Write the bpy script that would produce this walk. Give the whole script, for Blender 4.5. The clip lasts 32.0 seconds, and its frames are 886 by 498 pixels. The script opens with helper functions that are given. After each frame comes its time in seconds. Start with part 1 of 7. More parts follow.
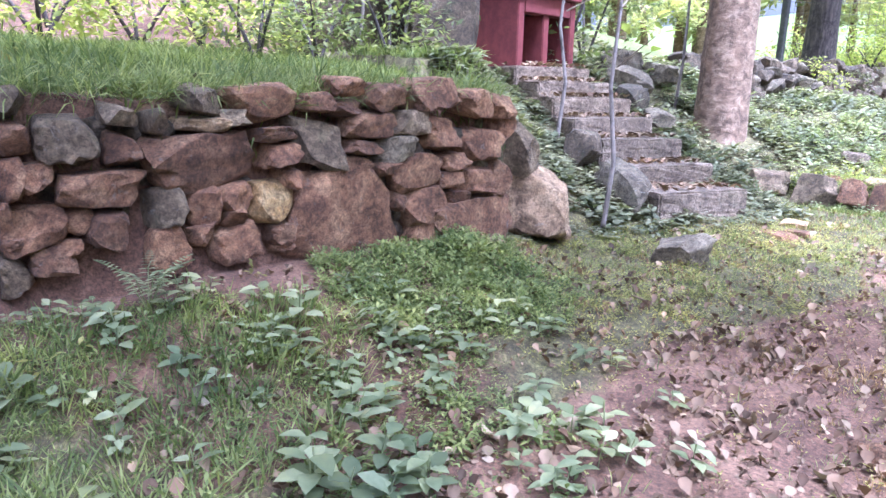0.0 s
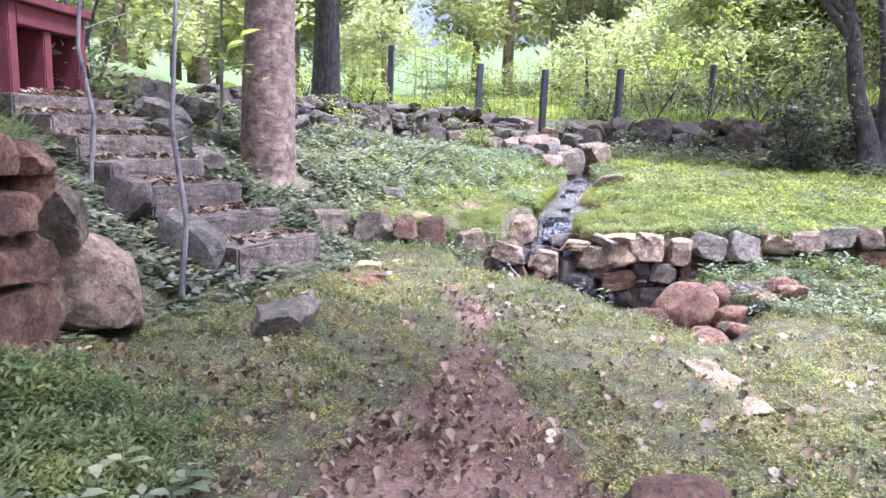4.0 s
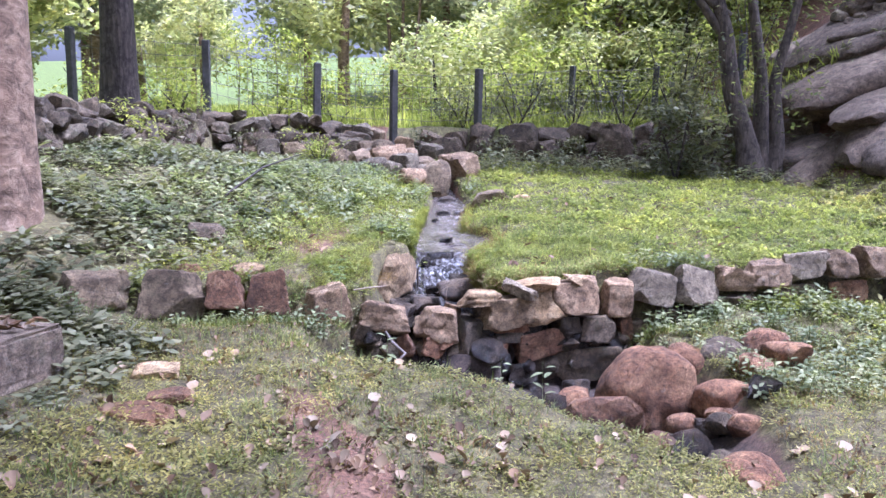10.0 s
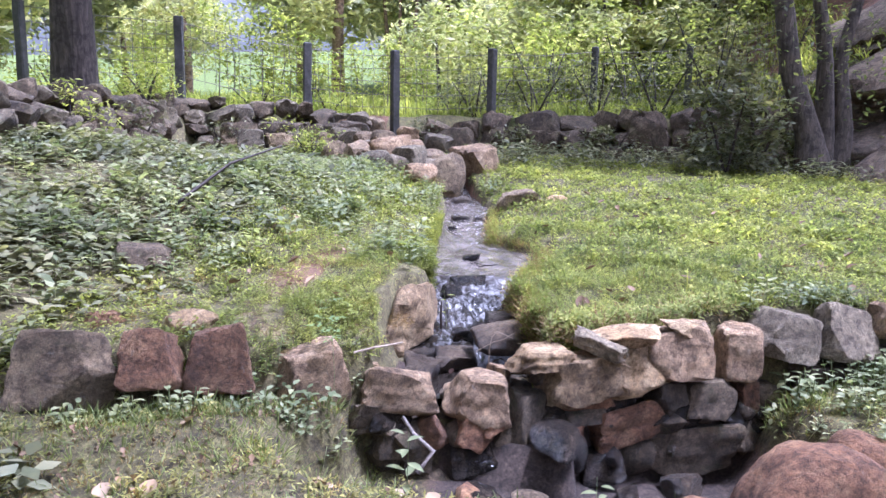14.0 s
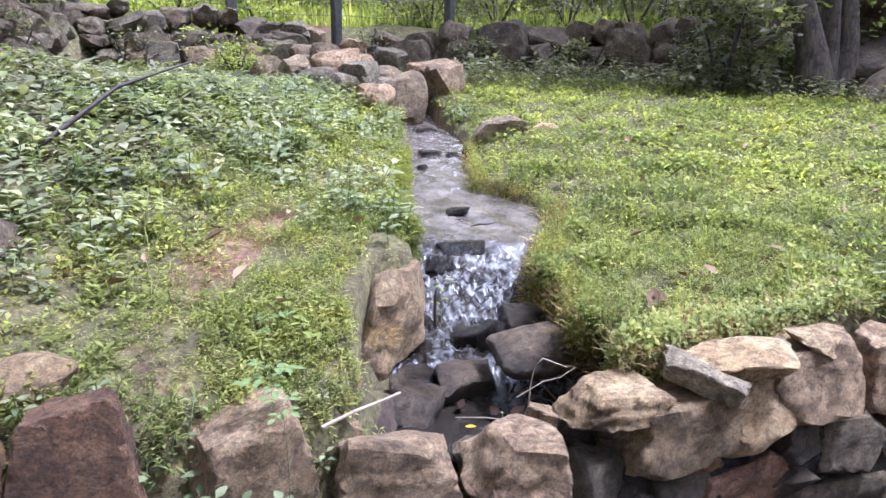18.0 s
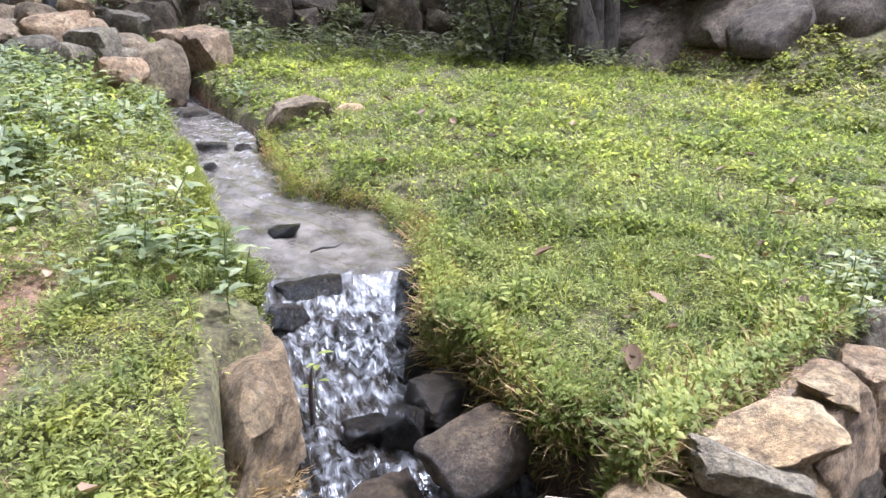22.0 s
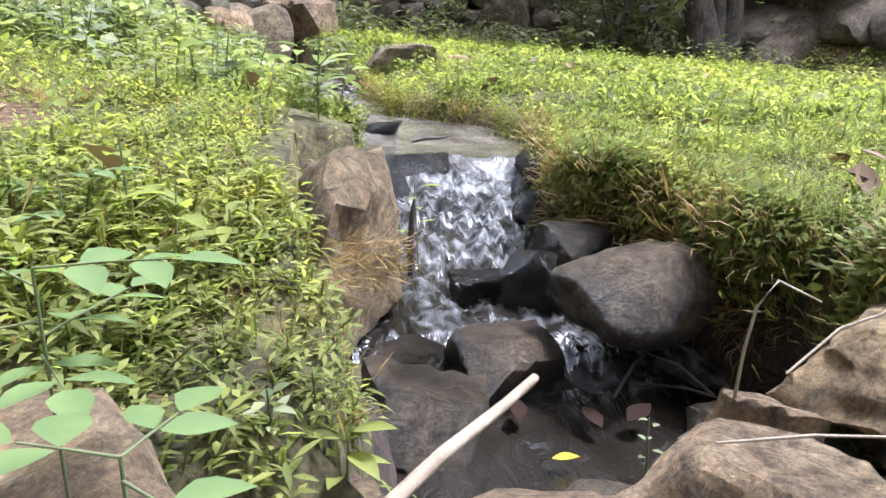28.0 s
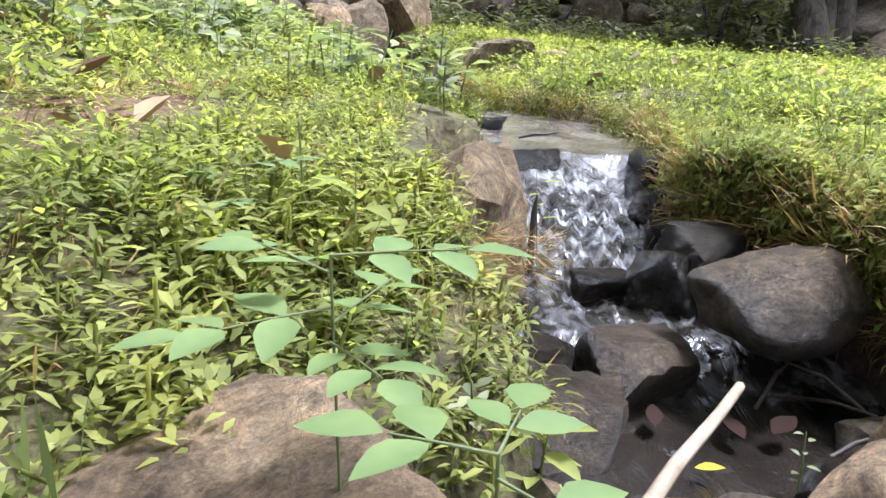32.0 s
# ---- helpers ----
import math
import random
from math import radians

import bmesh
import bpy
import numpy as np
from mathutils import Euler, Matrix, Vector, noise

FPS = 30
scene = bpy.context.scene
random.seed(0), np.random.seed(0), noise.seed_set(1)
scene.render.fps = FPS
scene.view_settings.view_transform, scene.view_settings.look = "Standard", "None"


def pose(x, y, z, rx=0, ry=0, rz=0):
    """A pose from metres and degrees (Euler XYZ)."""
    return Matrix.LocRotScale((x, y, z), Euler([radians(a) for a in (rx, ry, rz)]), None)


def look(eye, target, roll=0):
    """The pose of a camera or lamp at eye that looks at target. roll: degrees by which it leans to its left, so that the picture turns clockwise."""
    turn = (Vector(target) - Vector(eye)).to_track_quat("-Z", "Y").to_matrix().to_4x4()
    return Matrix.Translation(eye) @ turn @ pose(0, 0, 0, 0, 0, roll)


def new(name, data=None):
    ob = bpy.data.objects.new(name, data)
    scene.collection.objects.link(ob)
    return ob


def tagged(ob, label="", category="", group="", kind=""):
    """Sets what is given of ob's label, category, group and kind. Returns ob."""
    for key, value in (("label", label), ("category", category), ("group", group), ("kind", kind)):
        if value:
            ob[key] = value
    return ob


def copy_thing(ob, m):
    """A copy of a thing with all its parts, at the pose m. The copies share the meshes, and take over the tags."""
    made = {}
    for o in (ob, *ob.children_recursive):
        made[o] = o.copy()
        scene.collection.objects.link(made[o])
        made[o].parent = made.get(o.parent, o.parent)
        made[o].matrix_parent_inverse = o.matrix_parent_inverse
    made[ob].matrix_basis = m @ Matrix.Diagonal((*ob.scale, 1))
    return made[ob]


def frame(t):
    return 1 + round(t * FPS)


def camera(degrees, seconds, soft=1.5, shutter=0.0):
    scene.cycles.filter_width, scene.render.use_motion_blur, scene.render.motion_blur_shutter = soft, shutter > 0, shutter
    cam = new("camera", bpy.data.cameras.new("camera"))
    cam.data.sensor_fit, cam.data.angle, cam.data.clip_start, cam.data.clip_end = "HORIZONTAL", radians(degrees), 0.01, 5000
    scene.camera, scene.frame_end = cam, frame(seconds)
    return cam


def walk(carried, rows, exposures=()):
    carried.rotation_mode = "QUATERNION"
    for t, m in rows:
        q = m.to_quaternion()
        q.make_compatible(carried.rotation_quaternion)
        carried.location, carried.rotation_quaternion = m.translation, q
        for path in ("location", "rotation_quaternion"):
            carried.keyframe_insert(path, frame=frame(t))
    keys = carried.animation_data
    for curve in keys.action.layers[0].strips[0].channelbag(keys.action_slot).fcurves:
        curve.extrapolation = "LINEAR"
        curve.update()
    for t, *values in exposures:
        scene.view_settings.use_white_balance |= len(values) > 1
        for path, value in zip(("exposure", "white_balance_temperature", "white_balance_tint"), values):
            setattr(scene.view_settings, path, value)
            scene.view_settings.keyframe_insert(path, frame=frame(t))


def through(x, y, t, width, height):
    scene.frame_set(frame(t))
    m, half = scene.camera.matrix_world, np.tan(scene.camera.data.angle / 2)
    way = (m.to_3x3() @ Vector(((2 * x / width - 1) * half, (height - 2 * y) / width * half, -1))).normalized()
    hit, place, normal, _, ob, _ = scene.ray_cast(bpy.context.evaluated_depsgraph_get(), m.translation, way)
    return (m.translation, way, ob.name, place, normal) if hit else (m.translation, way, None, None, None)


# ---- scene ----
# ---------------------------------------------------------------- camera
cam = camera(65.1, 32.0)
PATH = [
    (0, (2.993, -8.398, 1.073), (1.253, -7.519, 0.629), 1.2),
    (0.5, (2.843, -8.405, 1.065), (1.197, -7.366, 0.607), 1.4),
    (1, (2.702, -8.364, 1.074), (1.153, -7.187, 0.606), 1.7),
    (1.5, (2.548, -8.344, 1.081), (1.113, -7.03, 0.618), 2.3),
    (2, (2.363, -8.333, 1.129), (1.06, -6.883, 0.684), 2.5),
    (2.5, (2.238, -8.321, 1.164), (1.047, -6.771, 0.742), 2.5),
    (3, (2.083, -8.233, 1.181), (1.019, -6.584, 0.792), 2.4),
    (3.5, (1.973, -8.157, 1.193), (1.027, -6.432, 0.833), 2.2),
    (4, (1.817, -8.065, 1.175), (1.023, -6.26, 0.844), 2.0),
    (4.5, (1.643, -7.937, 1.172), (0.977, -6.076, 0.864), 1.4),
    (6.5, (1.147, -7.139, 1.135), (0.665, -5.212, 0.9), 0.6),
    (7, (1.075, -6.926, 1.148), (0.663, -4.982, 0.919), 0.6),
    (7.5, (1.0, -6.696, 1.148), (0.636, -4.743, 0.919), 0.5),
    (8, (0.903, -6.5, 1.14), (0.569, -4.542, 0.904), 0.6),
    (8.5, (0.809, -6.299, 1.155), (0.486, -4.343, 0.898), 0.6),
    (9, (0.77, -6.075, 1.139), (0.437, -4.122, 0.866), 0.6),
    (9.5, (0.746, -5.774, 1.133), (0.399, -3.824, 0.852), 0.8),
    (10, (0.7, -5.554, 1.13), (0.335, -3.608, 0.845), 0.7),
    (10.5, (0.599, -5.307, 1.125), (0.216, -3.364, 0.846), 0.7),
    (11, (0.516, -5.096, 1.114), (0.108, -3.157, 0.843), 0.5),
    (11.5, (0.412, -4.848, 1.115), (-0.008, -2.91, 0.856), 0.3),
    (12, (0.305, -4.635, 1.109), (-0.121, -2.697, 0.856), 0.1),
    (12.5, (0.215, -4.388, 1.096), (-0.207, -2.449, 0.846), 0.1),
    (13, (0.174, -4.158, 1.097), (-0.237, -2.218, 0.84), 0.2),
    (13.5, (0.144, -3.916, 1.095), (-0.241, -1.973, 0.816), 0.4),
    (14, (0.079, -3.697, 1.088), (-0.273, -1.751, 0.786), 0.5),
    (14.5, (0.006, -3.526, 1.09), (-0.309, -1.578, 0.764), 0.9),
    (16.5, (-0.287, -2.749, 1.088), (-0.515, -0.815, 0.633), 0.5),
    (17, (-0.354, -2.577, 1.07), (-0.569, -0.651, 0.577), 0.4),
    (17.5, (-0.391, -2.375, 1.076), (-0.587, -0.454, 0.556), 0.5),
    (18, (-0.465, -2.188, 1.069), (-0.636, -0.266, 0.544), 0.5),
    (18.5, (-0.607, -2.012, 1.097), (-0.715, -0.081, 0.588), 0.6),
    (19, (-0.697, -1.886, 1.119), (-0.752, 0.049, 0.619), 0.1),
    (19.5, (-0.791, -1.731, 1.113), (-0.765, 0.207, 0.619), 0.0),
    (20, (-0.885, -1.558, 1.116), (-0.744, 0.375, 0.624), 0.4),
    (20.5, (-0.98, -1.421, 1.101), (-0.716, 0.499, 0.605), 0.6),
    (21, (-1.047, -1.317, 1.124), (-0.651, 0.574, 0.608), 0.9),
    (21.5, (-1.021, -1.211, 1.104), (-0.55, 0.654, 0.557), 1.0),
    (22, (-0.942, -1.094, 1.085), (-0.42, 0.74, 0.481), 0.9),
    (22.5, (-0.908, -1.005, 1.013), (-0.354, 0.805, 0.365), 1.2),
    (23, (-0.892, -0.896, 0.86), (-0.328, 0.89, 0.157), 1.3),
    (23.5, (-0.892, -0.844, 0.739), (-0.322, 0.95, 0.065), 1.6),
    (24, (-0.888, -0.824, 0.597), (-0.303, 0.983, -0.029), 1.7),
    (24.5, (-0.884, -0.787, 0.479), (-0.305, 1.048, -0.067), 1.3),
    (25, (-0.904, -0.758, 0.376), (-0.336, 1.1, -0.097), 1.5),
    (25.5, (-0.922, -0.764, 0.316), (-0.391, 1.118, -0.104), 1.4),
    (27.5, (-0.962, -0.749, 0.305), (-0.669, 1.182, -0.124), 2.2),
    (28, (-0.975, -0.747, 0.299), (-0.686, 1.172, -0.184), 2.3),
    (28.5, (-0.993, -0.737, 0.289), (-0.701, 1.17, -0.241), 2.3),
    (29, (-1.019, -0.732, 0.288), (-0.716, 1.165, -0.268), 2.5),
    (29.5, (-1.021, -0.73, 0.286), (-0.701, 1.161, -0.282), 2.8),
    (30, (-1.024, -0.728, 0.286), (-0.694, 1.162, -0.281), 2.9),
    (30.5, (-1.03, -0.727, 0.287), (-0.708, 1.166, -0.273), 3.0),
    (31, (-1.041, -0.727, 0.29), (-0.756, 1.176, -0.255), 3.0),
    (31.5, (-1.061, -0.726, 0.291), (-0.868, 1.194, -0.234), 2.6),
    (32, (-1.093, -0.723, 0.29), (-1.02, 1.212, -0.213), 2.5),
]
EXPOSURES = [(0.0, 2.0, 4620, 28), (3.0, 1.66, 4680, 29), (6.0, 1.24, 4800, 32), (12.0, 1.08, 4850, 34), (20.0, 1.12, 5120, 20), (32.0, 1.12, 5380, 15)]
walk(cam, [(t, look(eye, target, roll)) for t, eye, target, roll in PATH], EXPOSURES)

# ---------------------------------------------------------------- daylight
SUN_AZ, SUN_EL = 80.0, 68.0     # degrees clockwise from +y, and above the horizon
sky_world = bpy.data.worlds.new("hazy_sky")
scene.world = sky_world
sky_world.use_nodes = True
wn = sky_world.node_tree
sky_tex = wn.nodes.new("ShaderNodeTexSky")
sky_tex.sky_type, sky_tex.sun_disc = "NISHITA", False
sky_tex.sun_elevation, sky_tex.sun_rotation = radians(SUN_EL), radians(SUN_AZ)
sky_tex.air_density, sky_tex.dust_density, sky_tex.ozone_density = 1.0, 9.0, 0.4
bg = wn.nodes["Background"]
bg.inputs["Strength"].default_value = 0.15
haze = wn.nodes.new("ShaderNodeHueSaturation")
haze.inputs["Saturation"].default_value = 0.2
wn.links.new(sky_tex.outputs["Color"], haze.inputs["Color"])
wn.links.new(haze.outputs["Color"], bg.inputs["Color"])
sun_data = bpy.data.lights.new("sun", "SUN")
sun_data.energy, sun_data.angle, sun_data.color = 4.0, radians(10), (1.0, 0.96, 0.9)
sun = new("sun", sun_data)
az, el = radians(SUN_AZ), radians(SUN_EL)
sun.matrix_world = look((0, 0, 30), (-math.sin(az) * math.cos(el) * 10, -math.cos(az) * math.cos(el) * 10, 30 - math.sin(el) * 10))

# ---------------------------------------------------------------- materials


def material(name, rough=0.9):
    m = bpy.data.materials.new(name)
    m.use_nodes = True
    nt = m.node_tree
    b = nt.nodes["Principled BSDF"]
    b.inputs["Roughness"].default_value = rough
    return m, nt, b


def node(nt, kind, **values):
    n = nt.nodes.new("ShaderNode" + kind)
    for k, v in values.items():
        n.inputs[k.replace("_", " ")].default_value = v
    return n


def ramp(nt, source, stops):
    r = nt.nodes.new("ShaderNodeValToRGB")
    e = r.color_ramp.elements
    while len(e) < len(stops):
        e.new(0.5)
    for i, (p, c) in enumerate(stops):
        e[i].position, e[i].color = p, (*c, 1)
    nt.links.new(source, r.inputs["Fac"])
    return r.outputs["Color"]


def blend(nt, fac, a, b, how="MIX"):
    m = nt.nodes.new("ShaderNodeMix")
    m.data_type, m.blend_type = "RGBA", how
    for key, v in (("Factor", fac), ("A", a), ("B", b)):
        s = [i for i in m.inputs if i.name == key and i.type == ("VALUE" if key == "Factor" else "RGBA")][0]
        if isinstance(v, (int, float)):
            s.default_value = v
        elif isinstance(v, tuple):
            s.default_value = (*v, 1)
        else:
            nt.links.new(v, s)
    return [o for o in m.outputs if o.type == "RGBA"][0]


def noise_fac(nt, coords, scale, detail=6.0, rough=0.6, distortion=0.0):
    n = node(nt, "TexNoise", Scale=scale, Detail=detail, Roughness=rough, Distortion=distortion)
    nt.links.new(coords, n.inputs["Vector"])
    return n.outputs["Fac"]


def bump(nt, b, height, strength=0.5, distance=0.02):
    n = node(nt, "Bump", Strength=strength, Distance=distance)
    nt.links.new(height, n.inputs["Height"])
    nt.links.new(n.outputs["Normal"], b.inputs["Normal"])


def coords_of(nt, which="Object"):
    return nt.nodes.new("ShaderNodeTexCoord").outputs[which]


def rock_material(name, dark, mid, light, lichen=0.0, rough=0.85, moss=0.0, wet=False):
    m, nt, b = material(name, rough)
    c = coords_of(nt)
    info = nt.nodes.new("ShaderNodeObjectInfo")
    shift = node(nt, "VectorMath")
    shift.operation = "MULTIPLY_ADD"
    shift.inputs[1].default_value, shift.inputs[2].default_value = (0, 0, 0), (0, 0, 0)
    tri = nt.nodes.new("ShaderNodeCombineXYZ")
    for axis_name, k in (("X", 31.0), ("Y", 57.0), ("Z", 83.0)):
        mul = node(nt, "Math")
        mul.operation = "MULTIPLY"
        mul.inputs[1].default_value = k
        nt.links.new(info.outputs["Random"], mul.inputs[0])
        nt.links.new(mul.outputs[0], tri.inputs[axis_name])
    shift.operation = "ADD"
    nt.links.new(c, shift.inputs[0])
    nt.links.new(tri.outputs[0], shift.inputs[1])
    c = shift.outputs[0]
    big = noise_fac(nt, c, 4.5, 7, 0.7, 0.4)
    fine = noise_fac(nt, c, 34.0, 12, 0.86)
    mid_n = noise_fac(nt, c, 16.0, 6, 0.7, 1.0)
    grit = noise_fac(nt, c, 120.0, 6, 0.75)
    col = ramp(nt, big, [(0.34, dark), (0.5, mid), (0.66, light)])
    grain = ramp(nt, fine, [(0.41, (0.28, 0.26, 0.24)), (0.5, (1, 1, 1)), (0.59, (1.7, 1.64, 1.58))])
    col = blend(nt, 0.55, col, grain, "MULTIPLY")
    streak = ramp(nt, mid_n, [(0.36, (0.38, 0.34, 0.32)), (0.5, (1, 1, 1)), (0.66, (1.4, 1.36, 1.3))])
    col = blend(nt, 0.85, col, streak, "MULTIPLY")
    col = blend(nt, 0.55, col, ramp(nt, grit, [(0.38, (0.45, 0.42, 0.4)), (0.5, (1, 1, 1)), (0.62, (1.45, 1.42, 1.36))]), "MULTIPLY")
    hsv = nt.nodes.new("ShaderNodeHueSaturation")
    ma = nt.nodes.new("ShaderNodeMapRange")
    ma.inputs["To Min"].default_value, ma.inputs["To Max"].default_value = 0.7, 1.3
    nt.links.new(info.outputs["Random"], ma.inputs["Value"])
    nt.links.new(ma.outputs["Result"], hsv.inputs["Value"])
    nt.links.new(col, hsv.inputs["Color"])
    col = hsv.outputs["Color"]
    if lichen:
        spots = ramp(nt, noise_fac(nt, c, 11.0, 4, 0.75, 0.6), [(0.62, (0, 0, 0)), (0.7, (1, 1, 1))])
        sf = node(nt, "Math")
        sf.operation = "MULTIPLY"
        sf.inputs[1].default_value = lichen
        nt.links.new(spots, sf.inputs[0])
        col = blend(nt, sf.outputs[0], col, (0.34, 0.33, 0.29))
    if moss:
        spots = ramp(nt, noise_fac(nt, c, 5.0, 6, 0.75), [(0.55, (0, 0, 0)), (0.68, (1, 1, 1))])
        sf = node(nt, "Math")
        sf.operation = "MULTIPLY"
        sf.inputs[1].default_value = moss
        nt.links.new(spots, sf.inputs[0])
        col = blend(nt, sf.outputs[0], col, (0.07, 0.09, 0.03))
    nt.links.new(col, b.inputs["Base Color"])
    if wet:
        b.inputs["Roughness"].default_value = 0.22
    layers = nt.nodes.new("ShaderNodeMapping")
    layers.inputs["Scale"].default_value = (1, 1, 2.2)
    layers.inputs["Rotation"].default_value = (0.15, 0.1, 0)
    nt.links.new(c, layers.inputs["Vector"])
    split = noise_fac(nt, layers.outputs["Vector"], 13.0, 12, 0.78, 0.2)
    h = blend(nt, 0.25, blend(nt, 0.5, split, fine), grit)
    bump(nt, b, h, 1.0, 0.06)
    return m


red_rock = rock_material("red_sandstone", (0.1, 0.046, 0.022), (0.22, 0.112, 0.055), (0.36, 0.215, 0.112), 0.3)
pale_rock = rock_material("pale_pink_sandstone", (0.155, 0.103, 0.05), (0.365, 0.25, 0.128), (0.53, 0.405, 0.235), 0.3)
tan_rock = rock_material("ochre_sandstone", (0.240, 0.138, 0.046), (0.420, 0.266, 0.101), (0.500, 0.372, 0.185), 0.2)
grey_rock = rock_material("weathered_grey_rock", (0.065, 0.052, 0.034), (0.150, 0.122, 0.081), (0.250, 0.213, 0.143), 0.5, moss=0.35)
light_rock = rock_material("pale_grey_rock", (0.125, 0.098, 0.062), (0.225, 0.182, 0.12), (0.34, 0.287, 0.195), 0.5)
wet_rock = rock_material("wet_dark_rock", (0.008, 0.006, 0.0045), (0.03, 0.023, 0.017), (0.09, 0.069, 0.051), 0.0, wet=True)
# darker copy of the brown rock, with shade put into its colour
dark_rock = rock_material("shade_tinted_dark_rock", (0.038, 0.026, 0.014), (0.092, 0.067, 0.040), (0.170, 0.131, 0.081), 0.3, moss=0.4)
concrete = rock_material("weathered_step_concrete", (0.1, 0.074, 0.05), (0.215, 0.164, 0.115), (0.33, 0.265, 0.195), 0.4, moss=0.3)


def ground_material():
    m, nt, b = material("earth_and_moss", 0.95)
    c = coords_of(nt)
    at = nt.nodes.new("ShaderNodeAttribute")
    at.attribute_name = "bare"
    soil = ramp(nt, noise_fac(nt, c, 2.2, 8, 0.7), [(0.3, (0.07, 0.035, 0.021)), (0.5, (0.145, 0.077, 0.046)), (0.7, (0.25, 0.15, 0.092))])
    green = ramp(nt, noise_fac(nt, c, 9.0, 8, 0.75), [(0.34, (0.038, 0.029, 0.014)), (0.5, (0.098, 0.082, 0.034)), (0.66, (0.18, 0.165, 0.064))])
    edge = node(nt, "Math")
    edge.operation = "ADD"
    w = node(nt, "Math")
    w.operation = "MULTIPLY_ADD"
    w.inputs[1].default_value, w.inputs[2].default_value = 0.9, -0.45
    nt.links.new(noise_fac(nt, c, 6.0, 8, 0.75), w.inputs[0])
    nt.links.new(w.outputs[0], edge.inputs[0])
    nt.links.new(at.outputs["Fac"], edge.inputs[1])
    fa = nt.nodes.new("ShaderNodeAttribute")
    fa.attribute_name = "meadow"
    meadow = ramp(nt, noise_fac(nt, c, 1.2, 8, 0.7), [(0.3, (0.075, 0.105, 0.02)), (0.5, (0.115, 0.155, 0.032)), (0.7, (0.16, 0.205, 0.05))])
    green = blend(nt, fa.outputs["Fac"], green, meadow)
    mask = ramp(nt, edge.outputs[0], [(0.35, (0, 0, 0)), (0.6, (1, 1, 1))])
    da = nt.nodes.new("ShaderNodeAttribute")
    da.attribute_name = "damp"
    soil = blend(nt, da.outputs["Fac"], soil, ramp(nt, noise_fac(nt, c, 14.0, 7, 0.75), [(0.35, (0.014, 0.01, 0.008)), (0.65, (0.07, 0.05, 0.038))]))
    col = blend(nt, mask, green, soil)
    fine = noise_fac(nt, c, 45.0, 10, 0.8)
    col = blend(nt, 0.9, col, ramp(nt, fine, [(0.38, (0.3, 0.3, 0.3)), (0.5, (0.95, 0.95, 0.95)), (0.62, (1.7, 1.65, 1.6))]), "MULTIPLY")
    nt.links.new(col, b.inputs["Base Color"])
    bump(nt, b, fine, 0.8, 0.02)
    return m


def leaf_material(name, dark, mid, light, rough=0.6, through=0.42):
    m, nt, b = material(name, rough)
    b.inputs["Specular IOR Level"].default_value = 0.25
    # greens pulled towards grey: a little haze is mixed into every leaf colour
    dark, mid, light = [(r * 1.1, g * 0.95, b * 1.12) for r, g, b in (dark, mid, light)]
    geo = nt.nodes.new("ShaderNodeNewGeometry")
    col = ramp(nt, geo.outputs["Random Per Island"], [(0.0, dark), (0.5, mid), (1.0, light)])
    c = coords_of(nt)
    patch = ramp(nt, noise_fac(nt, c, 0.9, 4, 0.6), [(0.32, (0.55, 0.62, 0.58)), (0.68, (1.35, 1.28, 1.12))])
    col = blend(nt, 0.85, col, patch, "MULTIPLY")
    spots = ramp(nt, noise_fac(nt, c, 4.5, 5, 0.7), [(0.34, (0.62, 0.7, 0.62)), (0.5, (1, 1, 1)), (0.66, (1.4, 1.28, 1.05))])
    col = blend(nt, 0.75, col, spots, "MULTIPLY")
    nt.links.new(col, b.inputs["Base Color"])
    tr = nt.nodes.new("ShaderNodeBsdfTranslucent")
    nt.links.new(blend(nt, 1.0, col, (1.3, 1.4, 0.75), "MULTIPLY"), tr.inputs["Color"])
    mx = nt.nodes.new("ShaderNodeMixShader")
    mx.inputs[0].default_value = through
    nt.links.new(b.outputs[0], mx.inputs[1])
    nt.links.new(tr.outputs[0], mx.inputs[2])
    nt.links.new(mx.outputs[0], nt.nodes["Material Output"].inputs["Surface"])
    return m


def bark_material(name, dark, mid, light, rings=True):
    m, nt, b = material(name, 0.9)
    c = coords_of(nt)
    mp = nt.nodes.new("ShaderNodeMapping")
    mp.inputs["Scale"].default_value = (3, 3, 5.5) if rings else (9, 9, 1.2)
    nt.links.new(c, mp.inputs["Vector"])
    a = noise_fac(nt, mp.outputs["Vector"], 2.0, 6, 0.7, 0.5)
    spots = noise_fac(nt, c, 7.0, 5, 0.7, 0.4)
    col = ramp(nt, a, [(0.3, dark), (0.5, mid), (0.68, light)])
    col = blend(nt, 0.7, col, ramp(nt, spots, [(0.4, (0.3, 0.27, 0.25)), (0.47, (0.85, 0.85, 0.85)), (0.6, (1.15, 1.12, 1.1)), (0.7, (1.4, 1.3, 1.2))]), "MULTIPLY")
    nt.links.new(col, b.inputs["Base Color"])
    bump(nt, b, blend(nt, 0.5, a, spots), 1.0, 0.03)
    return m


def plain_material(name, dark, light, rough=0.8, scale=12.0):
    m, nt, b = material(name, rough)
    c = coords_of(nt)
    n = noise_fac(nt, c, scale, 7, 0.7)
    nt.links.new(ramp(nt, n, [(0.3, dark), (0.7, light)]), b.inputs["Base Color"])
    bump(nt, b, n, 0.5, 0.01)
    return m


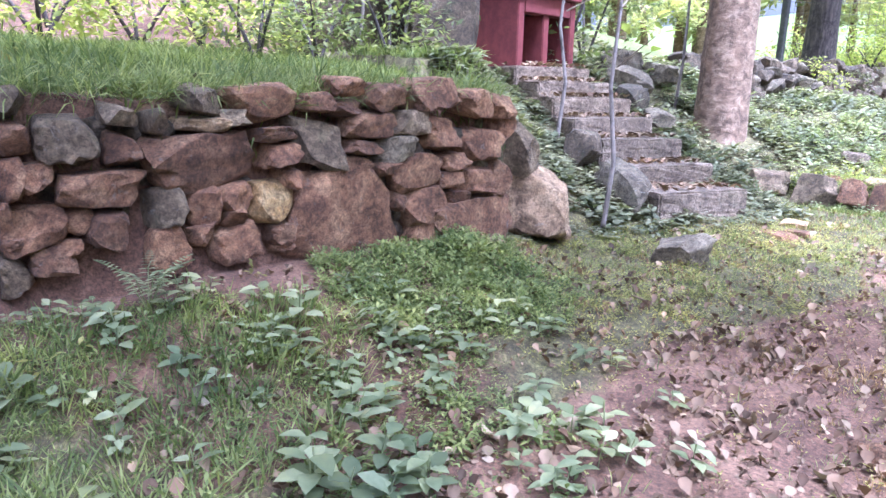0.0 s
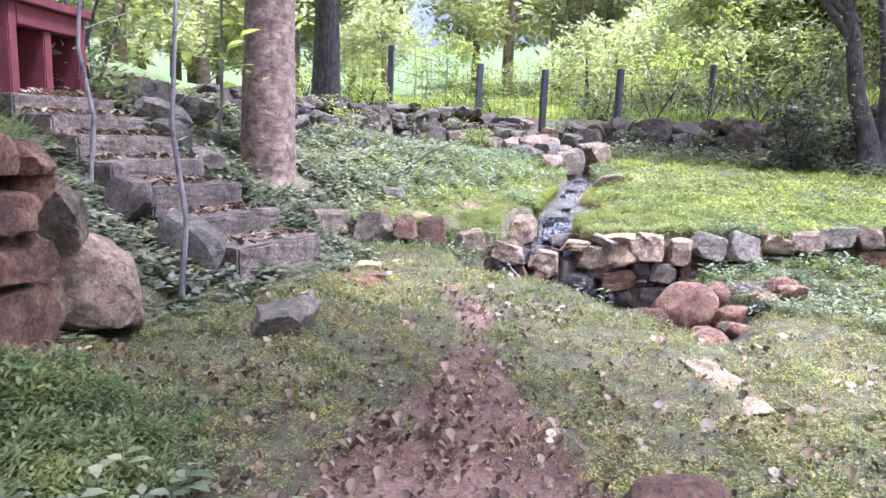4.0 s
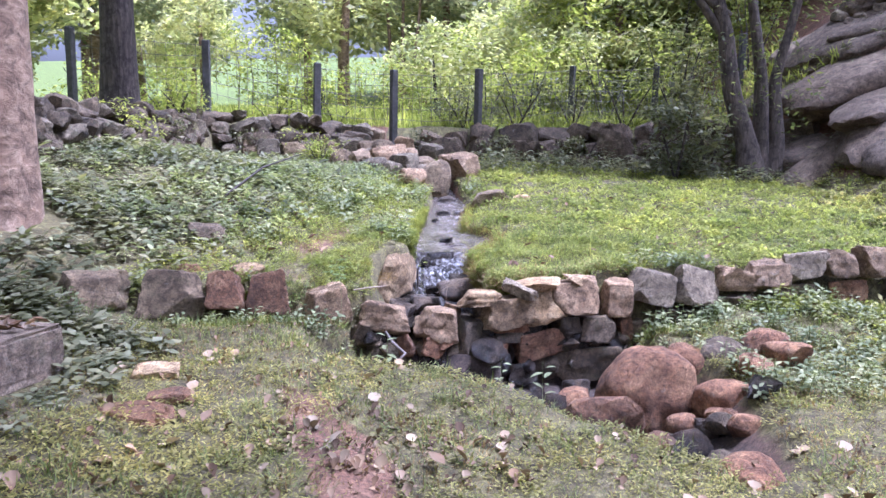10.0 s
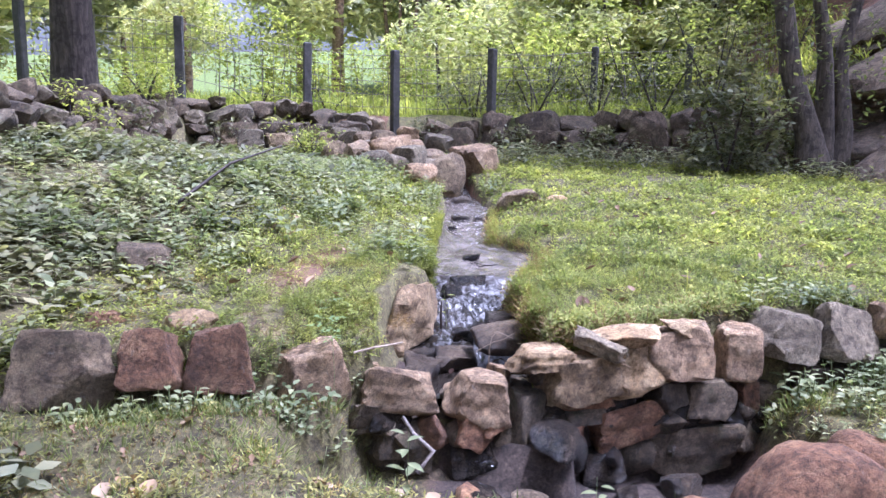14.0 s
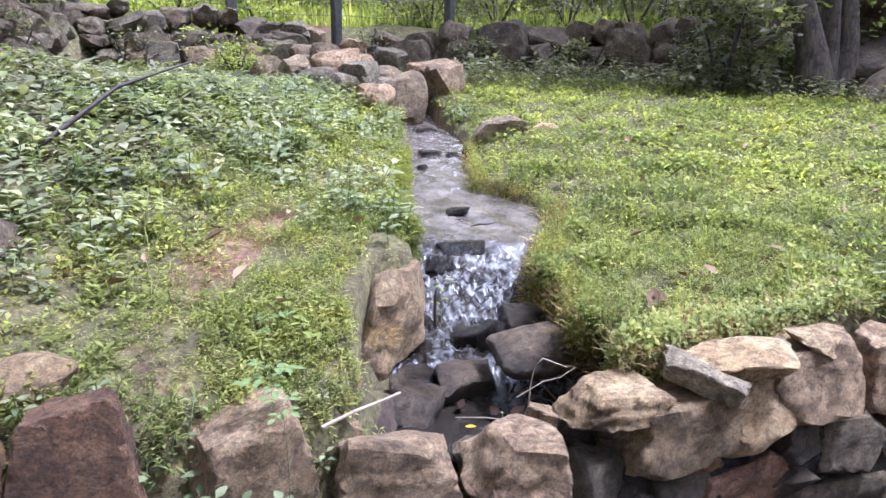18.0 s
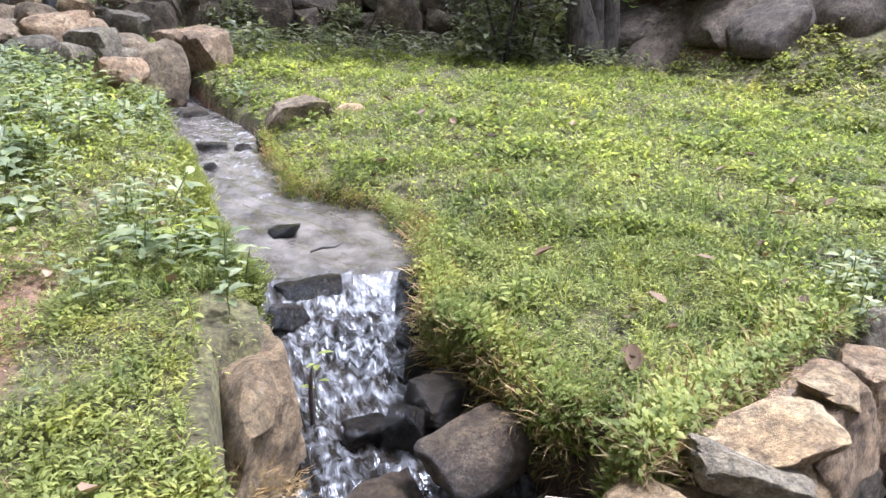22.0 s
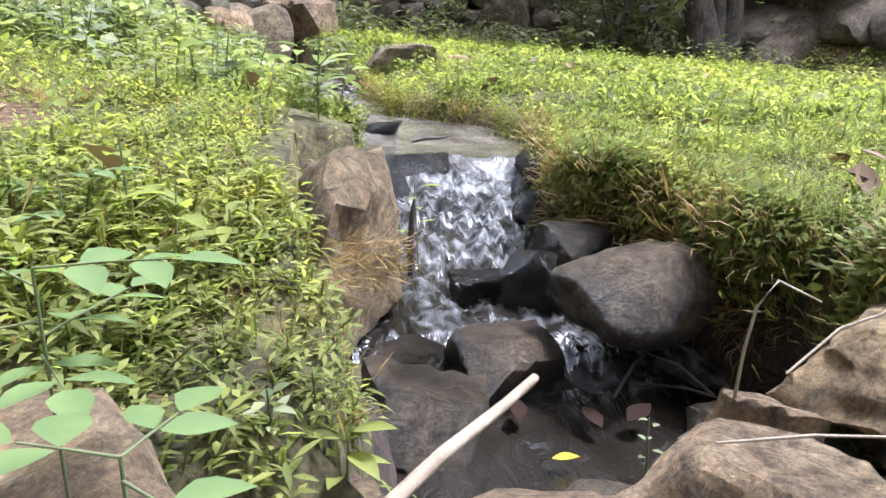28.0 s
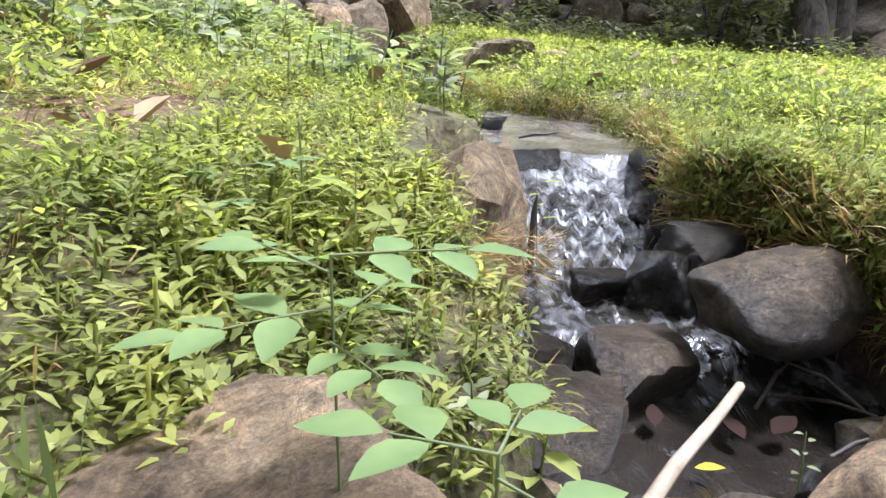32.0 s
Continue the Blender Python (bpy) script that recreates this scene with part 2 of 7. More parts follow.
def water_material():
    m, nt, b = material("running_water", 0.04)
    c = coords_of(nt)
    mp = nt.nodes.new("ShaderNodeMapping")
    mp.inputs["Scale"].default_value = (2.2, 0.8, 1)
    nt.links.new(c, mp.inputs["Vector"])
    a = noise_fac(nt, mp.outputs["Vector"], 9.0, 4, 0.6, 0.8)
    col = ramp(nt, noise_fac(nt, c, 2.0, 4, 0.6), [(0.35, (0.008, 0.0065, 0.005)), (0.7, (0.035, 0.028, 0.022))])
    # brown water upstream, lightened to paint in the sheen of the sky
    mud_sheen = nt.nodes.new("ShaderNodeAttribute")
    mud_sheen.attribute_name = "muddy"
    col = blend(nt, mud_sheen.outputs["Fac"], col, ramp(nt, noise_fac(nt, c, 5.0, 5, 0.6), [(0.35, (0.05, 0.041, 0.033)), (0.65, (0.17, 0.146, 0.125))]))
    # white patches: foam, together with painted glints of reflected sky
    at = nt.nodes.new("ShaderNodeAttribute")
    at.attribute_name = "foam_glint"
    mq = nt.nodes.new("ShaderNodeMapping")
    mq.inputs["Scale"].default_value = (12, 13, 4)
    nt.links.new(c, mq.inputs["Vector"])
    fn = noise_fac(nt, mq.outputs["Vector"], 1.0, 3, 0.55, 0.9)
    ad = node(nt, "Math")
    ad.operation = "MULTIPLY"
    nt.links.new(fn, ad.inputs[0])
    nt.links.new(at.outputs["Fac"], ad.inputs[1])
    fm = ramp(nt, ad.outputs[0], [(0.4, (0, 0, 0)), (0.56, (0.2, 0.2, 0.2)), (0.85, (1, 1, 1))])
    col = blend(nt, fm, col, (0.47, 0.47, 0.485))
    nt.links.new(col, b.inputs["Base Color"])
    rgh = ramp(nt, ad.outputs[0], [(0.42, (0.05, 0.05, 0.05)), (0.62, (0.5, 0.5, 0.5))])
    nt.links.new(rgh, b.inputs["Roughness"])
    b.inputs["IOR"].default_value = 1.33
    b.inputs["Specular IOR Level"].default_value = 0.6
    bump(nt, b, a, 0.5, 0.03)
    return m


earth = ground_material()
water_mat = water_material()
lawn_leaf = leaf_material("creeping_lawn_leaf", (0.14, 0.148, 0.048), (0.235, 0.255, 0.083), (0.39, 0.412, 0.152), 0.6, 0.58)
turf_leaf = leaf_material("bright_turf_leaf", (0.12, 0.15, 0.04), (0.21, 0.265, 0.07), (0.36, 0.42, 0.13), 0.6, 0.58)
grass_leaf = leaf_material("grass_blade", (0.08, 0.12, 0.035), (0.155, 0.212, 0.065), (0.27, 0.335, 0.115))
herb_leaf = leaf_material("broad_herb_leaf", (0.11, 0.15, 0.07), (0.2, 0.26, 0.125), (0.34, 0.4, 0.22), 0.5)
ivy_leaf = leaf_material("dark_ivy_leaf", (0.07, 0.085, 0.04), (0.135, 0.16, 0.08), (0.25, 0.285, 0.17), 0.45, 0.35)
tree_leaf = leaf_material("tree_leaf", (0.07, 0.095, 0.035), (0.135, 0.175, 0.065), (0.23, 0.28, 0.11), 0.55, 0.5)
# the next two are paled: the haze of distance is put into their colour
haze_hill_leaf = leaf_material("haze_paled_hillside_leaf", (0.28, 0.33, 0.15), (0.4, 0.45, 0.23), (0.52, 0.56, 0.34), 0.6, 0.5)
haze_leaf = leaf_material("haze_paled_tree_leaf", (0.2, 0.25, 0.15), (0.3, 0.35, 0.22), (0.4, 0.45, 0.31), 0.6, 0.5)
# yellow-green leaf, its colour raised to carry some of the sunlight
lime_leaf = leaf_material("sun_brightened_leaf", (0.14, 0.19, 0.04), (0.26, 0.33, 0.08), (0.42, 0.48, 0.15), 0.6, 0.55)
dry_leaf = leaf_material("dry_fallen_leaf", (0.06, 0.04, 0.022), (0.15, 0.11, 0.062), (0.3, 0.245, 0.15), 0.75, 0.1)
dry_grass = leaf_material("dry_grass", (0.14, 0.1, 0.04), (0.26, 0.2, 0.08), (0.4, 0.33, 0.16), 0.7, 0.3)
pale_bark = bark_material("pale_flaking_bark", (0.085, 0.052, 0.032), (0.2, 0.132, 0.085), (0.36, 0.265, 0.185))
dark_bark = bark_material("dark_furrowed_bark", (0.022, 0.017, 0.015), (0.06, 0.047, 0.04), (0.12, 0.097, 0.085), False)
post_mat = plain_material("dark_weathered_post", (0.03, 0.03, 0.028), (0.09, 0.085, 0.08))
wire_mat = plain_material("rusty_wire", (0.08, 0.07, 0.06), (0.2, 0.17, 0.15), 0.6)
red_paint = plain_material("dull_red_painted_brick", (0.1, 0.018, 0.02), (0.2, 0.042, 0.04), 0.8, 6.0)
dark_back = plain_material("dark_inside", (0.012, 0.01, 0.01), (0.04, 0.03, 0.03), 0.95)
stick_mat = plain_material("dry_stick", (0.16, 0.115, 0.075), (0.38, 0.31, 0.23), 0.8, 20.0)

# ---------------------------------------------------------------- the lie of the land


def sm(a, b, x):
    t = np.clip((x - a) / (b - a), 0, 1)
    return t * t * (3 - 2 * t)


def wall_y(x):
    """The line of the low wall across the stream."""
    return np.interp(x, [-5, -2.8, -1.6, -0.66, 0, 1.2, 2.75, 4, 7, 12], [-1.6, -1.35, -0.7, -0.2, 0, 0.55, 1.2, 1.55, 2.2, 3.0])


def high_wall_x(y):
    """The line of the tall dry-stone wall."""
    return np.interp(y, [-14, -9.5, -8.2, -7.4, -6.6, -5.45], [-0.4, -0.5, -0.75, -1.0, -1.28, -1.8])


def stream_x(y):
    return np.interp(y, [-0.2, 0.15, 0.8, 1.2, 1.57, 2.0, 2.3, 2.75, 3.2, 4.3, 5.0, 6.3, 7.7, 10.2, 13], [-0.45, -0.45, -0.505, -0.565, -0.555, -0.605, -0.59, -0.68, -0.93, -1.065, -1.145, -1.475, -2.0, -3.9, -4.6])


def stream_half(y):
    return np.interp(y, [0.15, 0.8, 1.2, 1.57, 2.0, 2.3, 2.75, 3.2, 4.3, 5.0, 6.3, 8, 10], [0.45, 0.385, 0.315, 0.375, 0.455, 0.5, 0.47, 0.29, 0.31, 0.29, 0.23, 0.28, 0.3])


def water_z(y):
    return np.interp(y, [-0.3, 0.1, 0.5, 0.62, 0.78, 1.0, 1.45, 1.72, 1.93, 2.3, 4.0, 5.4, 6.6, 8.5, 10.2, 13], [-0.55, -0.4, -0.385, -0.365, -0.29, -0.25, -0.17, -0.12, -0.005, 0.015, 0.13, 0.21, 0.29, 0.75, 1.3, 1.5])


def far_wall_y(x):
    return np.interp(x, [-8, -7, -5, -3.6, -2, 0, 3, 6], [6.5, 8.2, 9.3, 9.9, 9.9, 10.4, 10.6, 9.6])


def rough(x, y):
    return 0.03 * np.sin(2.1 * x + 1.3 * y) * np.cos(1.7 * y - 0.8 * x) + 0.015 * np.sin(5.3 * x - 2.2 * y + 1) * np.sin(4.7 * y + 1.1 * x) + 0.008 * np.sin(11 * x + 3 * y) * np.cos(13 * y - 5 * x) + 0.012 * np.sin(7.3 * x + 2 * np.sin(3 * y)) * np.sin(6.1 * y + 2 * np.sin(2.7 * x))


def gully(x, y):
    """How far (0 to 1) a place lies inside the gully below the low wall."""
    edge = np.interp(x, [-1.3, -0.9, -0.5, 0, 0.8, 1.3, 1.8], [-1.08, -1.2, -1.22, -1.3, -1.8, -2.1, -2.2])
    return sm(0, 0.3 + 0.3 * sm(-0.6, 0.4, x), y - edge) * sm(0.0, 0.4, np.interp(y, [-1.2, -0.5, 0.4], [2.1, 2.05, 1.45]) - x) * sm(-1.25, -1.02, x) * (1 - sm(0.1, 0.26, y - wall_y(x)))


def land(x, y):
    x, y = np.asarray(x, float), np.asarray(y, float)
    d = y - wall_y(x)
    low = -0.33 - 0.055 * np.clip(x, -3, 4)
    low = low + 0.24 * sm(1.2, 2.4, x) * (1 - sm(0.0, 1.3, -d))
    low = low + 0.3 * (1 - sm(0.0, 1.6, x - high_wall_x(y))) * (1 - sm(-6.0, -5.0, y))
    g = gully(x, y)
    low = low * (1 - g) + g * np.interp(x, [-1.2, -0.75, -0.3, 0.3, 1.2, 1.8], [-0.66, -0.7, -0.74, -0.9, -0.95, -0.7])
    foot = (1 - sm(0.1, 0.32, -d)) * (1 - sm(-1.08, -0.92, x))
    low = low + (np.maximum(low, -0.24) - low) * foot
    low = low + 0.07 * (1 - sm(-1.5, -1.2, x)) * (1 - sm(0.2, 0.9, -d)) * (1 - foot)
    near_water = np.exp(-np.clip(np.abs(x - stream_x(y)) - stream_half(y), 0, 5) / 0.3) * sm(0.4, 0.9, y) * (1 - sm(6.0, 7.0, y)) * np.where(x < stream_x(y), sm(1.0, 1.8, y), 1.0)
    left_bank = (1 - sm(0.15, 0.7, d)) * (1 - sm(-0.95, -0.85, x)) * sm(-1.9, -1.4, x)
    near_hole = np.exp(-np.clip(d - 0.42, 0, 5) / 0.25) * sm(-0.75, -0.5, x) * (1 - sm(0.7, 1.0, x))
    up = 0.07 - 0.09 * left_bank - 0.07 * near_water - 0.1 * near_hole + 0.055 * np.clip(d, 0, 12) + 0.028 * np.clip(d - 2, 0, 8) + 0.15 * np.clip(-1.7 - x, 0, 4.5) * sm(0.3, 3.0, d) * (1 - 0.93 * sm(3.5, 7.0, y))
    level = water_z(y) + 0.07
    up = up + (np.minimum(up, level) - up) * near_water * sm(1.9, 2.4, y)
    z = low + (up - low) * sm(0.06, 0.26, d)
    # the bed of the stream
    w = stream_half(y)
    off = np.abs(x - stream_x(y))
    bed = water_z(y) - 0.07
    z = np.where((y > -0.1) & (y < 12), np.where(off < w * 1.3, bed + (np.maximum(z, bed) - bed) * sm(w * 0.92, w * 1.22, off), z), z)
    # the hollow behind the low wall, under the turf
    hole = sm(0.02, 0.12, y - wall_y(x)) * (1 - sm(0.32, 0.42, y - wall_y(x))) * sm(-0.95, -0.85, x) * (1 - sm(0.55, 0.9, x))
    z = z + (np.minimum(z, -0.42) - z) * hole
    pit = sm(-0.04, 0.04, x + 0.97 + 0.18 * np.clip(y, 0, 0.45)) * (1 - sm(-0.9, -0.84, x)) * sm(0.06, 0.16, y) * (1 - sm(0.88, 0.98, y))
    z = z + (np.minimum(z, -0.22 - 0.12 * sm(0.3, 0.5, y)) - z) * pit
    # the bank that the steps climb
    steep = 0.45 + 0.7 * (1 - sm(-5.2, -3.6, y))
    bank = -0.2 + steep * np.clip(-2.15 - x, 0, 9)
    bank = np.minimum(bank, 1.42 + 0.06 * np.clip(-4.5 - x, 0, 40)) - 3.0 * sm(0.2, 4.5, y)
    z = np.where((y > -5.45) & (x < -2.15), np.maximum(z, bank), z)
    terrace = 0.98 + 0.1 * np.clip(high_wall_x(y) - x, 0, 30)
    z = np.where(y < -5.3, z + (np.maximum(terrace, z) - z) * sm(0.12, 0.3, high_wall_x(y) - x), z)
    # the field behind the far wall, and the slopes around
    behind = y - far_wall_y(x)
    field = 1.62 + 0.06 * np.clip(behind - 1, 0, 33) + 0.16 * np.clip(behind - 34, 0, 140)
    z = z + (field - z) * sm(0.0, 0.5, behind) * (1 - sm(6, 14, x) * 0.0)
    z = z + 0.3 * np.clip(y - 15, 0, 60) * sm(-4.5, 2.0, x) * (1 - sm(5, 12, x) * 0.6)
    left = -6.6 - x + 0.35 * np.clip(5 - y, 0, 20) * 0
    z = np.where((y > 1.5), z + (np.maximum(1.75, z) - z) * sm(0.0, 0.5, left), z)
    rise = np.clip(x - (4.8 - 0.25 * (y - 8)), 0, 60) * sm(4.0, 8.5, y)
    z = z + 0.75 * np.minimum(rise, 14) + 0.25 * np.clip(rise - 14, 0, 60)
    west = np.clip(-8.0 - x, 0, 80) * (1 - sm(0.0, 8.0, y))
    z = z + 0.35 * np.minimum(west, 20)
    fade = 1 - 0.6 * (1 - sm(0.2, 0.5, off)) * sm(0, 0.5, y)
    return z + rough(x, y) * fade


def land_z(x, y):
    return float(land(x, y))


# ---------------------------------------------------------------- helpers for meshes


def mesh_of(name, verts, faces, mat=None, smooth=False):
    me = bpy.data.meshes.new(name)
    me.from_pydata([tuple(v) for v in verts], [], [tuple(f) for f in faces])
    if mat:
        me.materials.append(mat)
    if smooth:
        me.shade_smooth()
    me.update()
    return me


def part(name, bm, mat, parent, label=""):
    me = bpy.data.meshes.new(name)
    bm.to_mesh(me)
    bm.free()
    me.materials.append(mat)
    ob = new(name, me)
    ob.parent = parent
    return tagged(ob, label)


def child(name, me, parent, m=None, label=""):
    ob = new(name, me)
    ob.parent = parent
    if m is not None:
        ob.matrix_local = m
    return tagged(ob, label)


def swarm(name, verts, faces, places, mat):
    """One mesh of many copies of a small shape. faces: quads. places: rows of x, y, z, turn, lean, lean direction, size."""
    v, f, p = np.asarray(verts, float), np.asarray(faces, int), np.asarray(places, float)
    n, k = len(p), len(v)
    c, s = np.cos(p[:, 3]), np.sin(p[:, 3])
    out = np.empty((n, k, 3))
    sz = p[:, 6][:, None]
    out[:, :, 0] = (v[None, :, 0] * c[:, None] - v[None, :, 1] * s[:, None]) * sz
    out[:, :, 1] = (v[None, :, 0] * s[:, None] + v[None, :, 1] * c[:, None]) * sz
    out[:, :, 2] = v[None, :, 2] * sz
    # lean: turn about a level axis
    ax, ay = np.cos(p[:, 5])[:, None], np.sin(p[:, 5])[:, None]
    ca, sa = np.cos(p[:, 4])[:, None], np.sin(p[:, 4])[:, None]
    x, y, z = out[:, :, 0], out[:, :, 1], out[:, :, 2]
    dot = x * ax + y * ay
    rx = x * ca + ay * z * sa + ax * dot * (1 - ca)
    ry = y * ca - ax * z * sa + ay * dot * (1 - ca)
    rz = z * ca + (ax * y - ay * x) * sa
    out = np.stack([rx, ry, rz], -1) + p[:, None, :3]
    fs = (f[None] + (np.arange(n) * k)[:, None, None]).reshape(-1, f.shape[1])
    me = bpy.data.meshes.new(name)
    me.vertices.add(n * k)
    me.vertices.foreach_set("co", out.reshape(-1))
    me.loops.add(fs.size)
    me.loops.foreach_set("vertex_index", fs.reshape(-1).astype(np.int32))
    me.polygons.add(len(fs))
    me.polygons.foreach_set("loop_start", np.arange(0, fs.size, f.shape[1], dtype=np.int32))
    me.materials.append(mat)
    me.update(calc_edges=True)
    return me


def leaf_shape(length, width, lift=0.3, curl=0.2, base=0.0, turn=0.0, z0=0.0, fold=0.25, fine=False):
    """Two rows of quads along a midrib: verts, quads. It grows outwards along the turn."""
    rows = [(0.0, 0.05), (0.14, 0.55), (0.34, 0.98), (0.58, 0.92), (0.82, 0.5), (1.0, 0.03)] if fine else [(0.0, 0.06), (0.35, 1.0), (0.72, 0.72), (1.0, 0.04)]
    c, s = math.cos(turn), math.sin(turn)
    vs, fs = [], []
    for u, w in rows:
        r = base + length * u * math.cos(lift)
        z = z0 + length * (u * math.sin(lift) - curl * u * u)
        for side in (-1, 0, 1):
            o = side * w * width / 2
            zz = z + (fold * abs(o))
            vs.append((r * c - o * s, r * s + o * c, zz))
    for i in range(len(rows) - 1):
        for j in range(2):
            a = i * 3 + j
            fs.append((a, a + 1, a + 4, a + 3))
    return vs, fs


def thin_leaf(length, width, lift, curl, base, turn, z0):
    c, s = math.cos(turn), math.sin(turn)
    vs, fs = [], []
    for u, w in ((0.0, 0.15), (0.5, 1.0), (1.0, 0.08)):
        r = base + length * u * math.cos(lift)
        z = z0 + length * (u * math.sin(lift) - curl * u * u)
        o = w * width / 2
        vs += [(r * c + o * s, r * s - o * c, z), (r * c - o * s, r * s + o * c, z)]
    return vs, [(0, 1, 3, 2), (2, 3, 5, 4)]


def gather(shapes):
    vs, fs = [], []
    for v, f in shapes:
        k = len(vs)
        vs += list(v)
        fs += [tuple(i + k for i in q) for q in f]
    return vs, fs


def sphere_points(level):
    bm = bmesh.new()
    bmesh.ops.create_icosphere(bm, subdivisions=level, radius=1.0)
    vs = np.array([v.co[:] for v in bm.verts])
    fs = [tuple(v.index for v in f.verts) for f in bm.faces]
    bm.free()
    return vs, fs


SPHERES = {n: sphere_points(n) for n in (2, 3, 4)}


def stone_points(level, r, edge, tilt, corners, near, squash=1.0):
    """Points of a convex stone in a unit box: planes met with an edge roundness (higher is sharper), then pitted."""
    v, f = SPHERES[level]
    axes = np.concatenate([np.eye(3), -np.eye(3)])
    n = axes + r.normal(0, tilt, (6, 3))
    d = r.uniform(0.86, 1.0, 6)
    c = r.choice([-1, 1], (corners, 3)) * r.uniform(0.35, 1.0, (corners, 3))
    n = np.concatenate([n, c])
    n /= np.linalg.norm(n, axis=1)[:, None]
    d = np.concatenate([d, r.uniform(near, near + 0.34, corners)])
    q = np.maximum(v @ n.T, 0) / d
    p = v * ((q ** edge).sum(1) ** (-1 / edge))[:, None]
    ph = r.uniform(0, 6, 12)
    for k, a in ((2.3, 0.03), (4.7, 0.022), (9.5, 0.014), (19.0, 0.008), (33.0, 0.005)):
        g = p * k
        w = np.sin(g[:, 0] + ph[0] + 1.7 * np.sin(g[:, 1] + ph[4])) * np.sin(g[:, 2] + ph[1] + 1.3 * np.sin(g[:, 0] + ph[5])) + np.sin(g[:, 1] + ph[2]) * np.cos(g[:, 2] - g[:, 0] + ph[3])
        p = p * (1 + a * w)[:, None]
        ph = np.roll(ph, 3)
    # bedding of the sandstone
    lay = p @ (np.array([0.12, 0.1, 1.0]) + r.normal(0, 0.08, 3))
    p[:, :2] *= (1 + 0.016 * np.tanh(4 * np.sin(lay * r.uniform(5, 9) + ph[6])))[:, None]
    return p / np.abs(p).max(0), f


def rock_mesh(name, size, seed, mat, level=2, cuts=12, square=0.5, grain=0.05, smooth=True):
    """A boulder, worn round; square (0 to 1) keeps it blocky."""
    p, f = stone_points(level, np.random.default_rng(seed), 4.5 + 9 * square, 0.22, cuts, 0.8 + 0.2 * square)
    me = mesh_of(name, p * np.asarray(size) / 2, f, mat, smooth)
    me.set_sharp_from_angle(angle=0.6)
    return me


def block_mesh(name, size, seed, mat, level=3, bite=0.5, taper=0.0, slope=0.0, edge=70):
    """A roughly squared building stone with split faces and chipped corners; taper narrows its top, slope raises one end."""
    p, f = stone_points(level, np.random.default_rng(seed), edge, 0.15 + 0.07 * bite, 9, 1.25 - 0.16 * bite)
    p[:, 0] *= 1 - taper * (p[:, 2] + 1) / 2
    p[:, 2] += slope * p[:, 0] * (p[:, 2] + 1) / 2
    me = mesh_of(name, p * np.asarray(size) / 2, f, mat, True)
    me.set_sharp_from_angle(angle=0.5)
    return me


# ---------------------------------------------------------------- ground
def axis_steps(lo, hi, step, far_lo, far_hi, grow=1.22):
    a = list(np.arange(lo, hi, step))
    s, v = step, a[-1]
    while v < far_hi:
        s *= grow
        v += s
        a.append(v)
    s, v = step, a[0]
    while v > far_lo:
        s *= grow
        v -= s
        a.insert(0, v)
    return np.array(a)


gx = axis_steps(-5.0, 4.6, 0.045, -700, 700)
gy = axis_steps(-8.4, 8.0, 0.055, -500, 900)
GX, GY = np.meshgrid(gx, gy)
GZ = land(GX, GY)
ground_me = bpy.data.meshes.new("ground")
nx, ny = len(gx), len(gy)
ground_me.vertices.add(nx * ny)
ground_me.vertices.foreach_set("co", np.stack([GX, GY, GZ], -1).reshape(-1))
ii = (np.arange(ny - 1)[:, None] * nx + np.arange(nx - 1)[None]).reshape(-1)
quads = np.stack([ii, ii + 1, ii + nx + 1, ii + nx], -1).astype(np.int32)
ground_me.loops.add(quads.size)
ground_me.loops.foreach_set("vertex_index", quads.reshape(-1))
ground_me.polygons.add(len(quads))
ground_me.polygons.foreach_set("loop_start", np.arange(0, quads.size, 4, dtype=np.int32))
ground_me.materials.append(earth)
ground_me.update(calc_edges=True)
ground_me.shade_smooth()


def bare(x, y):
    """Where the trodden red earth shows."""
    px = np.interp(y, [-9, -6.6, -5.6, -4.6, -3.6, -2.6, -1.6, -0.9, 0.3, 1.2, 2.5], [2.2, 1.5, 0.9, 0.55, 0.15, -0.3, -1.0, -1.35, -1.75, -1.75, -1.7])
    pw = np.interp(y, [-9, -6.6, -5.2, -4.4, -3.4, -2.6, -1.5, 0.5, 2.5], [1.6, 1.1, 0.8, 0.4, 0.12, 0.3, 0.2, 0.25, 0.15])
    a = (1 - sm(0.4, 1.25, np.abs(x - px) / pw)) * np.interp(y, [-9, -4.6, -3.6, -2.9, -2.4, -1.6, 0, 1, 2.5], [1, 1, 0.6, 0.9, 0.9, 0.3, 0.35, 0.7, 0.3])
    a = np.maximum(a, 0.75 * (1 - sm(0.5, 1.2, np.hypot(x + 0.3, y + 7.6) / 1.3)))
    g = gully(x, y) * sm(-0.8, -0.4, x)
    slope = 0.9 * sm(4.6, 5.6, x + 0.25 * (y - 8)) * sm(6.5, 8.0, y) * (1 - sm(15, 20, y))
    wall_foot = (1 - sm(0.1, 0.6, x - high_wall_x(y))) * (y < -5.6)
    s = (np.abs(x - stream_x(y)) < stream_half(y) * 1.08) & (y > 0.1)
    a = a * (y < 4)
    return np.clip(np.maximum.reduce([a, g, wall_foot * 0.8, s * 1.0, slope]), 0, 1)


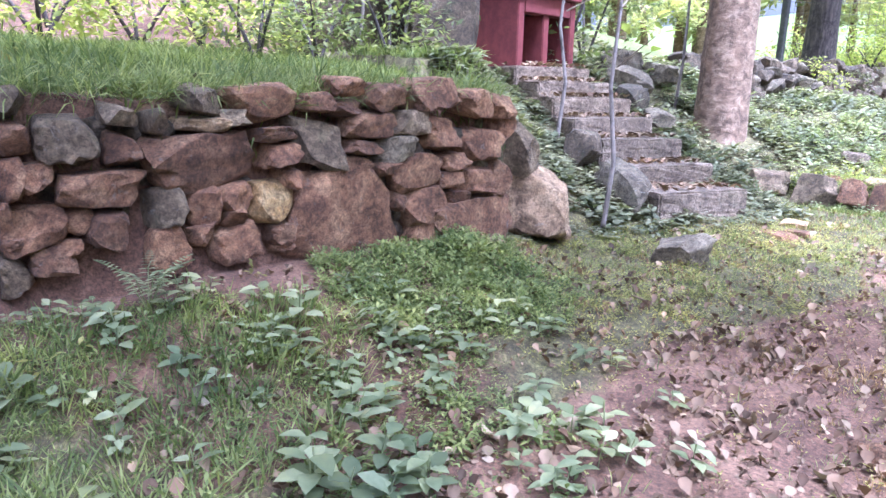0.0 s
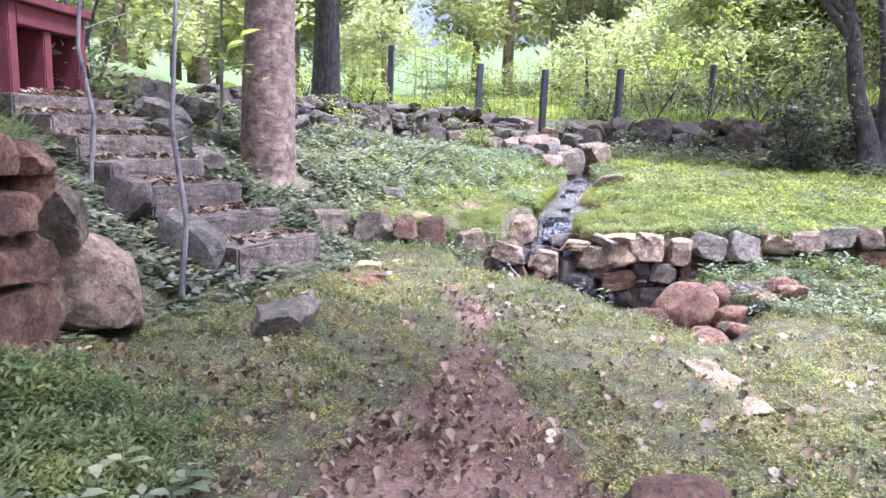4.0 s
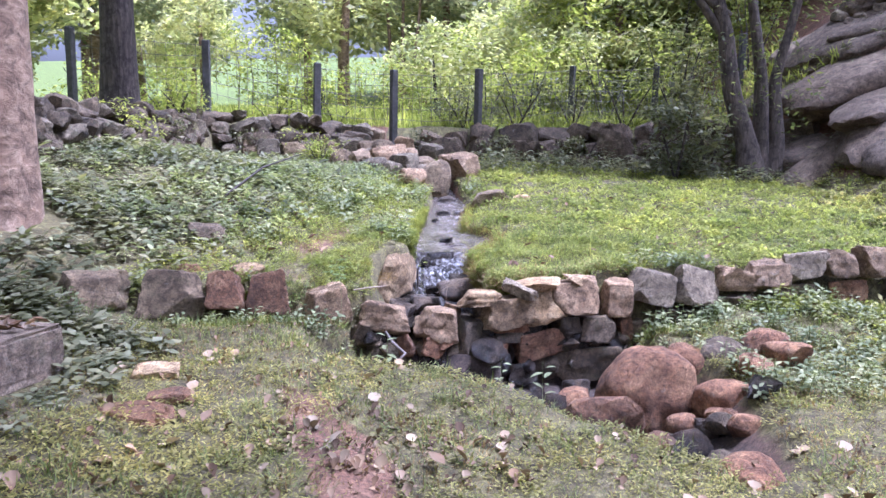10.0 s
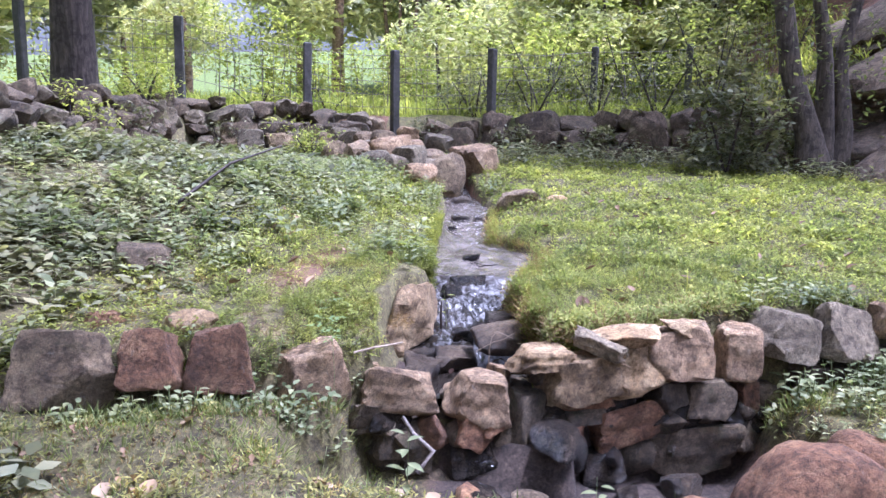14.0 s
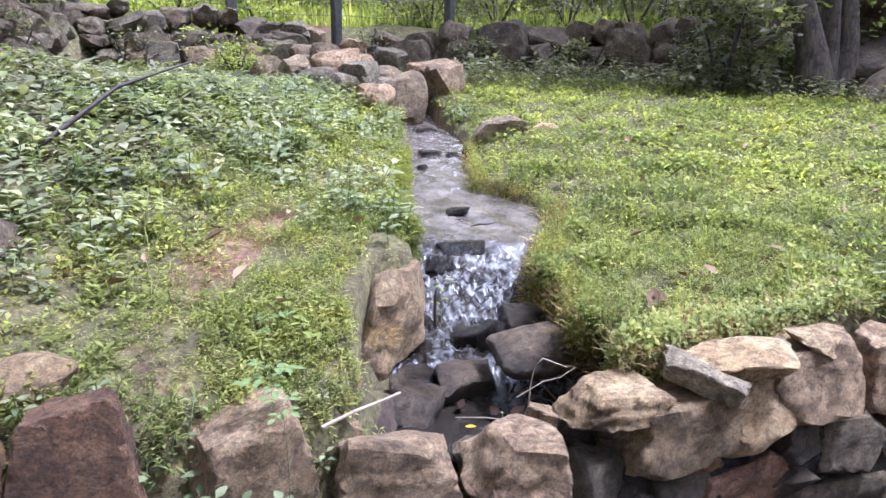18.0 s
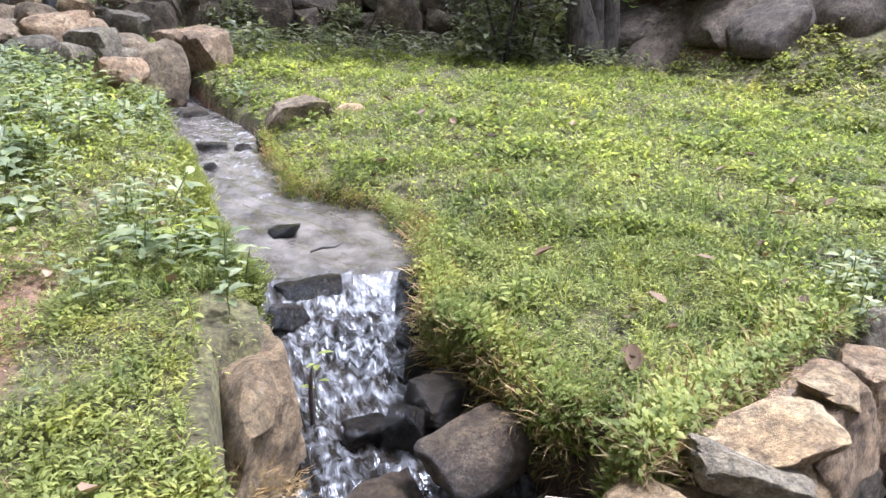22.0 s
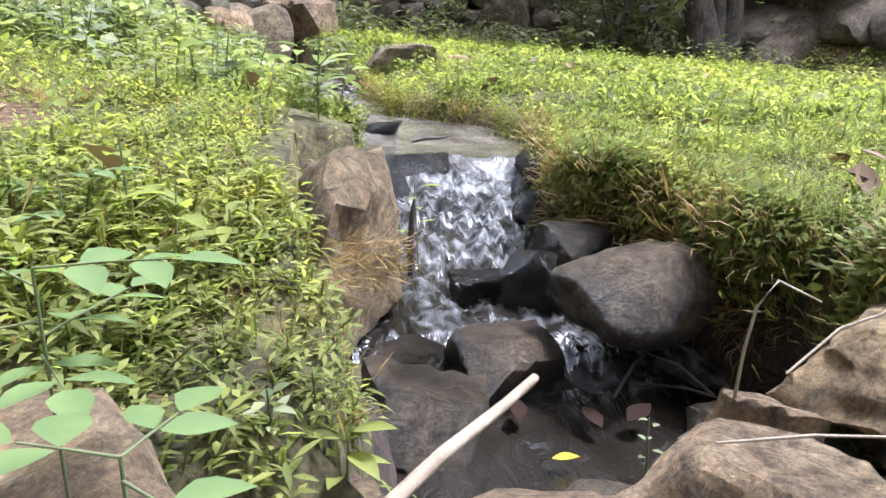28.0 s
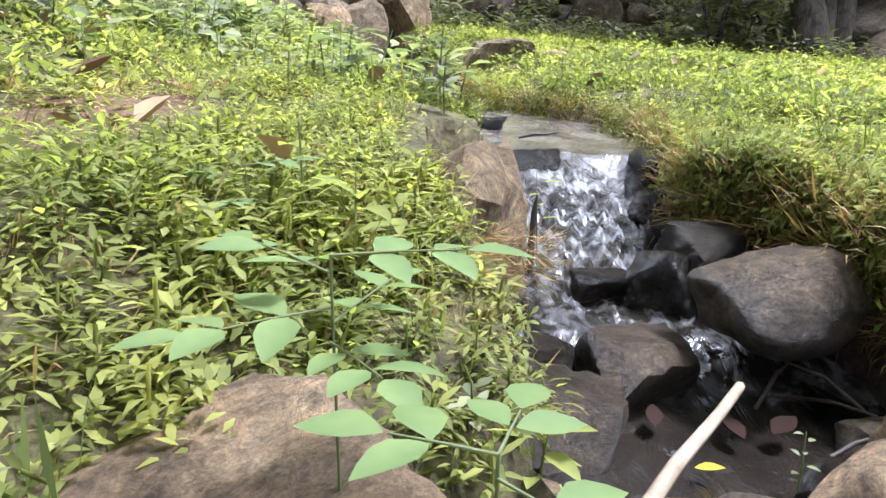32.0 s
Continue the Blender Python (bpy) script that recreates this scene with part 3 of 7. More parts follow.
at_bare = ground_me.attributes.new("bare", "FLOAT", "POINT")
at_bare.data.foreach_set("value", bare(GX, GY).reshape(-1).astype(np.float32))
at_damp = ground_me.attributes.new("damp", "FLOAT", "POINT")
at_damp.data.foreach_set("value", np.maximum(gully(GX, GY) * sm(-0.8, -0.5, GX), (np.abs(GX - stream_x(GY)) < stream_half(GY) * 1.35) * (GY > 0) * (GY < 6) * 0.85).clip(0, 1).reshape(-1).astype(np.float32))
at_meadow = ground_me.attributes.new("meadow", "FLOAT", "POINT")
at_meadow.data.foreach_set("value", (sm(0.3, 1.5, GY - far_wall_y(GX)) * (1 - sm(4.0, 5.5, GX) * (1 - sm(16, 22, GY))) + (GY <= 8) * sm(7.2, 9.0, -GX) * sm(1.0, 3.0, GY)).clip(0, 1).reshape(-1).astype(np.float32))
ground = tagged(new("ground", ground_me), "red earth ground with patches of moss and trodden path", "ground", kind="structure")

# water
ws = np.concatenate([np.arange(0.13, 2.1, 0.009), np.arange(2.1, 9.6, 0.02)])
us = np.linspace(-1, 1, 81)
wv, wf = [], []
for i, yy in enumerate(ws):
    for j, u in enumerate(us):
        xx = stream_x(yy) + u * stream_half(yy) * 1.15
        rush = math.exp(-((yy - 1.35) / 0.5) ** 2)
        zz = water_z(yy) + 0.007 * math.sin(9 * yy + 5 * u) * math.sin(7 * u + 2 * yy) + 0.003 * math.sin(23 * yy + 6 * math.sin(9 * u) + 3 * u) * math.cos(17 * u + 11 * yy)
        zz += rush * (0.02 * math.sin(17 * yy + 5 * math.sin(7 * u + 3 * yy)) * math.cos(11 * u + 4 * math.sin(6 * yy)) + 0.012 * math.sin(41 * yy + 4 * math.sin(19 * u)) * math.cos(27 * u - 9 * yy) + 0.006 * math.sin(71 * yy + 5 * math.sin(33 * u + 8 * yy)))
        wv.append((xx, yy, zz))
for i in range(len(ws) - 1):
    for j in range(len(us) - 1):
        a = i * len(us) + j
        wf.append((a, a + 1, a + len(us) + 1, a + len(us)))
water_me = mesh_of("water", wv, wf, water_mat, True)
at_foam_glint = water_me.attributes.new("foam_glint", "FLOAT", "POINT")
wy = np.array([v[1] for v in wv])
wu = np.tile(us, len(ws))
at_foam_glint.data.foreach_set("value", (np.interp(wy, [0.2, 0.5, 0.6, 0.8, 1.0, 1.5, 1.9, 2.0, 2.2, 3.0, 3.6, 9], [0.2, 0.45, 0.85, 0.9, 0.98, 1.05, 1.05, 0.8, 0.62, 0.75, 0.85, 0.85]) * (0.94 + 0.1 * wu)).astype(np.float32))
# where the painted sky sheen lightens the brown water
at_mud_sheen = water_me.attributes.new("muddy", "FLOAT", "POINT")
at_mud_sheen.data.foreach_set("value", sm(1.8, 2.1, wy).astype(np.float32))
water = tagged(new("water", water_me), "shallow brown stream running over dark stones", "stream", kind="structure")

HIGH_TOP = [
    (-0.88, -7.86, 1.00, 0.19, 0.18, 'g'), (-0.93, -7.70, 0.90, 0.17, 0.12, 'g'), (-0.99, -7.49, 0.99, 0.48, 0.25, 'r'),
    (-0.89, -7.84, 0.87, 0.25, 0.10, 'p'), (-1.10, -7.14, 0.99, 0.20, 0.13, 'r'), (-1.16, -6.94, 1.09, 0.24, 0.15, 'r'),
    (-1.16, -6.95, 0.96, 0.23, 0.11, 'r'), (-1.27, -6.61, 1.05, 0.30, 0.20, 'r'), (-1.44, -6.19, 1.05, 0.46, 0.25, 'r'),
    (-1.64, -5.75, 0.99, 0.38, 0.21, 'r'), (-1.78, -5.45, 0.97, 0.31, 0.20, 'r'), (-1.10, -7.15, 0.75, 0.34, 0.31, 'g'),
    (-1.22, -6.75, 0.85, 0.44, 0.18, 'r'), (-1.34, -6.41, 0.85, 0.37, 0.21, 'g'), (-1.48, -6.12, 0.76, 0.45, 0.26, 'r'),
    (-1.68, -5.67, 0.67, 0.47, 0.28, 'r'),
]
HIGH_MID = [
    (-1.81, -5.40, 0.79, 0.22, 0.21, 'r'), (-1.19, -6.85, 0.71, 0.33, 0.12, 'r'), (-1.29, -6.52, 0.69, 0.38, 0.20, 'l'),
    (-1.01, -7.43, 0.81, 0.29, 0.09, 'r'), (-1.03, -7.37, 0.69, 0.26, 0.16, 'r'), (-0.89, -7.83, 0.69, 0.67, 0.33, 'r'),
    (-1.18, -6.89, 0.60, 0.24, 0.11, 'r'), (-1.25, -6.67, 0.56, 0.23, 0.10, 'r'), (-1.37, -6.35, 0.52, 0.54, 0.26, 'r'),
    (-1.53, -5.99, 0.57, 0.27, 0.14, 'r'), (-1.50, -6.05, 0.44, 0.23, 0.15, 'r'), (-1.63, -5.77, 0.40, 0.46, 0.27, 'r'),
    (-1.77, -5.47, 0.38, 0.23, 0.32, 'r'), (-1.00, -7.47, 0.43, 0.29, 0.25, 't'), (-0.94, -7.67, 0.47, 0.22, 0.16, 'r'),
    (-0.88, -7.85, 0.43, 0.24, 0.23, 'r'),
]
HIGH_LOW = [
    (-0.82, -8.06, 0.44, 0.19, 0.23, 'g'), (-1.16, -6.96, 0.29, 0.86, 0.60, 'r'), (-1.40, -6.27, 0.27, 0.52, 0.30, 'r'),
    (-1.29, -6.53, 0.33, 0.15, 0.15, 'r'), (-1.56, -5.93, 0.29, 0.24, 0.13, 'r'), (-1.39, -6.30, 0.08, 0.34, 0.23, 'r'),
    (-1.62, -5.79, 0.09, 1.01, 0.40, 'r'), (-0.87, -7.90, 0.27, 0.15, 0.17, 'r'), (-0.93, -7.69, 0.21, 0.34, 0.22, 'r'),
    (-0.82, -8.06, 0.21, 0.25, 0.26, 'r'), (-1.01, -7.42, 0.23, 0.18, 0.13, 'r'), (-0.93, -7.69, 0.35, 0.15, 0.11, 'r'),
    (-1.03, -7.36, 0.55, 0.13, 0.11, 'r'), (-1.01, -7.43, 0.14, 0.13, 0.07, 'r'),
]
HIGH_END = [
    (-0.69, -8.71, 0.82, 0.15, 0.15, 'r'), (-0.72, -8.51, 0.81, 0.28, 0.22, 'g'), (-0.76, -8.25, 0.92, 0.18, 0.13, 'g'),
    (-0.76, -8.26, 0.75, 0.23, 0.19, 'r'), (-0.70, -8.63, 0.65, 0.15, 0.15, 'r'), (-0.68, -8.74, 0.63, 0.12, 0.20, 'r'),
    (-0.74, -8.37, 0.57, 0.40, 0.19, 'r'), (-0.70, -8.65, 0.40, 0.27, 0.25, 'r'), (-0.72, -8.47, 0.42, 0.18, 0.15, 'r'),
    (-0.68, -8.76, 0.33, 0.13, 0.10, 'r'), (-0.70, -8.61, 0.23, 0.21, 0.15, 'r'), (-0.74, -8.35, 0.36, 0.21, 0.18, 'r'),
    (-0.68, -8.78, 0.46, 0.06, 0.15, 'r'), (-0.68, -8.77, 0.18, 0.15, 0.26, 'g'), (-0.82, -8.08, 0.88, 0.15, 0.14, 'g'),
    (-0.72, -8.53, 0.29, 0.12, 0.08, 'r'),
]
HIGH_FAR = [
    (-0.66, -8.87, 0.81, 0.18, 0.19, 'r'), (-0.66, -8.91, 0.62, 0.22, 0.19, 'g'), (-0.66, -8.92, 0.44, 0.20, 0.17, 'r'),
    (-0.68, -8.76, 0.98, 0.25, 0.17, 'g'), (-0.65, -8.96, 0.21, 0.24, 0.25, 'r'),
]
# the low wall: x, z, width, height, roll, taper, slope, depth, tone
LOW_TOP = [
    (-2.64, 0.07, 0.5, 0.32, 0, 0.1, 0.0, 0.26, 'g'), (-2.2, 0.04, 0.5, 0.4, 0, 0.08, 0.05, 0.28, 'g'), (-1.86, 0.04, 0.36, 0.3, 3, 0.25, 0.1, 0.25, 'r'),
    (-1.57, 0.0, 0.42, 0.38, 0, 0.45, -0.1, 0.28, 'r'), (-1.16, -0.15, 0.5, 0.36, -5, 0.35, 0.1, 0.36, 'b'), (-0.77, -0.265, 0.46, 0.33, 0, 0.3, 0.0, 0.3, 'b'),
    (-0.33, -0.31, 0.4, 0.3, 5, 0.15, 0.0, 0.36, 'b'), (0.02, -0.11, 0.38, 0.15, -3, 0.1, 0.0, 0.4, 'p'),
]
LOW_TOP_RIGHT = [
    (0.2, -0.22, 0.54, 0.28, -6, 0.2, 0.1, 0.28, 'p'), (0.49, -0.18, 0.43, 0.31, -3, 0.12, 0.05, 0.28, 'p'), (0.79, -0.12, 0.5, 0.32, -3, 0.1, 0.0, 0.28, 'b'),
    (1.14, -0.15, 0.3, 0.35, 0, 0.05, -0.1, 0.25, 'b'), (1.45, -0.06, 0.5, 0.36, 3, 0.06, -0.05, 0.3, 'l'), (1.82, -0.06, 0.43, 0.35, 3, 0.06, -0.05, 0.28, 'l'),
    (2.2, -0.02, 0.38, 0.27, 0, 0.1, 0.05, 0.26, 'b'), (2.49, 0.03, 0.5, 0.27, 0, 0.12, 0.05, 0.26, 'b'), (2.82, 0.1, 0.44, 0.27, 0, 0.1, 0.0, 0.26, 'l'),
]
LOW_FAR = [
    (3.16, 0.12, 0.37, 0.26, 0, 0.1, 0.0, 0.26, 'b'), (3.52, 0.14, 0.44, 0.29, 2, 0.08, 0.0, 0.26, 'b'), (3.9, 0.13, 0.43, 0.32, 0, 0.08, 0.05, 0.26, 'b'),
    (4.3, 0.15, 0.42, 0.34, 0, 0.06, 0.0, 0.26, 'p'), (4.7, 0.17, 0.45, 0.34, 0, 0.1, 0.0, 0.26, 'b'), (5.12, 0.19, 0.44, 0.36, 0, 0.1, 0.0, 0.26, 'b'),
    (5.55, 0.2, 0.44, 0.34, 0, 0.1, 0.0, 0.26, 'b'), (2.71, -0.16, 0.44, 0.2, 0, 0.0, 0.0, 0.24, 'd'), (3.26, -0.15, 0.4, 0.22, 0, 0.0, 0.0, 0.24, 'r'),
]
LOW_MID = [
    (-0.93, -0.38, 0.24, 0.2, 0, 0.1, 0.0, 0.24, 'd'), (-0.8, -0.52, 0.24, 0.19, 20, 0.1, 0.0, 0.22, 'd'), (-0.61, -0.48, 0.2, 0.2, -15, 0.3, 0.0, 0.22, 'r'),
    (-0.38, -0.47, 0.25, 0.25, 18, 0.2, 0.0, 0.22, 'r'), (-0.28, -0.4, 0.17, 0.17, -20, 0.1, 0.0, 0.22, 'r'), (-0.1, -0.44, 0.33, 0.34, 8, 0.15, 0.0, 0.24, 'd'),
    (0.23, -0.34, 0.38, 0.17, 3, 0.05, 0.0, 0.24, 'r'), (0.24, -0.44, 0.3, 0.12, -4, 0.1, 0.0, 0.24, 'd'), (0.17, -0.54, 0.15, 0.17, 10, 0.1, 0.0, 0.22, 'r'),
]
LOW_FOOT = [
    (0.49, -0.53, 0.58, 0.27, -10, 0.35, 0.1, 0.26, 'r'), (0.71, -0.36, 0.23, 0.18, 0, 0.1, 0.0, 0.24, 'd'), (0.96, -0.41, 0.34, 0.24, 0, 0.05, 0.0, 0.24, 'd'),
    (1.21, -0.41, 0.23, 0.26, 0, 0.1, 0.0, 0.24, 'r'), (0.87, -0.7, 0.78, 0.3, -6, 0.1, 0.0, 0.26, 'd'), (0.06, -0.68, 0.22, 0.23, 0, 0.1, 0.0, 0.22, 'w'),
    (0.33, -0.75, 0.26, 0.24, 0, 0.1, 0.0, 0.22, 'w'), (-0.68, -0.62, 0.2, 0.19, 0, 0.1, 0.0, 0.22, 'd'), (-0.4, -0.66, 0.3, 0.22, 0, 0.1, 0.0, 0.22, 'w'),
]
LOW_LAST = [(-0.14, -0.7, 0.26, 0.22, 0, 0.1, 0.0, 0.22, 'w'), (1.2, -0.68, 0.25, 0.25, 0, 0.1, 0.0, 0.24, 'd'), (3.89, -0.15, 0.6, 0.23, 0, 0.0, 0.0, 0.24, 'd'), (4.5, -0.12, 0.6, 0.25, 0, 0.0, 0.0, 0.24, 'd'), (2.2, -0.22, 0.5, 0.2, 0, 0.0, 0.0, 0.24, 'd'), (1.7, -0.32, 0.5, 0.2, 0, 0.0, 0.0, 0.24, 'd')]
slope_rock = rock_material("slope_brown_rock", (0.05, 0.036, 0.023), (0.115, 0.085, 0.057), (0.19, 0.147, 0.102), 0.25, moss=0.2)
face_rock = rock_material("grey_pink_sandstone", (0.13, 0.084, 0.045), (0.28, 0.19, 0.108), (0.42, 0.31, 0.19), 0.35, moss=0.15)
brown_rock = rock_material("weathered_brown_rock", (0.085, 0.06, 0.034), (0.185, 0.135, 0.08), (0.3, 0.23, 0.14), 0.4, moss=0.25)
damp_rock = rock_material("damp_brown_rock", (0.022, 0.015, 0.01), (0.065, 0.046, 0.029), (0.14, 0.104, 0.068), 0.15, 0.45)
# warmer copy of the brown rock: the sunlight on the slab is in its colour
ochre_slab = rock_material("sun_tinted_ochre_rock", (0.11, 0.072, 0.036), (0.24, 0.165, 0.086), (0.37, 0.275, 0.155), 0.3, moss=0.2)
grey_bark = bark_material("grey_sapling_bark", (0.1, 0.085, 0.075), (0.19, 0.16, 0.14), (0.3, 0.26, 0.23), False)
# tone d is the brown rock with shade in its colour
STONE_MATS = {"b": face_rock, "r": red_rock, "p": pale_rock, "g": brown_rock, "l": light_rock, "t": tan_rock, "d": dark_rock, "w": wet_rock}


def stone_wall(name, label, tables, heading, depth, seed, grow=1.1, level=3):
    root = tagged(new(name), label, "stone wall", kind="structure")
    r = np.random.default_rng(seed)
    for k, (x, y, z, w, h, tone) in enumerate(row for t in tables for row in t):
        d = depth * r.uniform(0.85, 1.15)
        me = block_mesh("stone", (w * grow, d, h * grow), seed * 500 + k, STONE_MATS[tone], level)
        a = heading(x, y)
        ox, oy = -math.sin(a) * (d / 2 - 0.05), math.cos(a) * (d / 2 - 0.05)
        child("stone", me, root, pose(x + ox, y + oy, z, r.uniform(-5, 5), r.uniform(-4, 4), math.degrees(a) + r.uniform(-6, 6)))
    return root


def low_heading(x, y):
    return math.atan2(float(wall_y(x + 0.2) - wall_y(x - 0.2)), 0.4)


def high_heading(x, y):
    return math.atan2(0.4, float(high_wall_x(y + 0.2) - high_wall_x(y - 0.2)))


high_wall = stone_wall("high_stone_wall", "tall dry-stone retaining wall of rough red sandstone blocks", [HIGH_TOP, HIGH_MID, HIGH_LOW, HIGH_END, HIGH_FAR], high_heading, 0.4, 3)
low_wall = tagged(new("low_stone_wall"), "low dry-stone wall of grey-pink blocks across the stream", "stone wall", kind="structure")
lw = np.random.default_rng(5)
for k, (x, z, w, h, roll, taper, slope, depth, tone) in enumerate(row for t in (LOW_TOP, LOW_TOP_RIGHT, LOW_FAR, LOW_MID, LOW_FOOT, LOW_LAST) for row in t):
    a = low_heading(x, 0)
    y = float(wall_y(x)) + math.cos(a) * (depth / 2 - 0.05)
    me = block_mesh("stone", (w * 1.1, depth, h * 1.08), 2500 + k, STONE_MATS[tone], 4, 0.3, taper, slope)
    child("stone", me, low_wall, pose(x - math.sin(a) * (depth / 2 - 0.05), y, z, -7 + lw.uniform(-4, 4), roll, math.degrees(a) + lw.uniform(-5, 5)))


def fill_wall(root, line, z0, z1, size, mats, seed, depth, back=0.0, count=120):
    """Smaller stones in the heart of a wall, behind its face."""
    r = np.random.default_rng(seed)
    pts = np.array(line, float)
    cum = np.r_[0, np.cumsum(np.hypot(*np.diff(pts, axis=0).T))]
    for k in range(count):
        s = r.uniform(0, cum[-1])
        x, y = np.interp(s, cum, pts[:, 0]), np.interp(s, cum, pts[:, 1])
        w = size * r.uniform(0.6, 1.3)
        me = rock_mesh("stone", (w, depth, w * 0.75), seed * 700 + k, mats[k % len(mats)], 2, square=0.8)
        child("stone", me, root, pose(x, y + back, r.uniform(z0, z1), r.uniform(-20, 20), r.uniform(-20, 20), r.uniform(0, 180)))


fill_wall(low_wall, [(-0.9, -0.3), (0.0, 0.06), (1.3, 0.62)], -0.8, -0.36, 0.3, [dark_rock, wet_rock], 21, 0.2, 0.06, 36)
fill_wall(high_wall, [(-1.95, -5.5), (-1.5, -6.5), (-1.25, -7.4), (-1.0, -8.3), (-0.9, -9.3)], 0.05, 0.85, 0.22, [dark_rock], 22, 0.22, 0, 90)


for k, (x, y, z, a, b, c, tone) in enumerate(((-1.02, -0.08, -0.17, 0.26, 0.14, 0.14, "b"), (-1.36, -0.1, -0.13, 0.3, 0.22, 0.16, "b"), (-0.52, 0.1, -0.42, 0.2, 0.16, 0.14, "d"), (-0.3, 0.2, -0.26, 0.2, 0.16, 0.18, "b"), (0.0, 0.22, -0.2, 0.26, 0.24, 0.2, "d"))):
    child("stone", block_mesh("stone", (a, b, c), 2900 + k, STONE_MATS[tone], 4, 0.4, 0.25), low_wall, pose(x, y, z, 4 * k - 8, 5 - 3 * k, 25 * k))


def loose_rock(name, at, size, mat, label, seed, turn=0.0, tilt=(0, 0), level=3, square=0.35, cuts=12, category="rock", group=""):
    me = rock_mesh(name, size, seed, mat, level, cuts, square, 0.035)
    ob = new(name, me)
    ob.matrix_world = pose(*at, tilt[0], tilt[1], turn)
    return tagged(ob, label, category, group)


def slab_rock(name, at, size, mat, label, seed, turn=0.0, tilt=(0, 0), level=3, group="", taper=0.0, slope=0.0):
    me = block_mesh(name, size, seed, mat, level, 0.7, taper, slope)
    ob = new(name, me)
    ob.matrix_world = pose(*at, tilt[0], tilt[1], turn)
    return tagged(ob, label, "rock", group)


# stones on the lower lawn and in the gully
loose_rock("boulder", (1.26, -0.28, -0.68), (0.72, 0.7, 0.82), red_rock, "large rounded red boulder lying in the gully", 31, 20, (0, 12), 4, 0.15, 8)
loose_rock("boulder", (1.02, -0.78, -0.74), (0.62, 0.5, 0.42), red_rock, "broken red boulder leaning on a larger one", 32, 60, (10, 25), 3)
loose_rock("boulder", (1.8, -0.5, -0.68), (0.46, 0.44, 0.46), red_rock, "small round red boulder in the gully", 33, 10, (0, 0), 4, 0.1, 8)
loose_rock("boulder", (1.62, -2.05, -0.52), (0.46, 0.4, 0.34), red_rock, "worn red rock at the edge of the gully", 34, 30, (8, 0))
loose_rock("boulder", (1.9, 0.05, -0.5), (0.42, 0.4, 0.42), dark_rock, "brown rock half buried in the bank", 35, 80)
loose_rock("boulder", (2.2, 0.12, -0.38), (0.4, 0.35, 0.3), red_rock, "red rock half buried in the bank", 36, 10)
for k, (x, y, s) in enumerate(((0.55, -0.35, 0.3), (0.2, -0.4, 0.26), (0.75, -0.2, 0.32), (1.5, -1.0, 0.28), (1.65, -1.35, 0.22), (1.3, -1.45, 0.2), (0.9, -1.1, 0.2), (-0.05, -0.3, 0.22), (0.4, -0.6, 0.2), (2.0, -0.75, 0.2), (1.75, -0.85, 0.25), (-0.35, -0.42, 0.2))):
    loose_rock("gully_stone", (x, y, land_z(x, y) + s * 0.2), (s * 1.2, s, s * 0.75), [wet_rock, dark_rock, red_rock][k % 3], "dark stone on the gully floor", 50 + k, 40 * k, (0, 0), 2, group="gully stones")
for k, (x, y, z, s) in enumerate(((1.62, -0.02, -0.5, 0.36), (2.05, -0.3, -0.45, 0.3), (2.3, -0.15, -0.36, 0.3), (1.75, -0.75, -0.68, 0.26), (1.5, -0.7, -0.78, 0.24), (2.0, -0.6, -0.56, 0.22), (1.3, -1.0, -0.8, 0.22), (1.85, -1.0, -0.62, 0.24))):
    loose_rock("gully_stone", (x, y, z), (s * 1.2, s, s * 0.85), red_rock, "broken red stone beside the gully boulders", 70 + k, 47 * k, (8, 5), 3, 0.6, group="gully stones")
gq = np.random.default_rng(71)
for k in range(42):
    x, y = gq.uniform(-0.75, 1.75), gq.uniform(-1.5, 0.35)
    s = gq.uniform(0.1, 0.24)
    if float(gully(x, y)) > 0.75 and math.hypot(x - 1.28, y + 0.3) > 0.42 and y < float(wall_y(x)) - 0.05:
        slab_rock("gully_stone", (x, y, land_z(x, y) + s * 0.15), (s * 1.25, s, s * 0.8), [wet_rock, dark_rock, damp_rock][k % 3], "dark damp stone on the gully floor", 900 + k, 53 * k, (gq.uniform(-15, 15), gq.uniform(-15, 15)), 3, "gully stones")
slab_rock("lawn_rock", (-1.17, -4.08, -0.22), (0.56, 0.44, 0.36), light_rock, "grey lichened rock set in the grass", 37, 15, (0, -4), 4)
loose_rock("path_boulder", (1.68, -5.3, -0.34), (0.62, 0.5, 0.46), red_rock, "rounded red-brown boulder beside the path", 38, 40, (0, 0), 4, 0.2, 8)
loose_rock("path_stone", (1.42, -5.5, -0.44), (0.3, 0.25, 0.2), red_rock, "small red stone beside the boulder", 39, 10)
slab_rock("plank_stone", (1.78, -3.2, -0.44), (0.3, 0.95, 0.1), pale_rock, "flat pink stone slab lying in the grass", 40, 32, (3, 4))
slab_rock("flat_stone", (-1.72, -1.92, -0.2), (0.32, 0.28, 0.09), pale_rock, "flat pale stone set in the lawn", 41, 20, (2, 2), group="stepping stones")
slab_rock("flat_stone", (-1.5, -2.5, -0.24), (0.46, 0.26, 0.09), red_rock, "flat reddish stone set in the lawn", 42, 5, (2, 0), group="stepping stones")
slab_rock("flat_stone", (-1.45, -2.25, -0.23), (0.26, 0.2, 0.08), red_rock, "flat reddish stone set in the lawn", 43, 50, (0, 3), group="stepping stones")
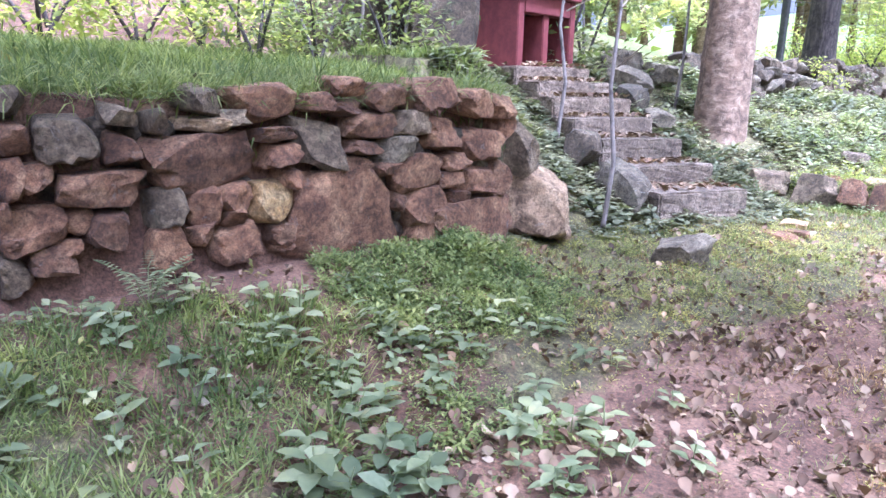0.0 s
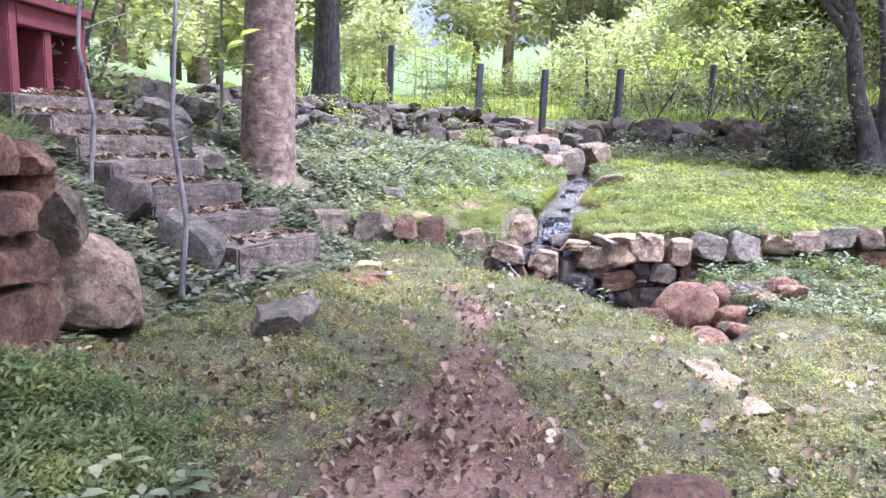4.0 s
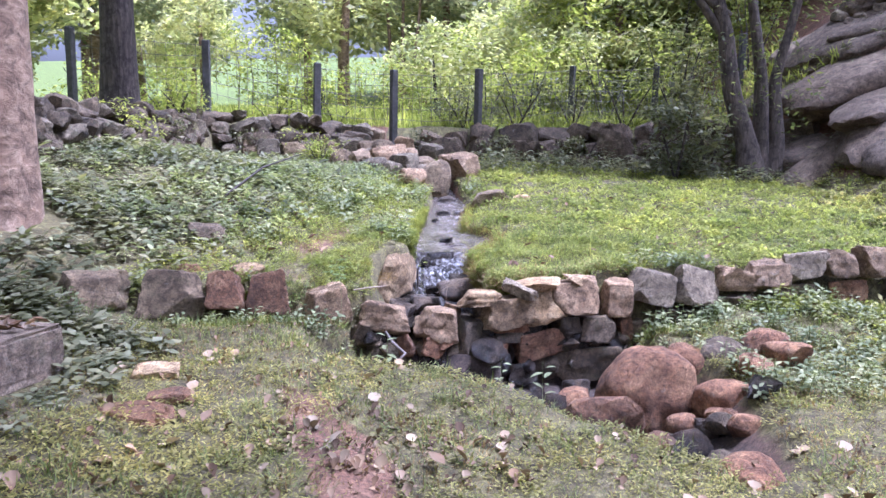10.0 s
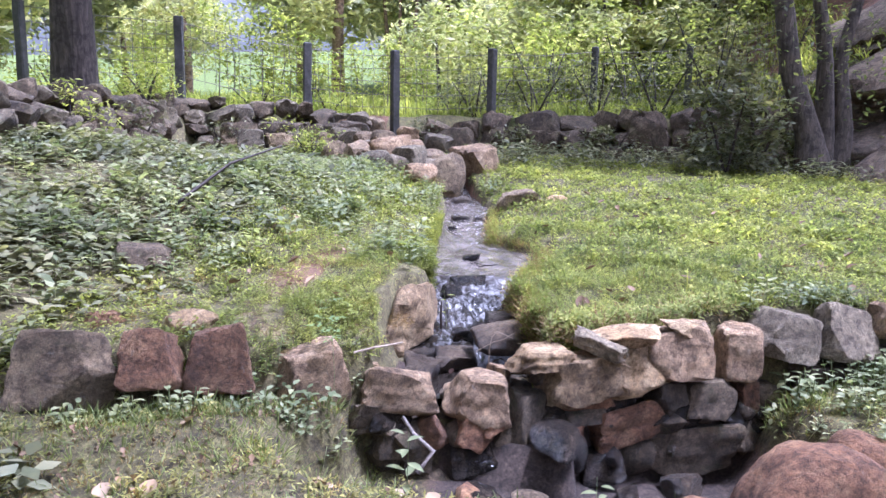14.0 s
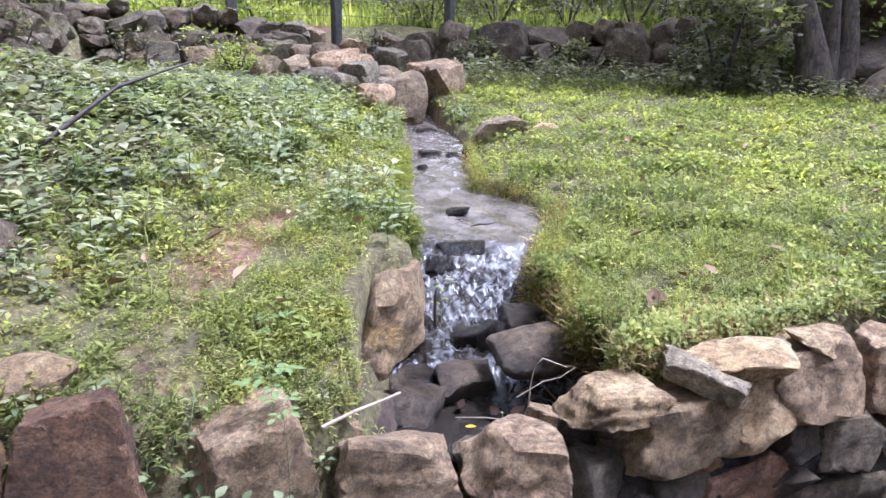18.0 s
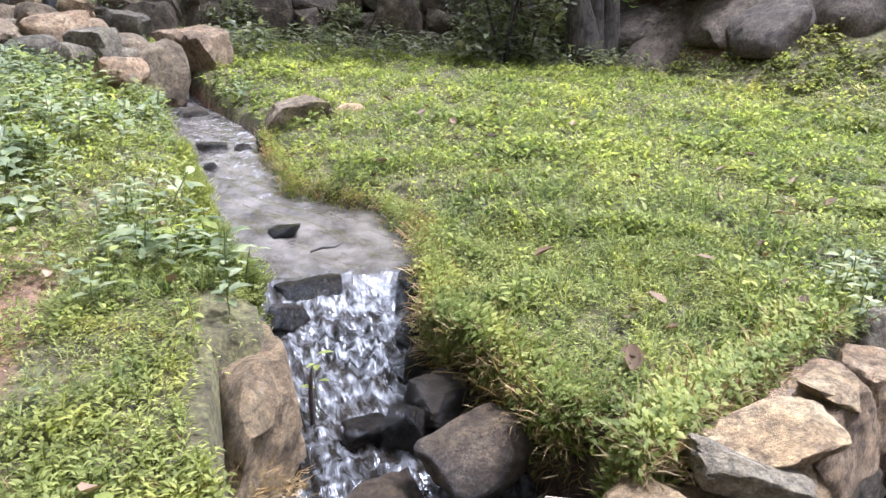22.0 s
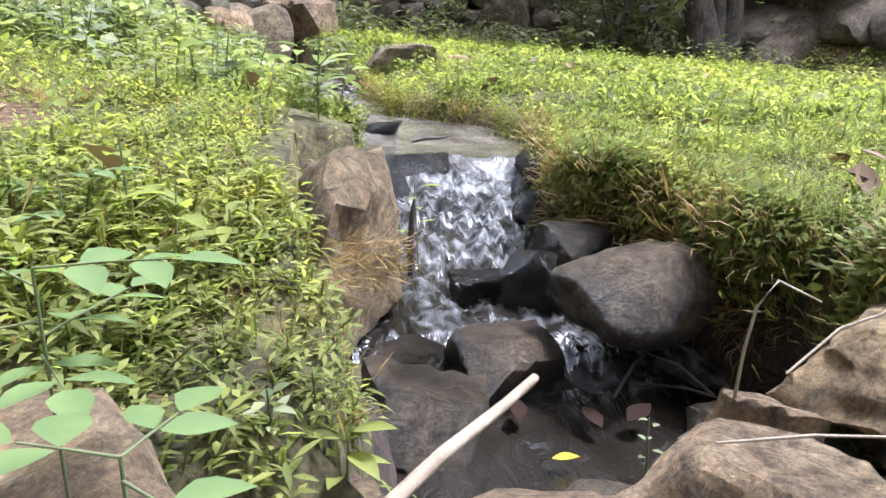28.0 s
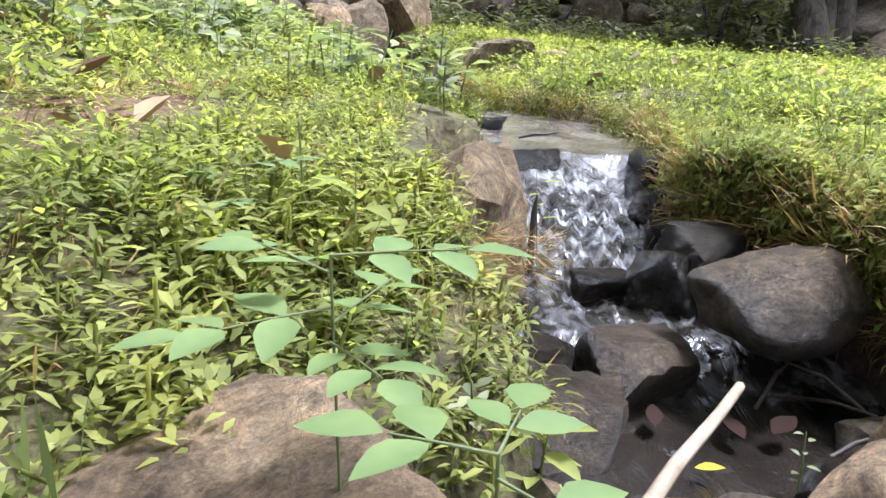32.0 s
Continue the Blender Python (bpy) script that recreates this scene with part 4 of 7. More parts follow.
# rocks at the end of the tall wall and beside the steps
slab_rock("leaning_slab", (-2.1, -4.98, 0.14), (0.9, 0.6, 0.74), face_rock, "big leaning grey-red slab at the end of the wall", 44, 48, (-6, 4), 4, taper=0.15, slope=-0.75)
slab_rock("leaning_slab", (-2.2, -5.12, 0.62), (0.58, 0.5, 0.55), brown_rock, "grey rock above the leaning slab", 45, 48, (-6, 8), 4, taper=0.2, slope=-0.6)
slab_rock("step_side_rock", (-2.6, -3.5, 0.12), (0.75, 0.35, 0.5), grey_rock, "weathered rock along the side of the steps", 46, 10, (0, 25))
slab_rock("step_side_rock", (-3.3, -3.5, 0.5), (0.5, 0.35, 0.45), dark_rock, "weathered rock along the side of the steps", 47, 0, (0, 20))
# stones on the upper lawn
slab_rock("lawn_stone", (-2.72, 0.45, land_z(-2.72, 0.45) + 0.06), (0.42, 0.35, 0.22), dark_rock, "brown rock among the herbs", 61, 15)
slab_rock("lawn_stone", (-1.87, -0.42, 0.12), (0.34, 0.25, 0.16), pale_rock, "pale broken stone behind the wall", 62, 30)
slab_rock("lawn_stone", (-2.37, -0.46, 0.12), (0.26, 0.2, 0.14), red_rock, "red broken stone behind the wall", 63, 70)
slab_rock("flat_slab", (0.41, 0.3, 0.0), (0.42, 0.3, 0.11), pale_rock, "flat pale slab lying on top of the low wall", 64, 14, (4, -5), 4)
slab_rock("flat_slab", (0.28, 0.2, -0.03), (0.36, 0.2, 0.12), light_rock, "grey splinter of stone wedged under the flat slab", 67, -28, (-12, 12), 4)
slab_rock("flat_slab", (0.78, 0.45, 0.03), (0.3, 0.2, 0.09), pale_rock, "small flat slab on the low wall", 68, 30, (5, 4))
slab_rock("flat_boulder", (-0.52, 4.75, 0.38), (0.78, 0.42, 0.34), brown_rock, "flat-topped brown boulder at the water's edge", 65, 14, (3, -9), 4)
loose_rock("bank_stone", (-0.08, 4.95, 0.36), (0.3, 0.26, 0.22), pale_rock, "pale stone beside the flat boulder", 66)

# stones in and beside the running water
STREAM = (
    ("stream_block", (-0.71, 1.88, -0.07), (0.32, 0.28, 0.22), "square dark block damming the stream", 3, 0),
    ("stream_rock", (-0.83, 1.7, -0.09), (0.18, 0.15, 0.15), "small dark rock against the square block", 30, 0),
    ("stream_rock", (-0.33, 0.63, -0.155), (0.39, 0.28, 0.25), "rounded brown rock under the turf bank", 8, 1),
    ("stream_rock", (-0.36, 0.98, -0.135), (0.26, 0.2, 0.15), "angular dark rock beside the running water", 30, 2),
    ("stream_rock", (-0.47, 0.92, -0.21), (0.2, 0.18, 0.19), "angular wet dark rock in the stream", 60, 0),
    ("stream_rock", (-0.62, 0.98, -0.24), (0.17, 0.14, 0.1), "small wet rock splashed by the stream", 10, 0),
    ("stream_rock", (-0.61, 0.66, -0.325), (0.3, 0.24, 0.22), "large dark rock splitting the stream", 20, 2),
    ("stream_rock", (-0.82, 0.64, -0.34), (0.2, 0.18, 0.19), "wet black rock below the slab", 70, 0),
    ("stream_rock", (-0.81, 0.46, -0.36), (0.26, 0.23, 0.24), "brown rock with split faces below the slab", 0, 2),
    ("stream_rock", (-0.22, 1.8, -0.04), (0.2, 0.22, 0.19), "wet black rock beside the fall", 15, 0),
    ("stream_rock", (-0.27, 1.5, -0.13), (0.22, 0.22, 0.16), "wet black rock beside the fall", 45, 0),
    ("stream_rock", (-0.36, 1.28, -0.17), (0.16, 0.14, 0.12), "wet black rock beside the fall", 70, 0),
    ("stream_rock", (-0.8, 2.54, 0.025), (0.21, 0.17, 0.13), "small pointed dark rock in midstream", 12, 0),
    ("stream_rock", (-1.21, 4.0, 0.13), (0.14, 0.1, 0.08), "small dark rock in midstream", 80, 0),
    ("stream_rock", (-1.2, 4.6, 0.17), (0.26, 0.16, 0.1), "small dark rock in midstream", 20, 0),
    ("stream_rock", (-0.98, 4.55, 0.17), (0.2, 0.12, 0.09), "small dark rock in midstream", 55, 0),
    ("stream_rock", (-1.45, 6.1, 0.27), (0.32, 0.26, 0.16), "brown rock in the upper stream", 30, 1),
    ("stream_rock", (-0.74, 4.5, 0.2), (0.35, 0.22, 0.16), "dark rock below the flat boulder", 15, 0),
)
for k, (nm, at, size, label, turn, dry) in enumerate(STREAM):
    (loose_rock if dry == 1 else slab_rock)(nm, at, size, damp_rock if dry else wet_rock, label, 80 + k, turn, (k * 7 % 13 - 6, k * 5 % 11 - 5), 4, group="stream rocks")
slab_rock("bank_slab", (-1.0, 1.06, -0.15), (1.2, 0.4, 0.62), ochre_slab, "tall brown slab edging the stream", 113, 93, (-4, 0), 4, slope=0.15)
for k, (x, y, z, s) in enumerate(((-0.2, 0.42, -0.36, 0.18), (-0.05, 0.5, -0.33, 0.2), (0.15, 0.5, -0.3, 0.17), (-0.35, 0.3, -0.38, 0.16), (-0.55, 0.2, -0.4, 0.2), (0.3, 0.42, -0.35, 0.2), (-0.15, 0.22, -0.34, 0.2))):
    slab_rock("bed_stone", (x, y, z), (s, s * 0.8, s * 0.6), [dark_rock, wet_rock][k % 2], "muddy stone in the hollow behind the wall", 120 + k, 50 * k, group="bed stones")

# boulders of the cascade and the tumbled far walls
CASCADE = ((-1.75, 6.75, 0.58, 0.6, 0.75), (-2.05, 6.0, 0.36, 0.55, 0.35), (-2.35, 6.9, 0.6, 0.65, 0.5), (-2.15, 7.6, 0.75, 0.7, 0.5), (-1.6, 7.5, 0.7, 0.5, 0.45), (-2.9, 6.7, 0.62, 0.6, 0.35),
           (-3.0, 7.6, 0.8, 0.6, 0.45), (-2.6, 8.2, 0.95, 0.55, 0.4), (-3.5, 7.9, 0.85, 0.55, 0.4), (-3.3, 8.7, 1.1, 0.6, 0.45), (-2.9, 9.1, 1.2, 0.5, 0.4), (-3.9, 8.9, 1.15, 0.55, 0.45), (-3.7, 9.6, 1.4, 0.5, 0.4), (-4.2, 9.4, 1.4, 0.5, 0.4), (-2.3, 8.9, 1.0, 0.55, 0.5), (-4.3, 8.1, 0.9, 0.5, 0.4),
           (-1.3, 7.1, 0.5, 0.62, 0.55), (-2.5, 6.35, 0.4, 0.5, 0.4), (-3.3, 7.15, 0.6, 0.7, 0.5), (-2.75, 7.2, 0.6, 0.62, 0.6), (-1.95, 7.15, 0.6, 0.6, 0.6), (-3.8, 7.5, 0.7, 0.55, 0.5))
for k, (x, y, z, w, h) in enumerate(CASCADE):
    (loose_rock if k % 2 else slab_rock)("cascade_boulder", (x, y, max(z, land_z(x, y) + 0.3 * h)), (w, w * 0.8, h), [brown_rock, face_rock, grey_rock][k % 3], "brown boulder in the stony upper stream", 140 + k, 37 * k, (k * 5 % 17 - 8, k * 7 % 19 - 9), group="cascade boulders")

for k in range(13):
    x = -5.9 + 0.19 * k + 0.11 * math.sin(5 * k)
    y = 8.05 + 0.075 * k + 0.22 * math.sin(3 * k)
    w = 0.6 + 0.14 * math.sin(7 * k)
    slab_rock("fallen_boulder", (x, y, land_z(x, y) + 0.2 + 0.12 * (k % 2)), (w, w * 0.8, w * 0.85), [brown_rock, dark_rock, grey_rock, dark_rock][k % 4], "brown boulder fallen from the far wall", 190 + k, 51 * k, (k * 5 % 17 - 8, k * 7 % 19 - 9), 3, "fallen boulders")


def boulder_wall(name, label, line, height, size, mats, seed, depth):
    root = tagged(new(name), label, "stone wall", kind="structure")
    r = np.random.default_rng(seed)
    pts = np.array(line, float)
    cum = np.r_[0, np.cumsum(np.hypot(*np.diff(pts[:, :2], axis=0).T))]
    k, h = 0, 0.0
    while h < height:
        s = r.uniform(-0.3, 0.1)
        while s < cum[-1]:
            w = size * r.uniform(0.6, 1.5)
            c = np.clip(s + w / 2, 0, cum[-1])
            x, y, top = (float(np.interp(c, cum, pts[:, q])) for q in range(3))
            hh = w * r.uniform(0.55, 0.85)
            g = block_mesh("stone", (w * 1.1, depth * r.uniform(0.8, 1.2), hh * 1.15), seed * 900 + k, mats[int(r.integers(len(mats)))], 3, 1.0)
            a = math.atan2(float(np.interp(min(c + 0.1, cum[-1]), cum, pts[:, 1]) - np.interp(max(c - 0.1, 0), cum, pts[:, 1])), float(np.interp(min(c + 0.1, cum[-1]), cum, pts[:, 0]) - np.interp(max(c - 0.1, 0), cum, pts[:, 0])))
            out = h * 0.55
            child("stone", g, root, pose(x + math.sin(a) * out + r.uniform(-0.06, 0.06), y - math.cos(a) * out + r.uniform(-0.06, 0.06), top - h - hh * 0.4 + r.uniform(-0.08, 0.08), r.uniform(-20, 20), r.uniform(-20, 20), math.degrees(a) + r.uniform(-25, 25)))
            s += w * 0.92
            k += 1
        h += size * 0.55
    return root


# tree shade over these far walls is put into their dark stones
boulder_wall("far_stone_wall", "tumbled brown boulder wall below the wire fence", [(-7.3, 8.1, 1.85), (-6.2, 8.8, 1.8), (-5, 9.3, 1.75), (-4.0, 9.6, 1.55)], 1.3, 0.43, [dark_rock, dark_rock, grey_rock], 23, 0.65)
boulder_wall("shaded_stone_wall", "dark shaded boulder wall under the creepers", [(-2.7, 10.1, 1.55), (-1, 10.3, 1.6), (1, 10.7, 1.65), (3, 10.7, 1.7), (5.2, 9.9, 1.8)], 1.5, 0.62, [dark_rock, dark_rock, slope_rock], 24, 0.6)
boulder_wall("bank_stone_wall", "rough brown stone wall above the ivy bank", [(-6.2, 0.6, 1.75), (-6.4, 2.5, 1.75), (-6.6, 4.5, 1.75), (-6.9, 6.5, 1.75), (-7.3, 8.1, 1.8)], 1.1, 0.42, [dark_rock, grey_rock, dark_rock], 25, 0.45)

# ---------------------------------------------------------------- steps
steps = tagged(new("garden_steps"), "worn concrete steps climbing the bank, littered with leaves", "steps", kind="structure")
TREADS = ((-2.2, 0.1, 0.0), (-2.82, 0.31, 0.14), (-3.2, 0.57, 0.0), (-3.7, 0.79, -0.02), (-4.15, 1.02, 0.0), (-4.6, 1.22, 0.04), (-5.05, 1.42, 0.0))
for k, (x0, top, shift) in enumerate(TREADS):
    r = np.random.default_rng(300 + k)
    bm = bmesh.new()
    bmesh.ops.create_cube(bm, size=1.0)
    bmesh.ops.scale(bm, vec=(0.78, 1.22, 0.3), verts=bm.verts)
    bmesh.ops.bevel(bm, geom=list(bm.edges), offset=0.02, segments=2, affect="EDGES")
    bmesh.ops.subdivide_edges(bm, edges=[e for e in bm.edges if e.calc_length() > 0.2], cuts=7, use_grid_fill=True)
    for v in bm.verts:
        v.co += Vector(r.normal(0, 0.003, 3))
    ob = part("step", bm, concrete, steps)
    ob.matrix_local = pose(x0 - 0.39, -2.7 + shift, top - 0.15, r.uniform(-1, 1), r.uniform(-1, 1), r.uniform(-2, 3))

# ---------------------------------------------------------------- fence
posts = ((-9.7, 7.6, 1.55, 3.55), (-7.3, 8.78, 1.6, 3.41), (-5.11, 9.7, 1.45, 3.02), (-3.41, 10.05, 0.95, 2.89), (-1.49, 10.19, 1.4, 2.91), (0.54, 12.76, 1.6, 3.25), (2.6, 12.9, 1.6, 3.3), (4.6, 13.0, 2.5, 4.0))
for k, (x, y, z0, z1) in enumerate(posts):
    bm = bmesh.new()
    bmesh.ops.create_cube(bm, size=1.0)
    bmesh.ops.scale(bm, vec=(0.16, 0.14, z1 - z0), verts=bm.verts)
    bmesh.ops.subdivide_edges(bm, edges=[e for e in bm.edges if e.calc_length() > 0.5], cuts=6, use_grid_fill=True)
    bmesh.ops.bevel(bm, geom=[e for e in bm.edges if len(e.link_faces) == 2 and e.calc_face_angle() > 1], offset=0.018, segments=1, affect="EDGES")
    r = np.random.default_rng(330 + k)
    for v in bm.verts:
        v.co += Vector(r.normal(0, 0.004, 3))
    me = bpy.data.meshes.new("fence_post")
    bm.to_mesh(me)
    bm.free()
    me.materials.append(post_mat)
    ob = new("fence_post", me)
    ob.matrix_world = pose(x, y, (z0 + z1) / 2, r.uniform(-1, 1), r.uniform(-1.5, 1.5), 15 * k)
    tagged(ob, "dark weathered fence post carrying rusty wire", "fence post", "fence posts")


def tube(path, radius, sides=5):
    """Verts and quads of a thin tube along points; radius: one, or one for each point."""
    pts = [Vector(p) for p in path]
    rad = radius if isinstance(radius, (list, tuple)) else [radius] * len(pts)
    vs, fs = [], []
    for i, p in enumerate(pts):
        d = (pts[min(i + 1, len(pts) - 1)] - pts[max(i - 1, 0)]).normalized()
        u = d.cross(Vector((0.31, 0.2, 0.93))).normalized() if abs(d.z) < 0.9 else d.cross(Vector((1, 0.1, 0))).normalized()
        w = d.cross(u)
        for j in range(sides):
            a = 2 * math.pi * j / sides
            vs.append(tuple(p + (u * math.cos(a) + w * math.sin(a)) * rad[i]))
    for i in range(len(pts) - 1):
        for j in range(sides):
            a, b = i * sides + j, i * sides + (j + 1) % sides
            fs.append((a, b, b + sides, a + sides))
    return vs, fs


for k in range(len(posts) - 1):
    (xa, ya, _, za), (xb, yb, _, zb) = posts[k], posts[k + 1]
    r = np.random.default_rng(350 + k)
    shapes = []
    for q in (0.1, 0.35, 0.6, 0.85, 1.1):
        shapes.append(tube([(xa + (xb - xa) * u, ya + (yb - ya) * u, za + (zb - za) * u - q - 0.05 * math.sin(math.pi * u) + r.normal(0, 0.008)) for u in np.linspace(0, 1, 9)], 0.006, 4))
    n = int(math.hypot(xb - xa, yb - ya) / 0.2)
    for j in range(1, n):
        u = j / n
        x, y, z = xa + (xb - xa) * u, ya + (yb - ya) * u, za + (zb - za) * u - 0.04
        shapes.append(tube([(x + r.normal(0, 0.012), y, z - 0.05 - q) for q in (0, 0.4, 0.8, 1.15)], 0.005, 4))
    v, f = gather(shapes)
    tagged(new("wire_netting", mesh_of("wire_netting", v, f, wire_mat)), "rusty wire netting stretched between the posts", "wire fence", "wire netting")

# ---------------------------------------------------------------- red stove
stove = tagged(new("outdoor_stove"), "dull red painted masonry stove with dark openings", "stove")
stove.matrix_world = pose(-5.3, -3.15, 1.42, 0, 0, 110)


def box_part(name, lo, hi, mat, parent, label="", bevel=0.012):
    bm = bmesh.new()
    bmesh.ops.create_cube(bm, size=1.0)
    for v in bm.verts:
        v.co = Vector([(a + b) / 2 + c * (b - a) for a, b, c in zip(lo, hi, v.co)])
    bmesh.ops.bevel(bm, geom=list(bm.edges), offset=bevel, segments=2, affect="EDGES")
    return part(name, bm, mat, parent, label)


box_part("side_wall", (0.0, 0.0, 0.0), (0.14, 0.75, 0.95), red_paint, stove)
box_part("middle_wall", (0.62, 0.03, 0.0), (0.76, 0.75, 0.72), red_paint, stove)
box_part("side_wall", (1.24, 0.0, 0.0), (1.38, 0.75, 0.95), red_paint, stove)
box_part("back_wall", (0.14, 0.62, 0.0), (1.24, 0.75, 0.95), dark_back, stove, "dark back wall")
box_part("lintel", (0.14, 0.0, 0.72), (1.24, 0.2, 0.95), red_paint, stove)
box_part("top_slab", (-0.06, -0.06, 0.953), (1.44, 0.8, 1.05), red_paint, stove)
box_part("base_slab", (-0.1, -0.12, -0.25), (1.48, 0.85, -0.003), concrete, stove)
box_part("chimney", (0.45, 0.4, 1.053), (0.95, 0.75, 1.75), red_paint, stove)


# ---------------------------------------------------------------- trees
def trunk_mesh(name, rings, mat, sides=14, seed=0):
    """A trunk or limb from rings (x, y, z, radius)."""
    r = np.random.default_rng(seed)
    rings = np.array(rings, float)
    t = np.linspace(0, 1, max(8, len(rings) * 5))
    src = np.linspace(0, 1, len(rings))
    fine = np.stack([np.interp(t, src, rings[:, q]) for q in range(4)], -1)
    fine[1:-1, :3] = (fine[:-2, :3] + 2 * fine[1:-1, :3] + fine[2:, :3]) / 4
    vs, fs = [], []
    lob = r.uniform(0, 6, 3)
    for i, (x, y, z, rad) in enumerate(fine):
        for j in range(sides):
            a = 2 * math.pi * j / sides
            q = rad * (1 + 0.06 * math.sin(3 * a + lob[0] + 0.13 * i) + 0.03 * math.sin(5 * a + lob[1] - 0.2 * i) + r.normal(0, 0.012))
            vs.append((x + q * math.cos(a), y + q * math.sin(a), z))
    for i in range(len(fine) - 1):
        for j in range(sides):
            a, b = i * sides + j, i * sides + (j + 1) % sides
            fs.append((a, b, b + sides, a + sides))
    return mesh_of(name, vs, fs, mat, True)


def limb_mesh(name, path, mat, sides=7):
    v, f = tube([p[:3] for p in path], [p[3] for p in path], sides)
    return mesh_of(name, v, f, mat, True)


LEAF = leaf_shape(1.0, 0.5, 0.1, 0.15)
LEAF_THIN = thin_leaf(1.0, 0.42, 0.1, 0.2, 0.0, 0.0, 0.0)


def crown_mesh(name, clumps, per_clump, leaf, mat, seed, shape=LEAF_THIN, droop=0.3):
    """Leaves in ragged clumps: clumps are rows of x, y, z, radius."""
    r = np.random.default_rng(seed)
    rows = []
    for x, y, z, rad in clumps:
        n = int(per_clump * max(0.3, rad * rad))
        d = r.normal(size=(n, 3))
        d /= np.linalg.norm(d, axis=1)[:, None]
        d *= (rad * r.uniform(0.35, 1.05, n) ** 0.6)[:, None] * np.array([1, 1, 0.75])
        rows.append(np.column_stack([x + d[:, 0], y + d[:, 1], z + d[:, 2], r.uniform(0, 6.3, n), r.normal(droop, 0.6, n), r.uniform(0, 6.3, n), leaf * r.uniform(0.6, 1.3, n)]))
    return swarm(name, *shape, np.concatenate(rows), mat)


def ragged(center, radii, count, clump, seed, low=-0.6):
    r = np.random.default_rng(seed)
    out = []
    while len(out) < count:
        p = r.uniform(-1, 1, 3)
        if 0.2 < np.linalg.norm(p) < 1 and p[2] > low:
            out.append((center[0] + p[0] * radii[0], center[1] + p[1] * radii[1], center[2] + p[2] * radii[2], clump * r.uniform(0.6, 1.3)))
    return out


big = tagged(new("big_tree"), "stout tree with pale flaking bark beside the steps", "tree")
child("trunk", trunk_mesh("trunk", [(-3.98, -0.68, 0.1, 0.46), (-3.97, -0.68, 0.45, 0.37), (-3.96, -0.68, 1.2, 0.33), (-3.95, -0.66, 2.4, 0.31), (-3.9, -0.62, 4.0, 0.29), (-3.82, -0.6, 6.2, 0.24)], pale_bark, 28, 1), big)
for k in range(4):
    a = 0.6 + 1.6 * k
    child("limb", limb_mesh("limb", [(-3.8, -0.6, 5.6 + 0.2 * k, 0.16), (-3.8 + math.cos(a), -0.6 + math.sin(a), 6.9, 0.11), (-3.8 + 2.4 * math.cos(a), -0.6 + 2.4 * math.sin(a), 8.0, 0.06)], pale_bark), big)
# this limb and the second crown part are an added unseen bough shading the steps
child("limb", limb_mesh("limb", [(-3.8, -0.6, 5.4, 0.15), (-1.8, -1.4, 6.8, 0.1), (0.8, -2.2, 7.4, 0.05)], pale_bark), big)
child("crown", crown_mesh("crown", ragged((-3.8, -0.6, 8.4), (3.6, 3.6, 1.8), 40, 0.8, 4) + ragged((-0.6, -2.2, 7.5), (2.5, 2.1, 0.8), 44, 0.7, 41), 90, 0.16, tree_leaf, 4), big)

dark = tagged(new("dark_tree"), "dark straight tree behind the stone wall", "tree")
child("trunk", trunk_mesh("trunk", [(-8.05, 6.85, 1.5, 0.5), (-8.05, 6.85, 1.95, 0.36), (-8.0, 6.8, 3.2, 0.31), (-8.0, 6.8, 7.5, 0.26)], dark_bark, 18, 2), dark)
for k, a in enumerate((0.2, -0.6, 2.2, 3.6)):
    child("limb", limb_mesh("limb", [(-8, 6.8, 4.6 + 0.4 * k, 0.1), (-8 + 1.2 * math.cos(a), 6.8 + 1.2 * math.sin(a), 4.9 + 0.4 * k, 0.06), (-8 + 2.6 * math.cos(a), 6.8 + 2.6 * math.sin(a), 4.6 + 0.4 * k, 0.03)], dark_bark, 6), dark)
child("crown", crown_mesh("crown", ragged((-7.6, 6.6, 6.6), (3.2, 2.6, 1.6), 34, 0.75, 5) + [(-6.6, 6.2, 4.4, 0.5), (-5.9, 6.3, 4.15, 0.4), (-6.9, 5.9, 4.2, 0.45), (-7.6, 5.6, 4.3, 0.5), (-5.6, 6.4, 4.5, 0.45), (-8.8, 6.2, 4.3, 0.5)], 70, 0.26, tree_leaf, 6, LEAF), dark)

grey_trunk = bark_material("grey_brown_bark", (0.03, 0.024, 0.018), (0.075, 0.06, 0.045), (0.14, 0.114, 0.088), False)
right = tagged(new("leaning_tree"), "leaning clump of dark trunks at the foot of the rock slope", "tree")
for k, ring in enumerate((
        [(4.05, 8.75, 0.5, 0.24), (3.95, 8.8, 1.2, 0.15), (3.6, 8.9, 2.3, 0.12), (3.45, 9.0, 3.4, 0.1), (2.9, 9.1, 5.4, 0.05)],
        [(4.1, 8.9, 0.6, 0.2), (4.2, 8.9, 1.4, 0.11), (4.15, 9.0, 2.6, 0.08), (3.8, 9.1, 4.6, 0.05)],
        [(4.4, 8.95, 0.6, 0.18), (4.5, 8.95, 1.4, 0.1), (4.4, 9.1, 2.5, 0.07), (4.9, 9.3, 4.5, 0.04)])):
    # high limb out of view, added to carry the shading canopy
    child("limb", limb_mesh("limb", [(3.5, 9.0, 3.2 + 0.5 * k, 0.09), (1.8 - k, 8.9, 5.6 + 0.3 * k, 0.06), (-0.6 - k, 8.8, 7.0, 0.03)], grey_trunk), right)
    child("trunk", trunk_mesh("trunk", [(x, y, z, w * 1.45) for x, y, z, w in ring], grey_trunk, 14, 20 + k), right)
